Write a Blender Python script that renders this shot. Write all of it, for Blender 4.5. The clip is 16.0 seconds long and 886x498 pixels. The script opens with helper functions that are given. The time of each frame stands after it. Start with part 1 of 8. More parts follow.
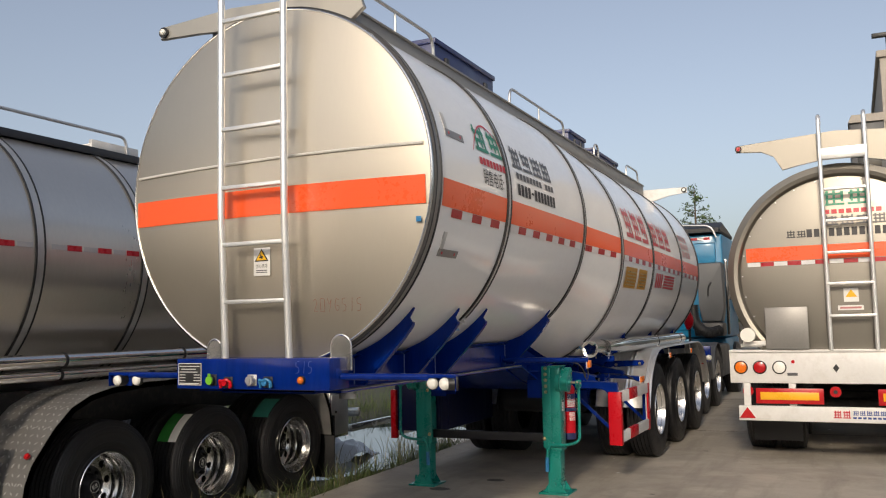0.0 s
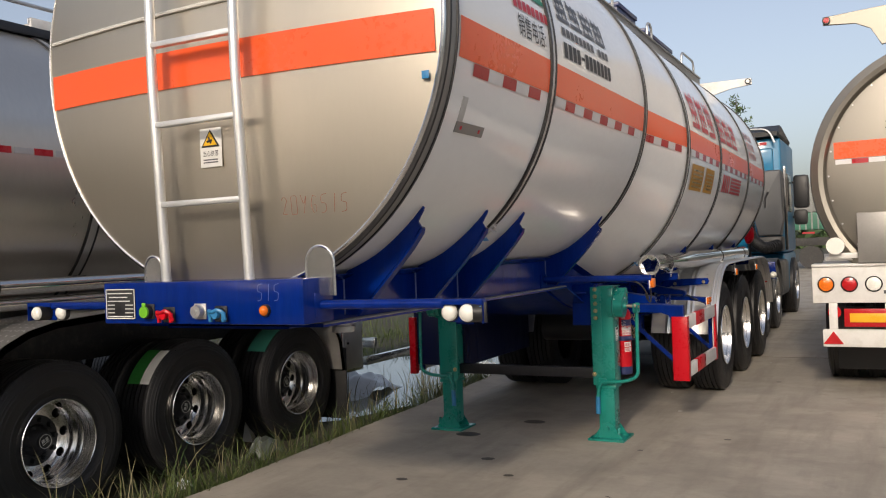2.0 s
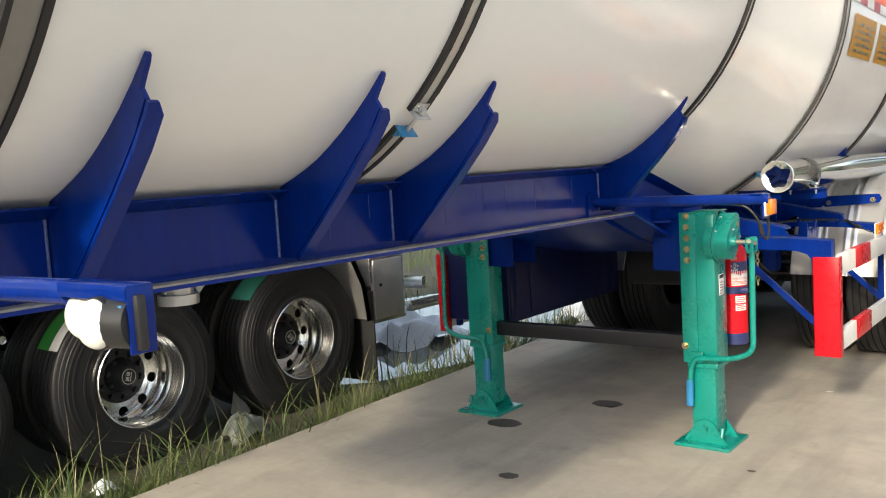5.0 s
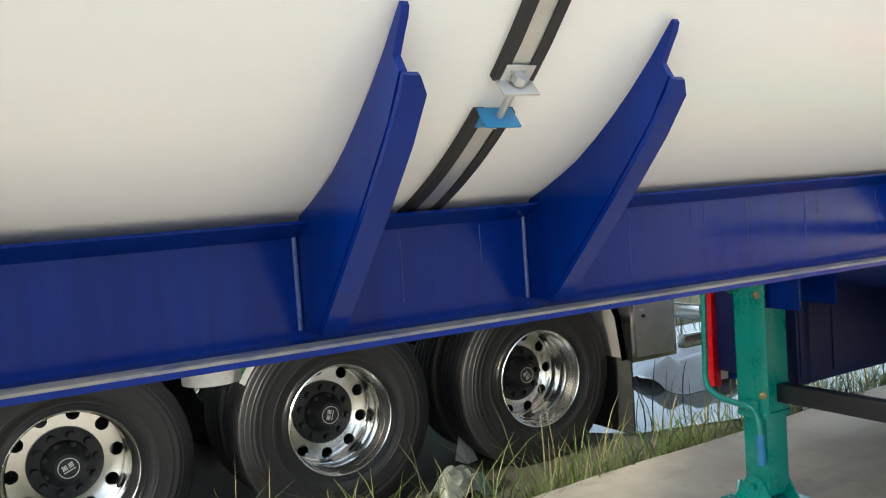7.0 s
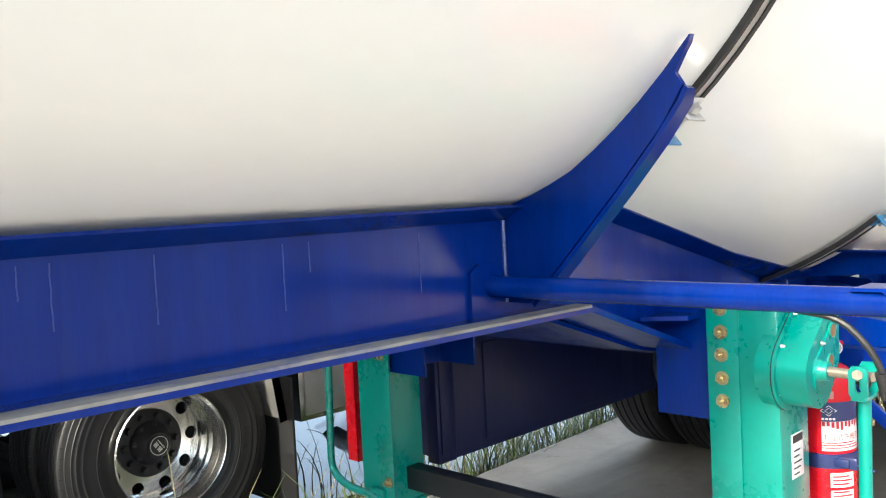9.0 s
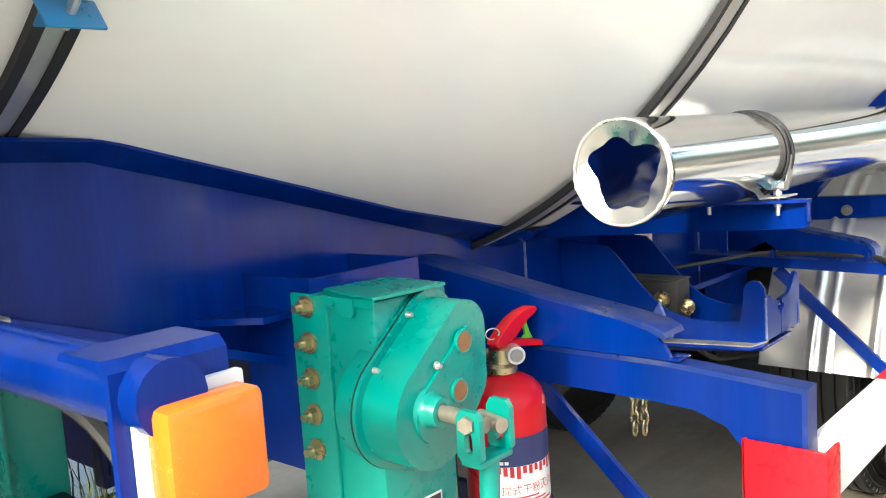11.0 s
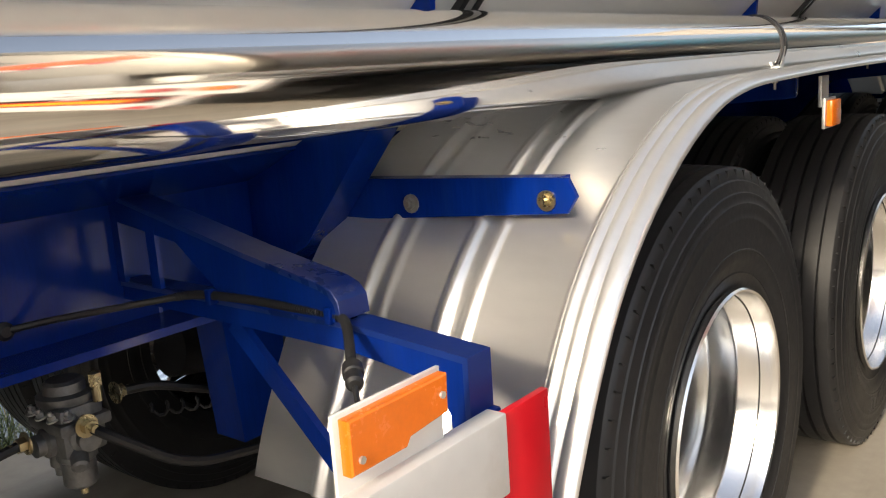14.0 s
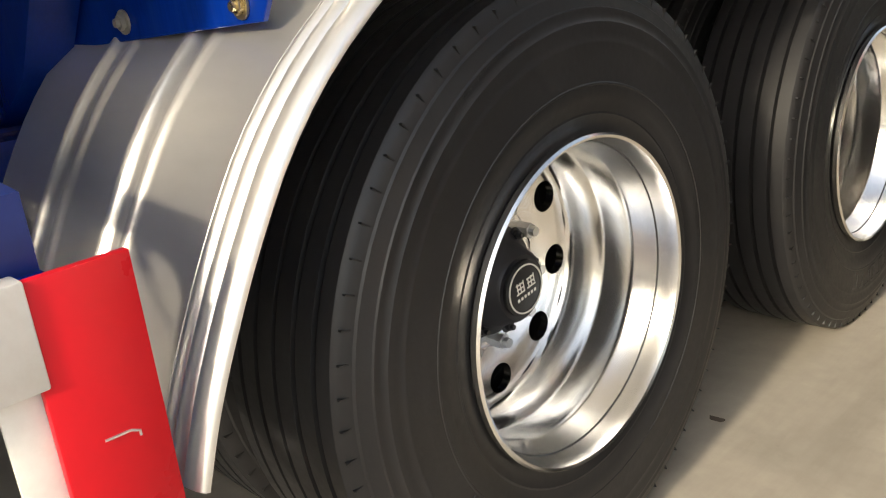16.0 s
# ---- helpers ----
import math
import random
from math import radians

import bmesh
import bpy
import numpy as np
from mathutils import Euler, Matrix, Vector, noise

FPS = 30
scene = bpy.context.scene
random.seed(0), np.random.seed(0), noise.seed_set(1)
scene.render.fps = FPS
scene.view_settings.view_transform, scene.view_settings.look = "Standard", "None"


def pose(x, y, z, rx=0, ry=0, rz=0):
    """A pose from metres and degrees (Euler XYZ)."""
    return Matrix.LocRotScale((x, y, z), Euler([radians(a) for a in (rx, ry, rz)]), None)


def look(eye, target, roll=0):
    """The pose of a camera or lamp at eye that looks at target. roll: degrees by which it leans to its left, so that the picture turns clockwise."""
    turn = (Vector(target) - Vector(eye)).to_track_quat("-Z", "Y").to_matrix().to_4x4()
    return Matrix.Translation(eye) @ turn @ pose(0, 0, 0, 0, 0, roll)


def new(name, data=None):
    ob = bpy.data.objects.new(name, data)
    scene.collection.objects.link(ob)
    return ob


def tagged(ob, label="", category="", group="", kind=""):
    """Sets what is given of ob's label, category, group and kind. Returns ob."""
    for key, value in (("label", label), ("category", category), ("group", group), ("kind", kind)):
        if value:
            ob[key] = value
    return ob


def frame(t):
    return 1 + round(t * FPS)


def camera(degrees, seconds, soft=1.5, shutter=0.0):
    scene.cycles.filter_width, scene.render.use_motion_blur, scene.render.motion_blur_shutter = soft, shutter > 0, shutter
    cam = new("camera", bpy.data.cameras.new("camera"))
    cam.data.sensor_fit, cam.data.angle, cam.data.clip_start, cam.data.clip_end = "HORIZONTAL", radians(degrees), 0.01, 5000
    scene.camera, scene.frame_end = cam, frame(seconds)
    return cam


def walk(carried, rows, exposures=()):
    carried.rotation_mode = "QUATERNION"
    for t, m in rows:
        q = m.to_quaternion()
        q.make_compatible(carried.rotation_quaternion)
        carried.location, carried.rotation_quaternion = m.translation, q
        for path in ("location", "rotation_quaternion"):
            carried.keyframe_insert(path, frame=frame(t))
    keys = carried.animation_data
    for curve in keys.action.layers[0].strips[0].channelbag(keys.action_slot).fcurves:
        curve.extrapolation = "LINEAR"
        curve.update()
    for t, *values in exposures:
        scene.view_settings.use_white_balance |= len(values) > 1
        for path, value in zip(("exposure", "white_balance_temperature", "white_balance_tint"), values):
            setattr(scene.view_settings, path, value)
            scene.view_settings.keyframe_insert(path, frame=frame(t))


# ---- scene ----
cam = camera(54.2, 16.0, 1.1)
PATH = [
    (0, (3.128, -4.125, 1.513), (2.278, -2.323, 1.687), -1.2),
    (0.5, (3.003, -3.832, 1.492), (2.164, -2.022, 1.617), -0.7),
    (1, (2.812, -3.517, 1.476), (1.985, -1.696, 1.538), -1.4),
    (1.5, (2.662, -3.144, 1.45), (1.787, -1.346, 1.467), -1.9),
    (2, (2.535, -2.793, 1.434), (1.615, -1.017, 1.436), -2.2),
    (2.5, (2.418, -2.443, 1.448), (1.491, -0.67, 1.463), -3.1),
    (3, (2.384, -2.049, 1.426), (1.448, -0.282, 1.424), -2.1),
    (3.5, (2.335, -1.654, 1.418), (1.388, 0.106, 1.374), -1.8),
    (4, (2.276, -1.251, 1.411), (1.321, 0.504, 1.322), -3.4),
    (4.5, (2.276, -0.875, 1.392), (1.226, 0.821, 1.261), -2.9),
    (5, (2.196, -0.571, 1.368), (0.968, 0.998, 1.195), -3.4),
    (5.2, (2.145, -0.425, 1.382), (0.821, 1.062, 1.199), -4.0),
    (7.3, (1.724, 0.651, 1.372), (0.005, 1.667, 1.259), -3.8),
    (7.5, (1.705, 0.788, 1.372), (0.01, 1.843, 1.255), -3.5),
    (8, (1.681, 1.047, 1.385), (0.045, 2.191, 1.258), -3.4),
    (8.5, (1.585, 1.311, 1.381), (0.076, 2.619, 1.264), -3.0),
    (9, (1.528, 1.544, 1.363), (0.114, 2.955, 1.265), -3.0),
    (9.2, (1.512, 1.639, 1.353), (0.115, 3.067, 1.25), -2.8),
    (11.3, (1.55, 2.737, 1.309), (0.232, 4.216, 1.031), -4.1),
    (11.5, (1.56, 2.846, 1.3), (0.21, 4.293, 1.012), -4.3),
    (12, (1.573, 3.12, 1.292), (0.266, 4.604, 0.996), -4.6),
    (12.5, (1.595, 3.361, 1.277), (0.331, 4.881, 0.969), -4.3),
    (13, (1.667, 3.659, 1.288), (0.39, 5.162, 0.957), -4.2),
    (13.5, (1.679, 3.957, 1.262), (0.433, 5.476, 0.886), -3.6),
    (14, (1.692, 4.196, 1.252), (0.456, 5.717, 0.851), -3.9),
    (14.5, (1.784, 4.421, 1.225), (0.456, 5.842, 0.76), -3.4),
    (15, (1.866, 4.609, 1.174), (0.452, 5.914, 0.628), -4.0),
    (15.5, (1.886, 4.696, 1.123), (0.489, 5.994, 0.518), -6.1),
    (16, (1.875, 4.736, 1.089), (0.512, 6.046, 0.436), -6.0),
]
EXPOSURES = [(0, 0.2, 6700, 12), (1.5, 0.22, 6700, 13), (2.5, 0.45, 6650, 13), (3.5, 0.75, 6650, 11), (5, 1.5, 6650, 6), (7.5, 2.2, 6250, 3), (8, 2.38, 6200, 4), (9, 2.35, 6150, 4), (11.5, 2.12, 6450, 2), (12.5, 1.74, 6800, 7), (13.2, 1.52, 6830, 8), (14.5, 1.36, 6900, 10), (16, 1.52, 6950, 7)]
walk(cam, [(t, look(eye, aim, roll)) for t, eye, aim, roll in PATH], EXPOSURES)

# ---- daylight ----
world = bpy.data.worlds.new("hazy_sky")
scene.world = world
world.use_nodes = True
wn = world.node_tree.nodes
wl = world.node_tree.links
sky = wn.new("ShaderNodeTexSky")
sky.sky_type = "NISHITA"
sky.sun_disc = False
SUN_ELEVATION, SUN_AZIMUTH = radians(25.5), radians(171.5)   # azimuth from +y towards +x
sky.sun_elevation = SUN_ELEVATION
sky.sun_rotation = SUN_AZIMUTH
sky.air_density, sky.dust_density, sky.ozone_density = 1.0, 3.5, 2.0
hsv = wn.new("ShaderNodeHueSaturation")
hsv.inputs["Saturation"].default_value = 0.68
wl.new(sky.outputs[0], hsv.inputs["Color"])
wl.new(hsv.outputs[0], wn["Background"].inputs["Color"])
wn["Background"].inputs["Strength"].default_value = 0.133
sun_data = bpy.data.lights.new("sun", "SUN")
sun_data.energy, sun_data.angle, sun_data.color = 1.4, radians(4), (1.0, 0.88, 0.70)
sun = new("sun", sun_data)
sun_way = Vector((math.sin(SUN_AZIMUTH) * math.cos(SUN_ELEVATION), math.cos(SUN_AZIMUTH) * math.cos(SUN_ELEVATION), math.sin(SUN_ELEVATION)))
sun.matrix_world = look(sun_way * 40, (0, 0, 0))


# ---- materials ----
def mat(name, colour, rough=0.5, metal=0.0, vary=0.12, scale=3.0, fine=40.0, bump=0.0, rough_vary=0.1, coat=0.0, stretch=(1, 1, 1), dirt=None, dirt_amount=0.0, random=0.0, gloss=0.5):
    """A surface: base colour broken by broad and fine noise, uneven gloss, relief, and dirt in patches."""
    m = bpy.data.materials.new(name)
    m.use_nodes = True
    n, l = m.node_tree.nodes, m.node_tree.links
    b = n["Principled BSDF"]
    b.inputs["Roughness"].default_value = rough
    b.inputs["Metallic"].default_value = metal
    b.inputs["Coat Weight"].default_value = coat
    b.inputs["Coat Roughness"].default_value = 0.08
    tc = n.new("ShaderNodeTexCoord")
    mp = n.new("ShaderNodeMapping")
    mp.inputs["Scale"].default_value = stretch
    l.new(tc.outputs["Object"], mp.inputs["Vector"])
    broad = n.new("ShaderNodeTexNoise")
    broad.inputs["Scale"].default_value, broad.inputs["Detail"].default_value = scale, 4
    grain = n.new("ShaderNodeTexNoise")
    grain.inputs["Scale"].default_value, grain.inputs["Detail"].default_value = fine, 3
    l.new(mp.outputs[0], broad.inputs["Vector"])
    l.new(mp.outputs[0], grain.inputs["Vector"])
    add = n.new("ShaderNodeMath")
    add.operation = "MULTIPLY_ADD"
    l.new(broad.outputs["Fac"], add.inputs[0])
    add.inputs[1].default_value = 0.65
    half = n.new("ShaderNodeMath")
    half.operation = "MULTIPLY"
    l.new(grain.outputs["Fac"], half.inputs[0])
    half.inputs[1].default_value = 0.35
    l.new(half.outputs[0], add.inputs[2])
    ramp = n.new("ShaderNodeMapRange")
    ramp.inputs[1].default_value, ramp.inputs[2].default_value = 0.3, 0.7
    ramp.inputs[3].default_value, ramp.inputs[4].default_value = 1 - vary, 1 + vary
    l.new(add.outputs[0], ramp.inputs[0])
    mul = n.new("ShaderNodeVectorMath")
    mul.operation = "MULTIPLY"
    mul.inputs[0].default_value = colour
    l.new(ramp.outputs[0], mul.inputs[1])
    out = mul.outputs[0]
    if random:
        info = n.new("ShaderNodeObjectInfo")
        rr = n.new("ShaderNodeMapRange")
        rr.inputs[3].default_value, rr.inputs[4].default_value = 1 - random, 1 + random
        l.new(info.outputs["Random"], rr.inputs[0])
        m2 = n.new("ShaderNodeVectorMath")
        m2.operation = "MULTIPLY"
        l.new(out, m2.inputs[0])
        l.new(rr.outputs[0], m2.inputs[1])
        out = m2.outputs[0]
    if dirt:
        patch = n.new("ShaderNodeTexNoise")
        patch.inputs["Scale"].default_value, patch.inputs["Detail"].default_value, patch.inputs["Roughness"].default_value = scale * 1.7, 8, 0.65
        l.new(mp.outputs[0], patch.inputs["Vector"])
        cut = n.new("ShaderNodeMapRange")
        cut.inputs[1].default_value, cut.inputs[2].default_value = 0.5, 0.72
        cut.inputs[3].default_value, cut.inputs[4].default_value = 0.0, dirt_amount
        l.new(patch.outputs["Fac"], cut.inputs[0])
        mix = n.new("ShaderNodeMix")
        mix.data_type = "RGBA"
        l.new(cut.outputs[0], mix.inputs["Factor"])
        l.new(out, mix.inputs["A"])
        mix.inputs["B"].default_value = (*dirt, 1)
        out = mix.outputs["Result"]
    l.new(out, b.inputs["Base Color"])
    rv = n.new("ShaderNodeMapRange")
    rv.inputs[1].default_value, rv.inputs[2].default_value = 0.3, 0.7
    rv.inputs[3].default_value, rv.inputs[4].default_value = max(0.02, rough - rough_vary), min(1, rough + rough_vary)
    l.new(add.outputs[0], rv.inputs[0])
    l.new(rv.outputs[0], b.inputs["Roughness"])
    if bump:
        bp = n.new("ShaderNodeBump")
        bp.inputs["Strength"].default_value, bp.inputs["Distance"].default_value = bump, 0.01
        l.new(add.outputs[0], bp.inputs["Height"])
        l.new(bp.outputs[0], b.inputs["Normal"])
    b.inputs["Specular IOR Level"].default_value = gloss
    return m


WHITE = mat("white_tank_paint", (0.84, 0.835, 0.815), 0.21, 0, 0.025, 0.9, 30, 0.016, 0.05, 0.32, (1, 0.5, 1), (0.55, 0.53, 0.48), 0.12)
SATIN = mat("satin_aluminium", (0.51, 0.465, 0.386), 0.40, 0.93, 0.03, 1.2, 60, 0.004, 0.04, 0, (1, 1, 0.15))
SATIN_SIDE = mat("satin_aluminium_side", (0.69, 0.66, 0.61), 0.31, 0.92, 0.06, 1.0, 40, 0.004, 0.05, 0, (1, 1, 0.3))
BRIGHT = mat("bright_aluminium", (0.80, 0.79, 0.77), 0.22, 1.0, 0.05, 4, 90, 0.02, 0.08)
BARE = mat("galvanised_steel", (0.58, 0.58, 0.57), 0.42, 0.8, 0.12, 8, 70, 0.04, 0.12)
POLISHED = mat("polished_stainless", (0.76, 0.74, 0.71), 0.075, 1.0, 0.04, 2.5, 30, 0.012, 0.035)
CHROME = mat("polished_rim_aluminium", (0.90, 0.89, 0.87), 0.21, 1.0, 0.05, 9, 140, 0.003, 0.03)
FENDER = mat("fender_aluminium", (0.73, 0.72, 0.70), 0.31, 0.82, 0.06, 3, 50, 0.004, 0.05, 0, (0.4, 1, 1))
BLUE = mat("blue_chassis_paint", (0.0005, 0.0168, 0.168), 0.20, 0, 0.22, 2.5, 30, 0.015, 0.07, 0.03, (7, 7, 0.7), (0.02, 0.05, 0.19), 0.16, 0, 0.22)
DUSTY_BLUE = mat("dusty_blue_paint", (0.004, 0.020, 0.140), 0.34, 0, 0.25, 3, 40, 0.03, 0.12, 0, (1, 1, 1), (0.10, 0.105, 0.14), 0.55, 0, 0.45)
NAVY = mat("navy_paint", (0.02, 0.03, 0.11), 0.38, 0, 0.12, 4, 40, 0.04)
ORANGE = mat("orange_vinyl", (0.86, 0.10, 0.018), 0.3, 0, 0.04, 2, 40, 0.01, 0.06)
RED = mat("red_paint", (0.54, 0.006, 0.015), 0.3, 0, 0.06, 4, 40, 0.006, 0.08, 0, (1, 1, 1), None, 0.0, 0, 0.3)
TAPE_RED = mat("red_reflective_tape", (0.38, 0.008, 0.016), 0.32, 0, 0.12, 10, 160, 0.06)
TAPE_WHITE = mat("white_reflective_tape", (0.66, 0.66, 0.65), 0.34, 0, 0.08, 10, 160, 0.06)
WHITE_PAINT = mat("white_enamel", (0.70, 0.69, 0.66), 0.35, 0, 0.06, 4, 40, 0.03, 0.08, 0, (1, 1, 1), (0.42, 0.38, 0.32), 0.35)
GREEN = mat("green_enamel", (0.004, 0.225, 0.185), 0.30, 0, 0.12, 5, 60, 0.06, 0.1, 0.15, (1, 1, 1), (0.01, 0.15, 0.12), 0.25)
RUBBER = mat("tyre_rubber", (0.014, 0.014, 0.0155), 0.47, 0, 0.25, 5, 70, 0.10, 0.12, 0, (1, 1, 1), (0.028, 0.0255, 0.0235), 0.24, 0, 0.5)
BLACK = mat("black_rubber", (0.014, 0.014, 0.015), 0.5, 0, 0.2, 12, 90, 0.08)
BLACK_STEEL = mat("black_steel", (0.02, 0.02, 0.024), 0.45, 0.2, 0.2, 8, 60, 0.06)
UNDERSIDE = mat("dusty_underside", (0.035, 0.034, 0.034), 0.7, 0.1, 0.3, 8, 60, 0.1, 0.1, 0, (1, 1, 1), (0.11, 0.1, 0.085), 0.5)
BRASS = mat("yellow_zinc", (0.50, 0.42, 0.26), 0.3, 0.95, 0.15, 20, 150, 0.05)
LENS = mat("white_lens", (0.80, 0.79, 0.72), 0.25, 0, 0.03, 8, 60)
AMBER = mat("amber_lens", (0.78, 0.17, 0.012), 0.22, 0, 0.08, 20, 200, 0.05)
RED_LENS = mat("red_lens", (0.45, 0.012, 0.015), 0.2, 0, 0.08, 20, 200, 0.05)
YELLOW = mat("yellow_panel", (0.85, 0.42, 0.02), 0.3, 0, 0.06, 8, 120, 0.03)
WARN_YELLOW = mat("yellow_print", (0.80, 0.45, 0.01), 0.5, 0, 0.03, 8, 60)
PAPER = mat("white_sticker", (0.74, 0.73, 0.69), 0.45, 0, 0.04, 6, 60)
BLACK_INK = mat("black_print", (0.02, 0.02, 0.022), 0.5, 0, 0.1, 20, 90)
GREY_INK = mat("dark_grey_print", (0.09, 0.09, 0.095), 0.45, 0, 0.1, 20, 90)
GREEN_INK = mat("green_print", (0.0, 0.21, 0.11), 0.4, 0, 0.08, 12, 90)
RED_INK = mat("red_print", (0.50, 0.015, 0.03), 0.4, 0, 0.08, 12, 90)
FADED_INK = mat("faded_red_print", (0.48, 0.20, 0.19), 0.45, 0, 0.12, 12, 90)
OCHRE = mat("ochre_sticker", (0.50, 0.25, 0.025), 0.4, 0, 0.08, 12, 90)
CHALK = mat("chalk", (0.09, 0.13, 0.33), 0.8, 0, 0.3, 60, 200)
CRAYON = mat("red_crayon", (0.36, 0.12, 0.07), 0.8, 0, 0.3, 60, 200)
LIME = mat("lime_plastic", (0.16, 0.48, 0.03), 0.35, 0, 0.08, 12, 90)
SKY_BLUE = mat("light_blue_plastic", (0.03, 0.20, 0.42), 0.35, 0, 0.08, 12, 90)
CAB_BLUE = mat("tractor_blue_paint", (0.004, 0.150, 0.290), 0.4, 0, 0.08, 2, 30, 0.0, 0.06, 0.1, (1, 1, 1), (0.02, 0.10, 0.17), 0.3, 0, 0.35)
GLASS_DARK = mat("dark_glass", (0.01, 0.012, 0.014), 0.06, 0, 0.1, 2, 20)
GREY_PLASTIC = mat("grey_plastic", (0.055, 0.058, 0.062), 0.5, 0, 0.12, 4, 50, 0.03)
GREY_PLATE = mat("grey_painted_plate", (0.24, 0.23, 0.215), 0.4, 0.3, 0.1, 4, 50, 0.03)
CHECKER = mat("checker_plate_aluminium", (0.44, 0.43, 0.415), 0.40, 0.45, 0.1, 8, 60, 0.04, 0.1)
CONCRETE_WALL = mat("rendered_wall", (0.36, 0.33, 0.29), 0.85, 0, 0.12, 0.5, 12, 0.1)
SHEET_GREEN = mat("green_sheet", (0.03, 0.14, 0.09), 0.5, 0, 0.12, 2, 20, 0.03)
SHEET_GREY = mat("grey_sheet", (0.22, 0.23, 0.22), 0.5, 0.2, 0.12, 2, 20, 0.03)
PLASTIC_SHEET = mat("white_plastic_sheet", (0.62, 0.66, 0.70), 0.35, 0, 0.12, 5, 40, 0.2)
BARK = mat("bark", (0.09, 0.07, 0.05), 0.9, 0, 0.3, 12, 60, 0.3)
WELD = mat("weld_bead", (0.10, 0.13, 0.30), 0.35, 0.3, 0.5, 60, 200, 0.3)

# satin metal again, its base colour darkened to offset the sun's glare
SATIN_DIMMED = mat("satin_aluminium_rear", (0.25, 0.232, 0.20), 0.40, 0.92, 0.03, 1.2, 60, 0.004, 0.04, 0, (1, 1, 0.15))
LADDER = mat("ladder_aluminium", (0.78, 0.78, 0.76), 0.38, 0.7, 0.05, 4, 90, 0.02, 0.08)
SHAFT = mat("greasy_steel", (0.36, 0.32, 0.26), 0.45, 0.7, 0.25, 25, 120, 0.1)
LUG = mat("galvanised_lug", (0.62, 0.61, 0.58), 0.2, 0.95, 0.12, 10, 80, 0.05, 0.08)
FILM = mat("torn_film", (0.46, 0.45, 0.42), 0.4, 0, 0.15, 20, 90, 0.1)
FOIL = mat("blue_film", (0.32, 0.52, 0.66), 0.25, 0, 0.25, 30, 120, 0.2)
DEEP_NAVY = mat("deep_navy_paint", (0.004, 0.009, 0.055), 0.4, 0, 0.15, 4, 40, 0.04, 0.1, 0, (5, 5, 0.8), (0.03, 0.03, 0.05), 0.3, 0, 0.3)
SEAM = mat("ground_seam", (0.74, 0.72, 0.66), 0.45, 0.35, 0.1, 20, 120, 0.1)
CAST = mat("cast_metal", (0.20, 0.20, 0.20), 0.5, 0.7, 0.25, 30, 120, 0.15)
SCUFFED = mat("scuffed_grey_edge", (0.21, 0.20, 0.18), 0.6, 0.1, 0.4, 9, 80, 0.2, 0.1, 0, (1, 0.4, 1), (0.01, 0.03, 0.19), 0.95)


def leaf_material(name, low, high):
    m = bpy.data.materials.new(name)
    m.use_nodes = True
    n, l = m.node_tree.nodes, m.node_tree.links
    b = n["Principled BSDF"]
    b.inputs["Roughness"].default_value = 0.6
    geo = n.new("ShaderNodeNewGeometry")
    mix = n.new("ShaderNodeMix")
    mix.data_type = "RGBA"
    mix.inputs["A"].default_value, mix.inputs["B"].default_value = (*low, 1), (*high, 1)
    l.new(geo.outputs["Random Per Island"], mix.inputs["Factor"])
    l.new(mix.outputs["Result"], b.inputs["Base Color"])
    return m


GRASS = leaf_material("grass_blades", (0.028, 0.058, 0.010), (0.115, 0.145, 0.035))
DRY = leaf_material("dry_stalks", (0.11, 0.10, 0.045), (0.25, 0.22, 0.12))
NEEDLES = leaf_material("conifer_foliage", (0.025, 0.06, 0.02), (0.10, 0.15, 0.05))


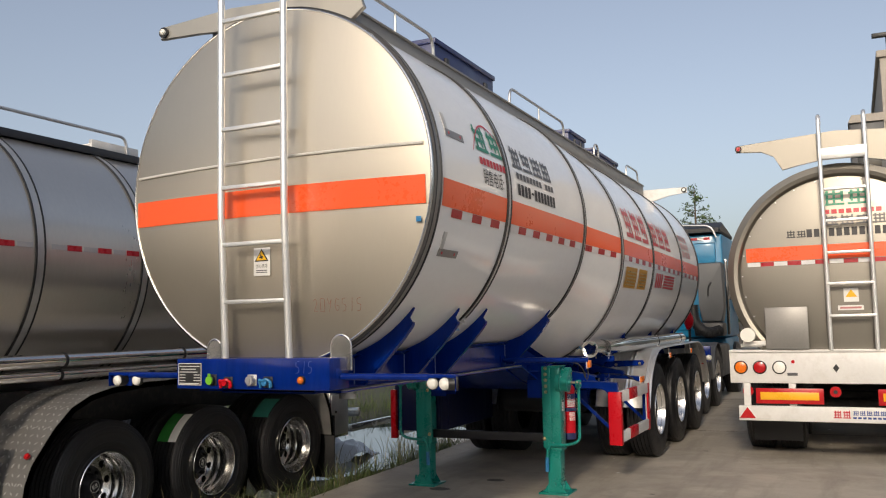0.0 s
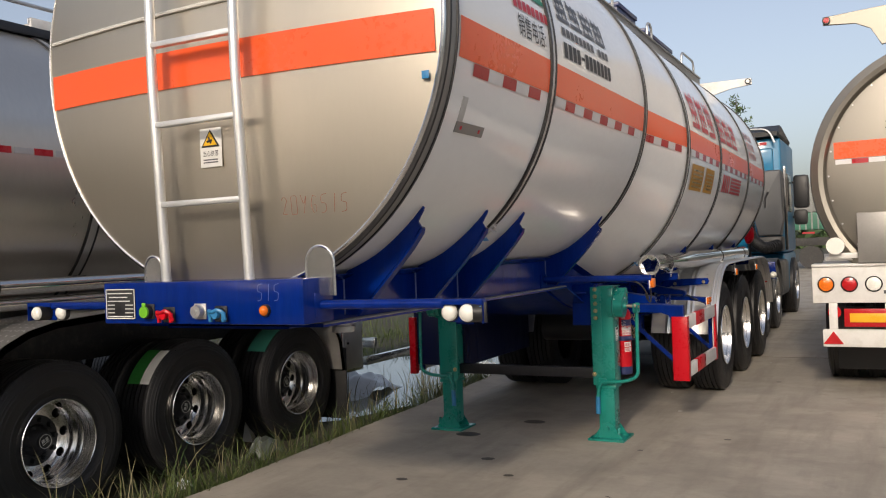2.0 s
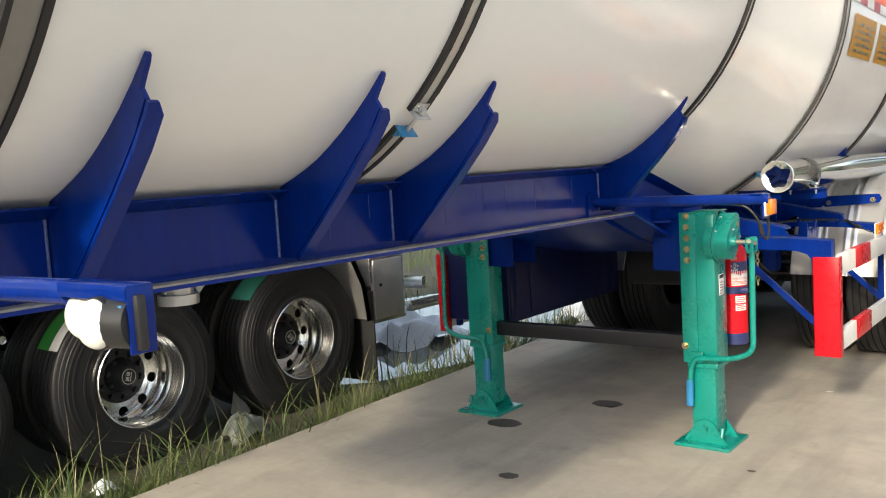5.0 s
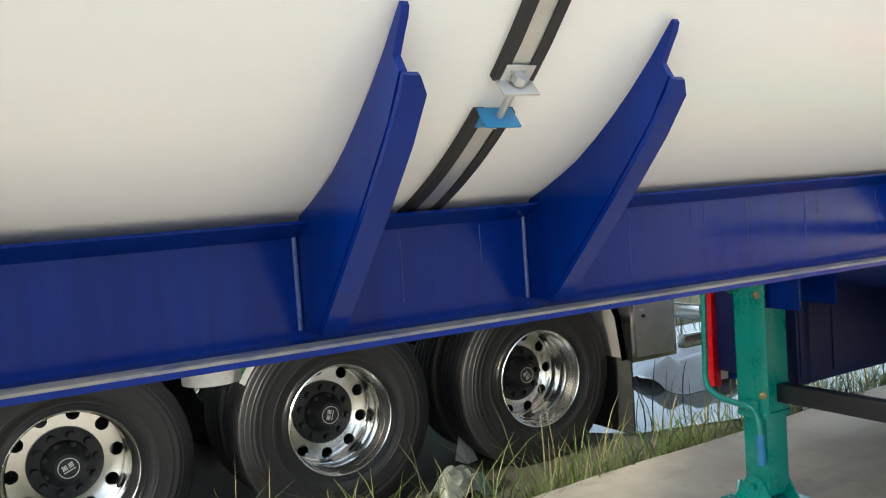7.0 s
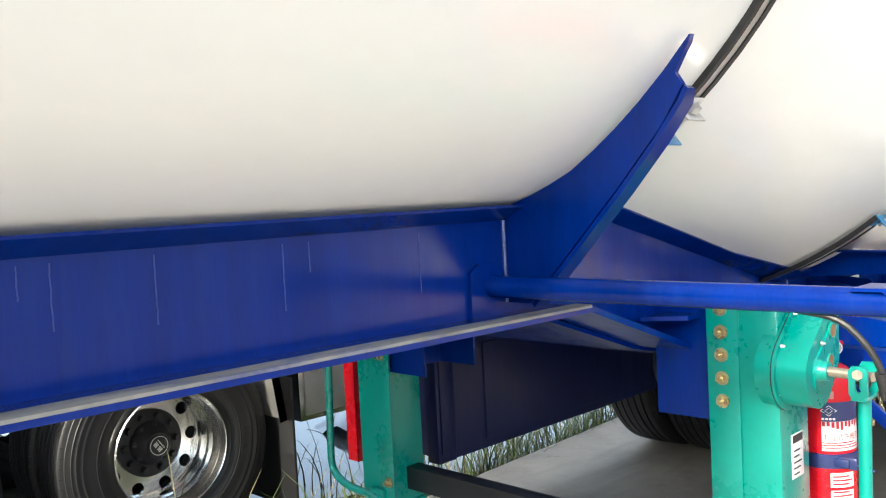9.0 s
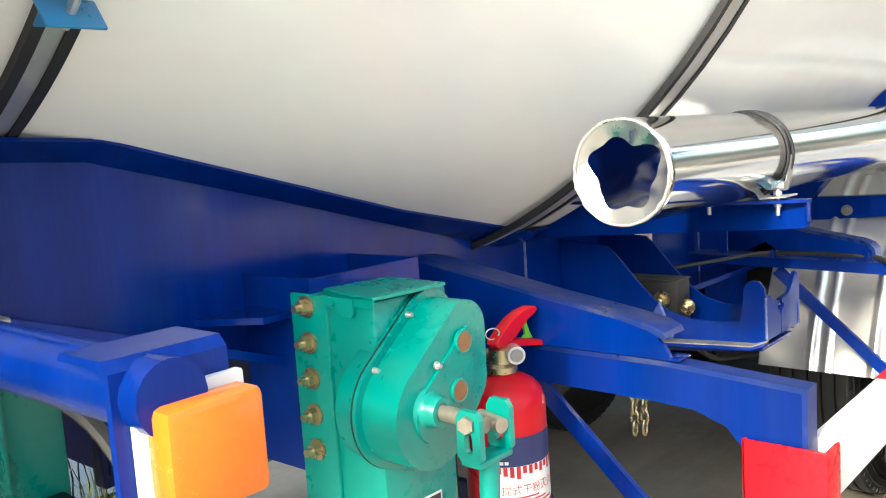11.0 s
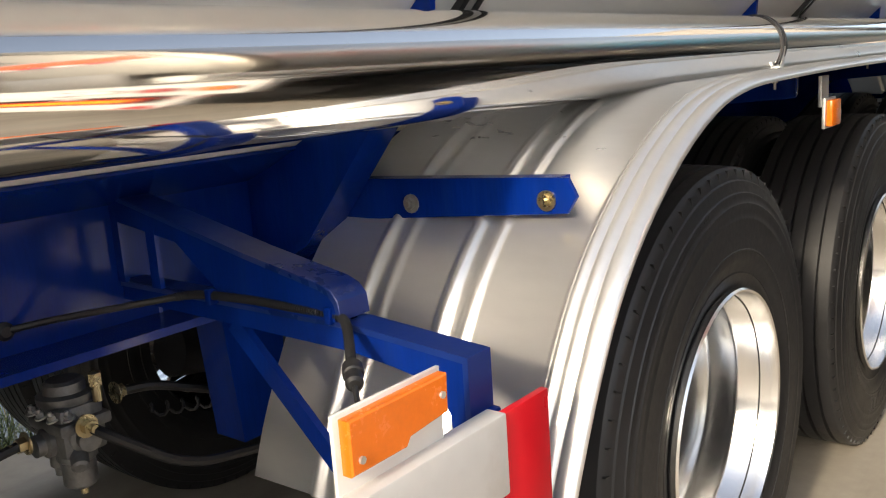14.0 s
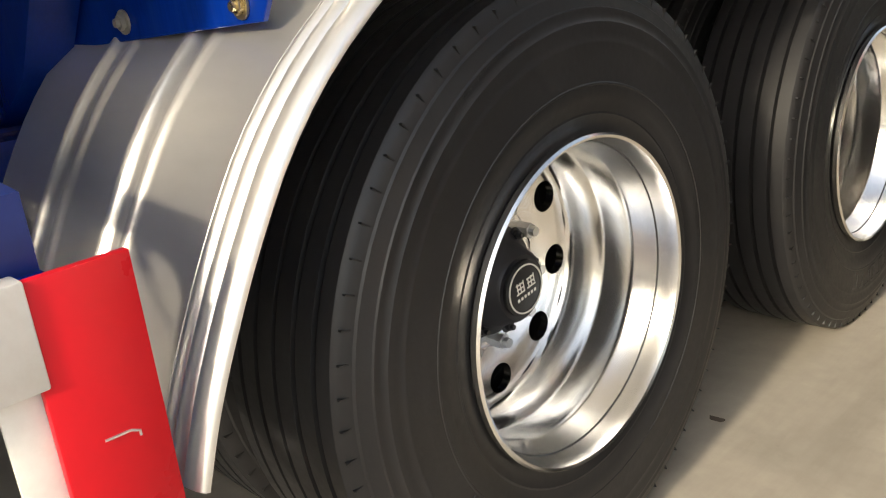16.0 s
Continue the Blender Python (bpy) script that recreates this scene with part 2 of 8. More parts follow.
def concrete():
    m = mat("worn_concrete", (0.385, 0.345, 0.285), 0.78, 0, 0.14, 0.55, 26, 0.18, 0.1)
    n, l = m.node_tree.nodes, m.node_tree.links
    b = n["Principled BSDF"]
    base = b.inputs["Base Color"].links[0].from_socket
    tc = n.new("ShaderNodeTexCoord")
    mp = n.new("ShaderNodeMapping")
    mp.inputs["Scale"].default_value, mp.inputs["Rotation"].default_value = (0.9, 1.15, 1), (0, 0, 0.35)
    l.new(tc.outputs["Object"], mp.inputs["Vector"])

    def layer(under, size, lo, hi, colour, amount, vector, detail=8, rough=0.62):
        t = n.new("ShaderNodeTexNoise")
        t.inputs["Scale"].default_value, t.inputs["Detail"].default_value, t.inputs["Roughness"].default_value = size, detail, rough
        l.new(vector, t.inputs["Vector"])
        c = n.new("ShaderNodeMapRange")
        c.inputs[1].default_value, c.inputs[2].default_value, c.inputs[3].default_value, c.inputs[4].default_value = lo, hi, 0, amount
        l.new(t.outputs["Fac"], c.inputs[0])
        x = n.new("ShaderNodeMix")
        x.data_type = "RGBA"
        l.new(c.outputs[0], x.inputs["Factor"])
        l.new(under, x.inputs["A"])
        x.inputs["B"].default_value = (*colour, 1)
        return x.outputs["Result"]

    base = layer(base, 0.9, 0.46, 0.70, (0.22, 0.195, 0.16), 0.75, tc.outputs["Object"])
    base = layer(base, 1.6, 0.48, 0.68, (0.50, 0.445, 0.365), 0.6, mp.outputs[0])
    mp2 = n.new("ShaderNodeMapping")
    mp2.inputs["Scale"].default_value, mp2.inputs["Rotation"].default_value = (2.6, 0.35, 1), (0, 0, -0.5)
    l.new(tc.outputs["Object"], mp2.inputs["Vector"])
    base = layer(base, 1.3, 0.50, 0.70, (0.215, 0.185, 0.15), 0.6, mp2.outputs[0])
    base = layer(base, 2.6, 0.58, 0.72, (0.19, 0.17, 0.145), 0.5, tc.outputs["Object"], 10, 0.7)
    base = layer(base, 7.0, 0.66, 0.78, (0.16, 0.145, 0.12), 0.5, tc.outputs["Object"])
    l.new(base, b.inputs["Base Color"])
    return m


CONCRETE = concrete()
STAIN = mat("oil_stain", (0.07, 0.06, 0.05), 0.6, 0, 0.3, 12, 60)
SOIL = mat("damp_soil", (0.05, 0.045, 0.03), 0.9, 0, 0.35, 0.8, 18, 0.35, 0.1, 0, (1, 1, 1), (0.05, 0.085, 0.02), 0.8)
WATER = mat("puddle_water", (0.10, 0.11, 0.11), 0.05, 0, 0.1, 1, 10, 0.02, 0.02)


# ---- building helpers ----
WORLD = {}


def thing(name, x, y, z, label, category, group="", kind=""):
    ob = new(name)
    ob.empty_display_size = 0.1
    ob.location = (x, y, z)
    WORLD[ob] = Matrix.Translation((x, y, z))
    return tagged(ob, label, category, group, kind)


def finish(bm, name, material, sharp=0.6):
    bmesh.ops.recalc_face_normals(bm, faces=bm.faces)
    for f in bm.faces:
        f.smooth = True
    for e in bm.edges:
        if len(e.link_faces) != 2 or e.calc_face_angle(0) > sharp:
            e.smooth = False
    me = bpy.data.meshes.new(name)
    bm.to_mesh(me)
    bm.free()
    me.materials.append(material)
    return me


def part(name, bm, material, parent, label="", sharp=0.6):
    """One mesh object, built in world places, under a thing or a part."""
    ob = new(name, finish(bm, name, material, sharp))
    ob.parent = parent
    ob.matrix_parent_inverse = WORLD[parent].inverted()
    WORLD[ob] = Matrix.Identity(4)
    return tagged(ob, label)


def repeat(ob, m, parent):
    """Another object on the mesh of ob, moved by m, under parent."""
    o = new(ob.name.split(".")[0], ob.data)
    o.parent = parent
    o.matrix_parent_inverse = WORLD[parent].inverted()
    o.matrix_basis = m
    WORLD[o] = m.copy()
    if "label" in ob:
        o["label"] = ob["label"]
    return o


def single(name, bm, material, label, category, group="", kind="", sharp=0.6):
    ob = new(name, finish(bm, name, material, sharp))
    WORLD[ob] = Matrix.Identity(4)
    return tagged(ob, label, category, group, kind)


def B():
    return bmesh.new()


def bx(bm, x0, x1, y0, y1, z0, z1, bev=0.004, m=None):
    r = bmesh.ops.create_cube(bm, size=1, matrix=Matrix.LocRotScale(((x0 + x1) / 2, (y0 + y1) / 2, (z0 + z1) / 2), None, (abs(x1 - x0), abs(y1 - y0), abs(z1 - z0))))
    vs = r["verts"]
    if m is not None:
        bmesh.ops.transform(bm, matrix=m, verts=vs)
    if bev:
        es = list({e for v in vs for e in v.link_edges})
        bmesh.ops.bevel(bm, geom=es, offset=bev, segments=2, profile=0.5, affect="EDGES")
    return bm


def tube(bm, a, b, r, seg=14, r2=None, caps=True):
    a, b = Vector(a), Vector(b)
    d = b - a
    m = Matrix.Translation((a + b) / 2) @ d.to_track_quat("Z", "Y").to_matrix().to_4x4()
    bmesh.ops.create_cone(bm, cap_ends=caps, segments=seg, radius1=r, radius2=r if r2 is None else r2, depth=d.length, matrix=m)
    return bm


def rope(bm, pts, r, seg=10, closed=False):
    """A round bar swept along a line of points."""
    pts = [Vector(p) for p in pts]
    n = len(pts)
    rings, up = [], None
    for i, p in enumerate(pts):
        a = pts[i - 1] if i or closed else p
        b = pts[(i + 1) % n] if i < n - 1 or closed else p
        t = (b - a).normalized()
        if up is None:
            up = t.orthogonal().normalized()
        up = (up - t * up.dot(t)).normalized()
        side = t.cross(up)
        rings.append([bm.verts.new(p + r * (math.cos(q) * up + math.sin(q) * side)) for q in (2 * math.pi * k / seg for k in range(seg))])
    for i in range(n if closed else n - 1):
        u, v = rings[i], rings[(i + 1) % n]
        for k in range(seg):
            bm.faces.new((u[k], u[(k + 1) % seg], v[(k + 1) % seg], v[k]))
    if not closed:
        bm.faces.new(rings[0])
        bm.faces.new(rings[-1])
    return bm


def bend(pts, r=0.04, n=5):
    """Points of a line with its corners rounded."""
    pts = [Vector(p) for p in pts]
    out = [pts[0]]
    for a, b, c in zip(pts, pts[1:], pts[2:]):
        u, v = (a - b), (c - b)
        k = min(r, u.length * 0.49, v.length * 0.49)
        p, q = b + u.normalized() * k, b + v.normalized() * k
        for i in range(n + 1):
            t = i / n
            out.append(p * (1 - t) ** 2 + b * 2 * t * (1 - t) + q * t * t)
    return out + [pts[-1]]


def plate(bm, poly, axis, a, b, bev=0.0, seg=1):
    """A flat outline (in the two other axes, in x y z order) given thickness from a to b along axis."""
    k = "xyz".index(axis)

    def at(p, h):
        c = list(p)
        c.insert(k, h)
        return c

    lo = [bm.verts.new(at(p, a)) for p in poly]
    hi = [bm.verts.new(at(p, b)) for p in poly]
    n = len(poly)
    fs = [bm.faces.new(lo), bm.faces.new(hi)]
    for i in range(n):
        fs.append(bm.faces.new((lo[i], lo[(i + 1) % n], hi[(i + 1) % n], hi[i])))
    if bev:
        bmesh.ops.bevel(bm, geom=list({e for f in fs[:2] for e in f.edges}), offset=bev, segments=seg, profile=0.5, affect="EDGES")
    return bm


def lathe(bm, prof, m=None, seg=64, closed=True):
    """Rings of (radius, height) about z, then moved by m."""
    m = m or Matrix.Identity(4)
    rings = []
    for r, h in prof:
        if r < 1e-6:
            rings.append([bm.verts.new(m @ Vector((0, 0, h)))])
        else:
            rings.append([bm.verts.new(m @ Vector((r * math.cos(2 * math.pi * k / seg), r * math.sin(2 * math.pi * k / seg), h))) for k in range(seg)])
    for u, v in zip(rings, rings[1:]):
        for k in range(seg):
            a, b = k, (k + 1) % seg
            if len(u) == 1 and len(v) == 1:
                continue
            if len(u) == 1:
                bm.faces.new((u[0], v[a], v[b]))
            elif len(v) == 1:
                bm.faces.new((u[a], u[b], v[0]))
            else:
                bm.faces.new((u[a], u[b], v[b], v[a]))
    return bm


ALONG_Y = pose(0, 0, 0, -90, 0, 0)          # turns +z into +y


def arc_strip(bm, cx, cz, r0, r1, a0, a1, y0, y1, n=48, cap=True):
    """A bent bar on a drum about y: angles in degrees from +x towards +z."""
    rows = []
    for i in range(n + 1):
        q = radians(a0 + (a1 - a0) * i / n)
        c, s = math.cos(q), math.sin(q)
        rows.append([bm.verts.new((cx + r * c, y, cz + r * s)) for r, y in ((r0, y0), (r1, y0), (r1, y1), (r0, y1))])
    full = abs(a1 - a0) > 359.9
    for u, v in zip(rows, rows[1:]):
        for k in range(4):
            bm.faces.new((u[k], u[(k + 1) % 4], v[(k + 1) % 4], v[k]))
    if not full:
        bm.faces.new(rows[0])
        bm.faces.new(rows[-1])
    else:
        bmesh.ops.remove_doubles(bm, verts=bm.verts, dist=1e-5)
    return bm


def bolt(bm, at, way, r=0.011, h=0.012):
    """A hexagon nut on a washer with the end of its bolt."""
    at, way = Vector(at), Vector(way).normalized()
    tube(bm, at, at + way * 0.003, r * 1.55, 14)
    tube(bm, at + way * 0.003, at + way * (0.003 + h), r, 6)
    tube(bm, at + way * (0.003 + h), at + way * (0.003 + h * 1.9), r * 0.55, 10)
    return bm


def lettering(text, height):
    """A flat mesh of letters in the x y plane, its left bottom corner at the origin."""
    cu = bpy.data.curves.new("letters", "FONT")
    cu.body, cu.size, cu.extrude, cu.resolution_u = text, height, 0.0, 3
    ob = new("letters", cu)
    bpy.context.view_layer.update()
    me = bpy.data.meshes.new_from_object(ob.evaluated_get(bpy.context.evaluated_depsgraph_get()))
    bpy.data.objects.remove(ob)
    bpy.data.curves.remove(cu)
    bm = bmesh.new()
    bm.from_mesh(me)
    bpy.data.meshes.remove(me)
    return bm


def glyph(bm, x, y, w, h, seed):
    """A character that is not to be read: a few plain bars inside its square."""
    rng = random.Random(seed)
    t = h * 0.13
    bars = [(0.05, 0.95, 0.80), (0.0, 1.0, 0.05)] + [(0.1, 0.9, 0.43)]
    for a, b, v in bars:
        c = y + v * (h - t)
        vs = [bm.verts.new((x + a * w, c, 0)), bm.verts.new((x + b * w, c, 0)), bm.verts.new((x + b * w, c + t, 0)), bm.verts.new((x + a * w, c + t, 0))]
        bm.faces.new(vs)
    for u in (rng.uniform(0.08, 0.2), rng.uniform(0.42, 0.52), rng.uniform(0.75, 0.85)):
        a, b = y + (rng.uniform(0, 0.3)) * h, y + rng.uniform(0.85, 1.0) * h
        vs = [bm.verts.new((x + u * w, a, 0.0003)), bm.verts.new((x + (u + 0.13) * w, a, 0.0003)), bm.verts.new((x + (u + 0.13) * w, b, 0.0003)), bm.verts.new((x + u * w, b, 0.0003))]
        bm.faces.new(vs)
    return bm


def rect(bm, x0, x1, y0, y1, z=0.0):
    bm.faces.new([bm.verts.new(p) for p in ((x0, y0, z), (x1, y0, z), (x1, y1, z), (x0, y1, z))])
    return bm


def to_plane(bm, m, thick=0.0):
    bmesh.ops.transform(bm, matrix=m, verts=bm.verts)
    return bm


STROKES = {"0": [(0, 0), (0, 2), (1, 2), (1, 0), (0, 0)], "1": [(0.5, 0), (0.7, 2)], "2": [(0, 1.6), (0.4, 2), (1, 1.6), (0.1, 0), (1, 0.1)], "5": [(1, 2), (0.1, 1.9), (0, 1.1), (0.9, 1.0), (0.8, 0.1), (0, 0)], "Y": [(0, 2), (0.5, 1), (1, 2), (0.4, 0)], "G": [(1, 1.7), (0.4, 2), (0, 1), (0.4, 0), (1, 0.3), (0.9, 0.9), (0.5, 0.9)]}


def hand_written(text, height, r):
    """Thin strokes drawn by hand, in the x z plane."""
    bm = B()
    for k, ch in enumerate(text):
        rope(bm, bend([(k * height * 0.62 + u * height * 0.36, 0, v * height / 2) for u, v in STROKES[ch]], height * 0.12, 3), r, 4)
    return bm


def to_drum(bm, cx, cz, r, y0, z0, flip=1):
    """Lays a flat print (x along +y, y up the side) on the drum's +x side, its corner at y0 and height z0."""
    bmesh.ops.triangulate(bm, faces=bm.faces)
    bmesh.ops.subdivide_edges(bm, edges=[e for e in bm.edges if e.calc_length() > 0.05], cuts=2, use_grid_fill=True)
    q0 = math.asin((z0 - cz) / r)
    for v in bm.verts:
        q = q0 + v.co.y / r
        rr = r + 0.004 + v.co.z
        v.co = Vector((cx + rr * math.cos(q), y0 + v.co.x, cz + rr * math.sin(q)))
    return bm


# ---- the ground ----
bm = B()
N = 40
edge = []
for i in range(N + 1):
    y = -40 + 100 * i / N
    edge.append(y)
grid = [[bm.verts.new((x, y, -0.195 + (0.0 if abs(x) > 60 or abs(y) > 60 else 0.035 * noise.noise((x * 0.7, y * 0.7, 1))))) for x in (-900, -300, -120, -60, -30, -16, -9, -6, -5, -4.2, -3.5, -3, -2.6, -2.3, -2, -1.75, -1.5, -1.3, -1.1, 40, 120, 900)] for y in [-900, -300, -100, -40] + [-8 + 0.5 * k for k in range(50)] + [20, 30, 45, 60, 120, 300, 900]]
for u, v in zip(grid, grid[1:]):
    for a, b, c, d in zip(u, u[1:], v[1:], v):
        bm.faces.new((a, b, c, d))
ground = single("ground", bm, SOIL, "damp soil with patches of weeds beside the slab", "ground", kind="structure")


def slab_edge(y):
    return -1.30 - 0.045 * (y - 1) + 0.02 * noise.noise((y * 1.3, 0.3, 0)) + 0.008 * noise.noise((y * 9, 0.3, 0)) if -12 < y < 20 else -1.30 - 0.045 * (min(20, max(-12, y)) - 1)


bm = B()
ys = [-60, -30, -12] + [-11.9 + 0.08 * k for k in range(398)] + [20, 40, 70]
tops, faces_low, inner = [], [], []
for y in ys:
    x = slab_edge(y)
    tops.append((bm.verts.new((x, y, -0.40)), bm.verts.new((x - 0.004, y, -0.02 + 0.006 * noise.noise((y * 12, 2, 0)))), bm.verts.new((x + 0.018, y, 0)), bm.verts.new((60, y, 0)), bm.verts.new((60, y, -0.40))))
for u, v in zip(tops, tops[1:]):
    for k in range(4):
        bm.faces.new((u[k], u[k + 1], v[k + 1], v[k]))
slab = single("pavement", bm, CONCRETE, "worn beige concrete yard slab with stains", "pavement", kind="structure")
# joints sawn across the slab
bm = B()
for y in (-6.1, -1.4, 8.2, 13.0, 18.5):
    bx(bm, slab_edge(y) + 0.03, 30, y - 0.006, y + 0.006, -0.01, 0.002, 0)
for x in (3.9,):
    bx(bm, x - 0.006, x + 0.006, -30, 40, -0.01, 0.0022, 0)
part("joint_seal", bm, STAIN, slab, "dark filled joints")
for i, (x, y, r) in enumerate([(-0.42, 3.22, 0.10), (-0.10, 3.8, 0.09), (0.05, 2.55, 0.05), (-0.25, 1.9, 0.04), (0.35, 2.2, 0.035), (0.6, 1.4, 0.03), (0.95, 3.1, 0.02), (1.5, 6.3, 0.03), (1.45, 3.6, 0.025), (0.3, 1.1, 0.06)]):
    bm = B()
    ring = [bm.verts.new((x + r * (1 + 0.25 * noise.noise((k * 0.8, i, 0))) * math.cos(k * math.pi / 9), y + 0.75 * r * (1 + 0.25 * noise.noise((k * 0.8, i, 5))) * math.sin(k * math.pi / 9), 0.0035)) for k in range(18)]
    bm.faces.new(ring)
    part("oil_spot", bm, STAIN, slab, "dark oil spot")

# unseen walls added behind the camera, darkening what the metal head reflects
for name, x0, x1, y0, y1, h in (("wall_south", -16, 16, -15.3, -15, 5.5), ("wall_west", -13.3, -13, -15, -1, 4.6)):
    bm = B()
    bx(bm, x0, x1, y0, y1, -0.4, h, 0.01)
    single(name, bm, CONCRETE_WALL, "unseen plain wall added to darken reflections", "wall", kind="structure")

# puddle beside the slab
bm = B()
ring = []
for k in range(40):
    q = 2 * math.pi * k / 40
    rad = 1 + 0.18 * noise.noise((math.cos(q) * 2, math.sin(q) * 2, 3))
    ring.append(bm.verts.new((-3.3 + 1.72 * rad * math.cos(q), 6.4 + 2.6 * rad * math.sin(q), -0.168)))
bm.faces.new(ring)
single("water", bm, WATER, "still puddle of water beside the slab reflecting the sky", "water", kind="structure")


# ---- tank trailer in the middle ----
CX, CZ, R = 0.015, 2.36, 1.083
RCZ, RR2 = 2.187, 1.172                     # the rear part is wider and hangs lower
Y0, Y1 = 0.10, 8.35
trailer = thing("tank_trailer", 0, 4.4, 0, "white tank semi-trailer with satin metal head, orange band and blue chassis", "tank trailer")


def drum(y):
    """Height of the drum's middle and its radius at y."""
    f = min(1, max(0, (y - 3.06) / 1.0))
    return CZ + (RCZ - CZ) * f, R + (RR2 - R) * f


# drum, in panels between the straps
STRAPS = [1.222, 3.010, 3.975, 5.34, 7.05]
cuts = [Y0 + 0.06] + STRAPS + [Y1]
for a, b in zip(cuts, cuts[1:]):
    bm = B()
    rings = []
    for k in range(7):
        y = a + (b - a) * k / 6
        cz, r = drum(y)
        rings.append([bm.verts.new((CX + r * math.cos(q), y, cz + r * math.sin(q))) for q in (2 * math.pi * i / 144 for i in range(144))])
    for u, v in zip(rings, rings[1:]):
        for k in range(144):
            bm.faces.new((u[k], u[(k + 1) % 144], v[(k + 1) % 144], v[k]))
    part("cladding_panel", bm, WHITE, trailer, "white painted sheet cladding")

# front head: shallow dish with a rolled rim
bm = B()
lathe(bm, [(0, 0.0), (0.25, 0.004), (0.5, 0.016), (0.75, 0.036), (0.95, 0.058), (1.03, 0.070), (1.066, 0.076)], Matrix.Translation((CX, 0, CZ)) @ ALONG_Y, 128)
head = part("front_head", bm, SATIN, trailer, "satin brushed metal head")
bm = B()
lathe(bm, [(1.064, 0.080), (1.067, 0.073), (1.073, 0.071), (1.079, 0.075), (1.082, 0.085), (1.084, 0.098)], Matrix.Translation((CX, 0, CZ)) @ ALONG_Y, 128)
part("rim", bm, BRIGHT, trailer, "bright rolled edge")
bm = B()
lathe(bm, [(R - 0.004, 0.092), (R + 0.012, 0.094), (R + 0.014, 0.104), (R + 0.004, 0.107)], Matrix.Translation((CX, 0, CZ)) @ ALONG_Y, 128)
lathe(bm, [(R + 0.004, 0.152), (R + 0.014, 0.154), (R + 0.012, 0.170), (R - 0.004, 0.173)], Matrix.Translation((CX, 0, CZ)) @ ALONG_Y, 128)
part("rubber_edging", bm, BLACK, trailer, "black rubber edging")
bm = B()
lathe(bm, [(R + 0.002, 0.102), (R + 0.009, 0.106), (R + 0.009, 0.153), (R + 0.002, 0.156)], Matrix.Translation((CX, 0, CZ)) @ ALONG_Y, 128)
part("front_band", bm, GREY_PLATE, trailer, "grey metal band")
bm = B()
lathe(bm, [(0, Y1 + 0.10), (0.5, Y1 + 0.08), (0.9, Y1 + 0.05), (RR2 - 0.03, Y1 + 0.02), (RR2, Y1)], Matrix.Translation((CX, 0, RCZ)) @ ALONG_Y, 96)
part("rear_head", bm, SATIN, trailer)

# weld seam and orange band across the head


def on_head(x, z):
    r = math.hypot(x - CX, z - CZ)
    return 0.065 * (r / 1.0) ** 2 - 0.004


def head_strip(name, z0, z1, x0, x1, material, lift, parent, label=""):
    bm = B()
    rows = []
    for i in range(61):
        x = x0 + (x1 - x0) * i / 60
        rows.append([bm.verts.new((x, on_head(x, z) - lift, z)) for z in (z0, z1)])
    for u, v in zip(rows, rows[1:]):
        bm.faces.new((u[0], v[0], v[1], u[1]))
    return part(name, bm, material, parent, label)


half = math.sqrt(1.045 ** 2 - (2.25 - CZ) ** 2)
head_strip("orange_band", 2.175, 2.335, CX - half, CX + half, ORANGE, 0.003, trailer, "orange vinyl band")
bm = B()
seam = [(x, on_head(x, 2.50 + 0.02 * math.sin(x * 1.4)) - 0.002, 2.50 + 0.012 * math.sin(x * 1.4 + 0.6)) for x in (CX - 1.03 + 2.06 * i / 50 for i in range(51))]
rope(bm, seam, 0.009, 6)
part("weld_seam", bm, SEAM, head, "bright ground weld seam")
# small stickers and scribbles on the head
bm = hand_written("20YG515", 0.075, 0.0011)
for v in bm.verts:
    v.co.x, v.co.z = v.co.x + 0.34, v.co.z + 1.60
    v.co.y = on_head(v.co.x, v.co.z) - 0.002 + v.co.y
part("scribble", bm, CRAYON, head, "faint red crayon writing")
bm = B()
bx(bm, 1.0, 1.03, 0.050, 0.056, 2.075, 2.105, 0.001)
part("sticker", bm, SKY_BLUE, head, "small torn blue tape")

# side band and reflective tape: they run level along the front part and sink along the wider rear part
def band_line(y):
    """Upper and lower edge of the orange band at y."""
    if y < 2.9:
        return 2.333, 2.176
    if y < 4.03:
        f = (y - 2.9) / 1.13
        return 2.333 - 0.046 * f, 2.176 - 0.034 * f
    f = (y - 4.03) / 4.3
    return 2.287 - 0.040 * f, 2.142 - 0.044 * f


def side_strip(y0, y1, up, lo, s, lift, n=6):
    bm = B()
    rows = []
    for i in range(n + 1):
        y = y0 + (y1 - y0) * i / n
        cz, r = drum(y)
        row = []
        for j in range(7):
            z = lo(y) + (up(y) - lo(y)) * j / 6
            q = math.asin((z - cz) / r)
            row.append(bm.verts.new((CX + s * (r + lift) * math.cos(q), y, cz + (r + lift) * math.sin(q))))
        rows.append(row)
    for u, v in zip(rows, rows[1:]):
        for j in range(6):
            bm.faces.new((u[j], u[j + 1], v[j + 1], v[j]))
    return bm


for a, b in zip(cuts, cuts[1:]):
    for s in (1, -1):
        part("orange_band", side_strip(a + 0.042, b - 0.04, lambda y: band_line(y)[0], lambda y: band_line(y)[1], s, 0.003, 12), ORANGE, trailer, "orange vinyl band")
y, k = 0.34, 0
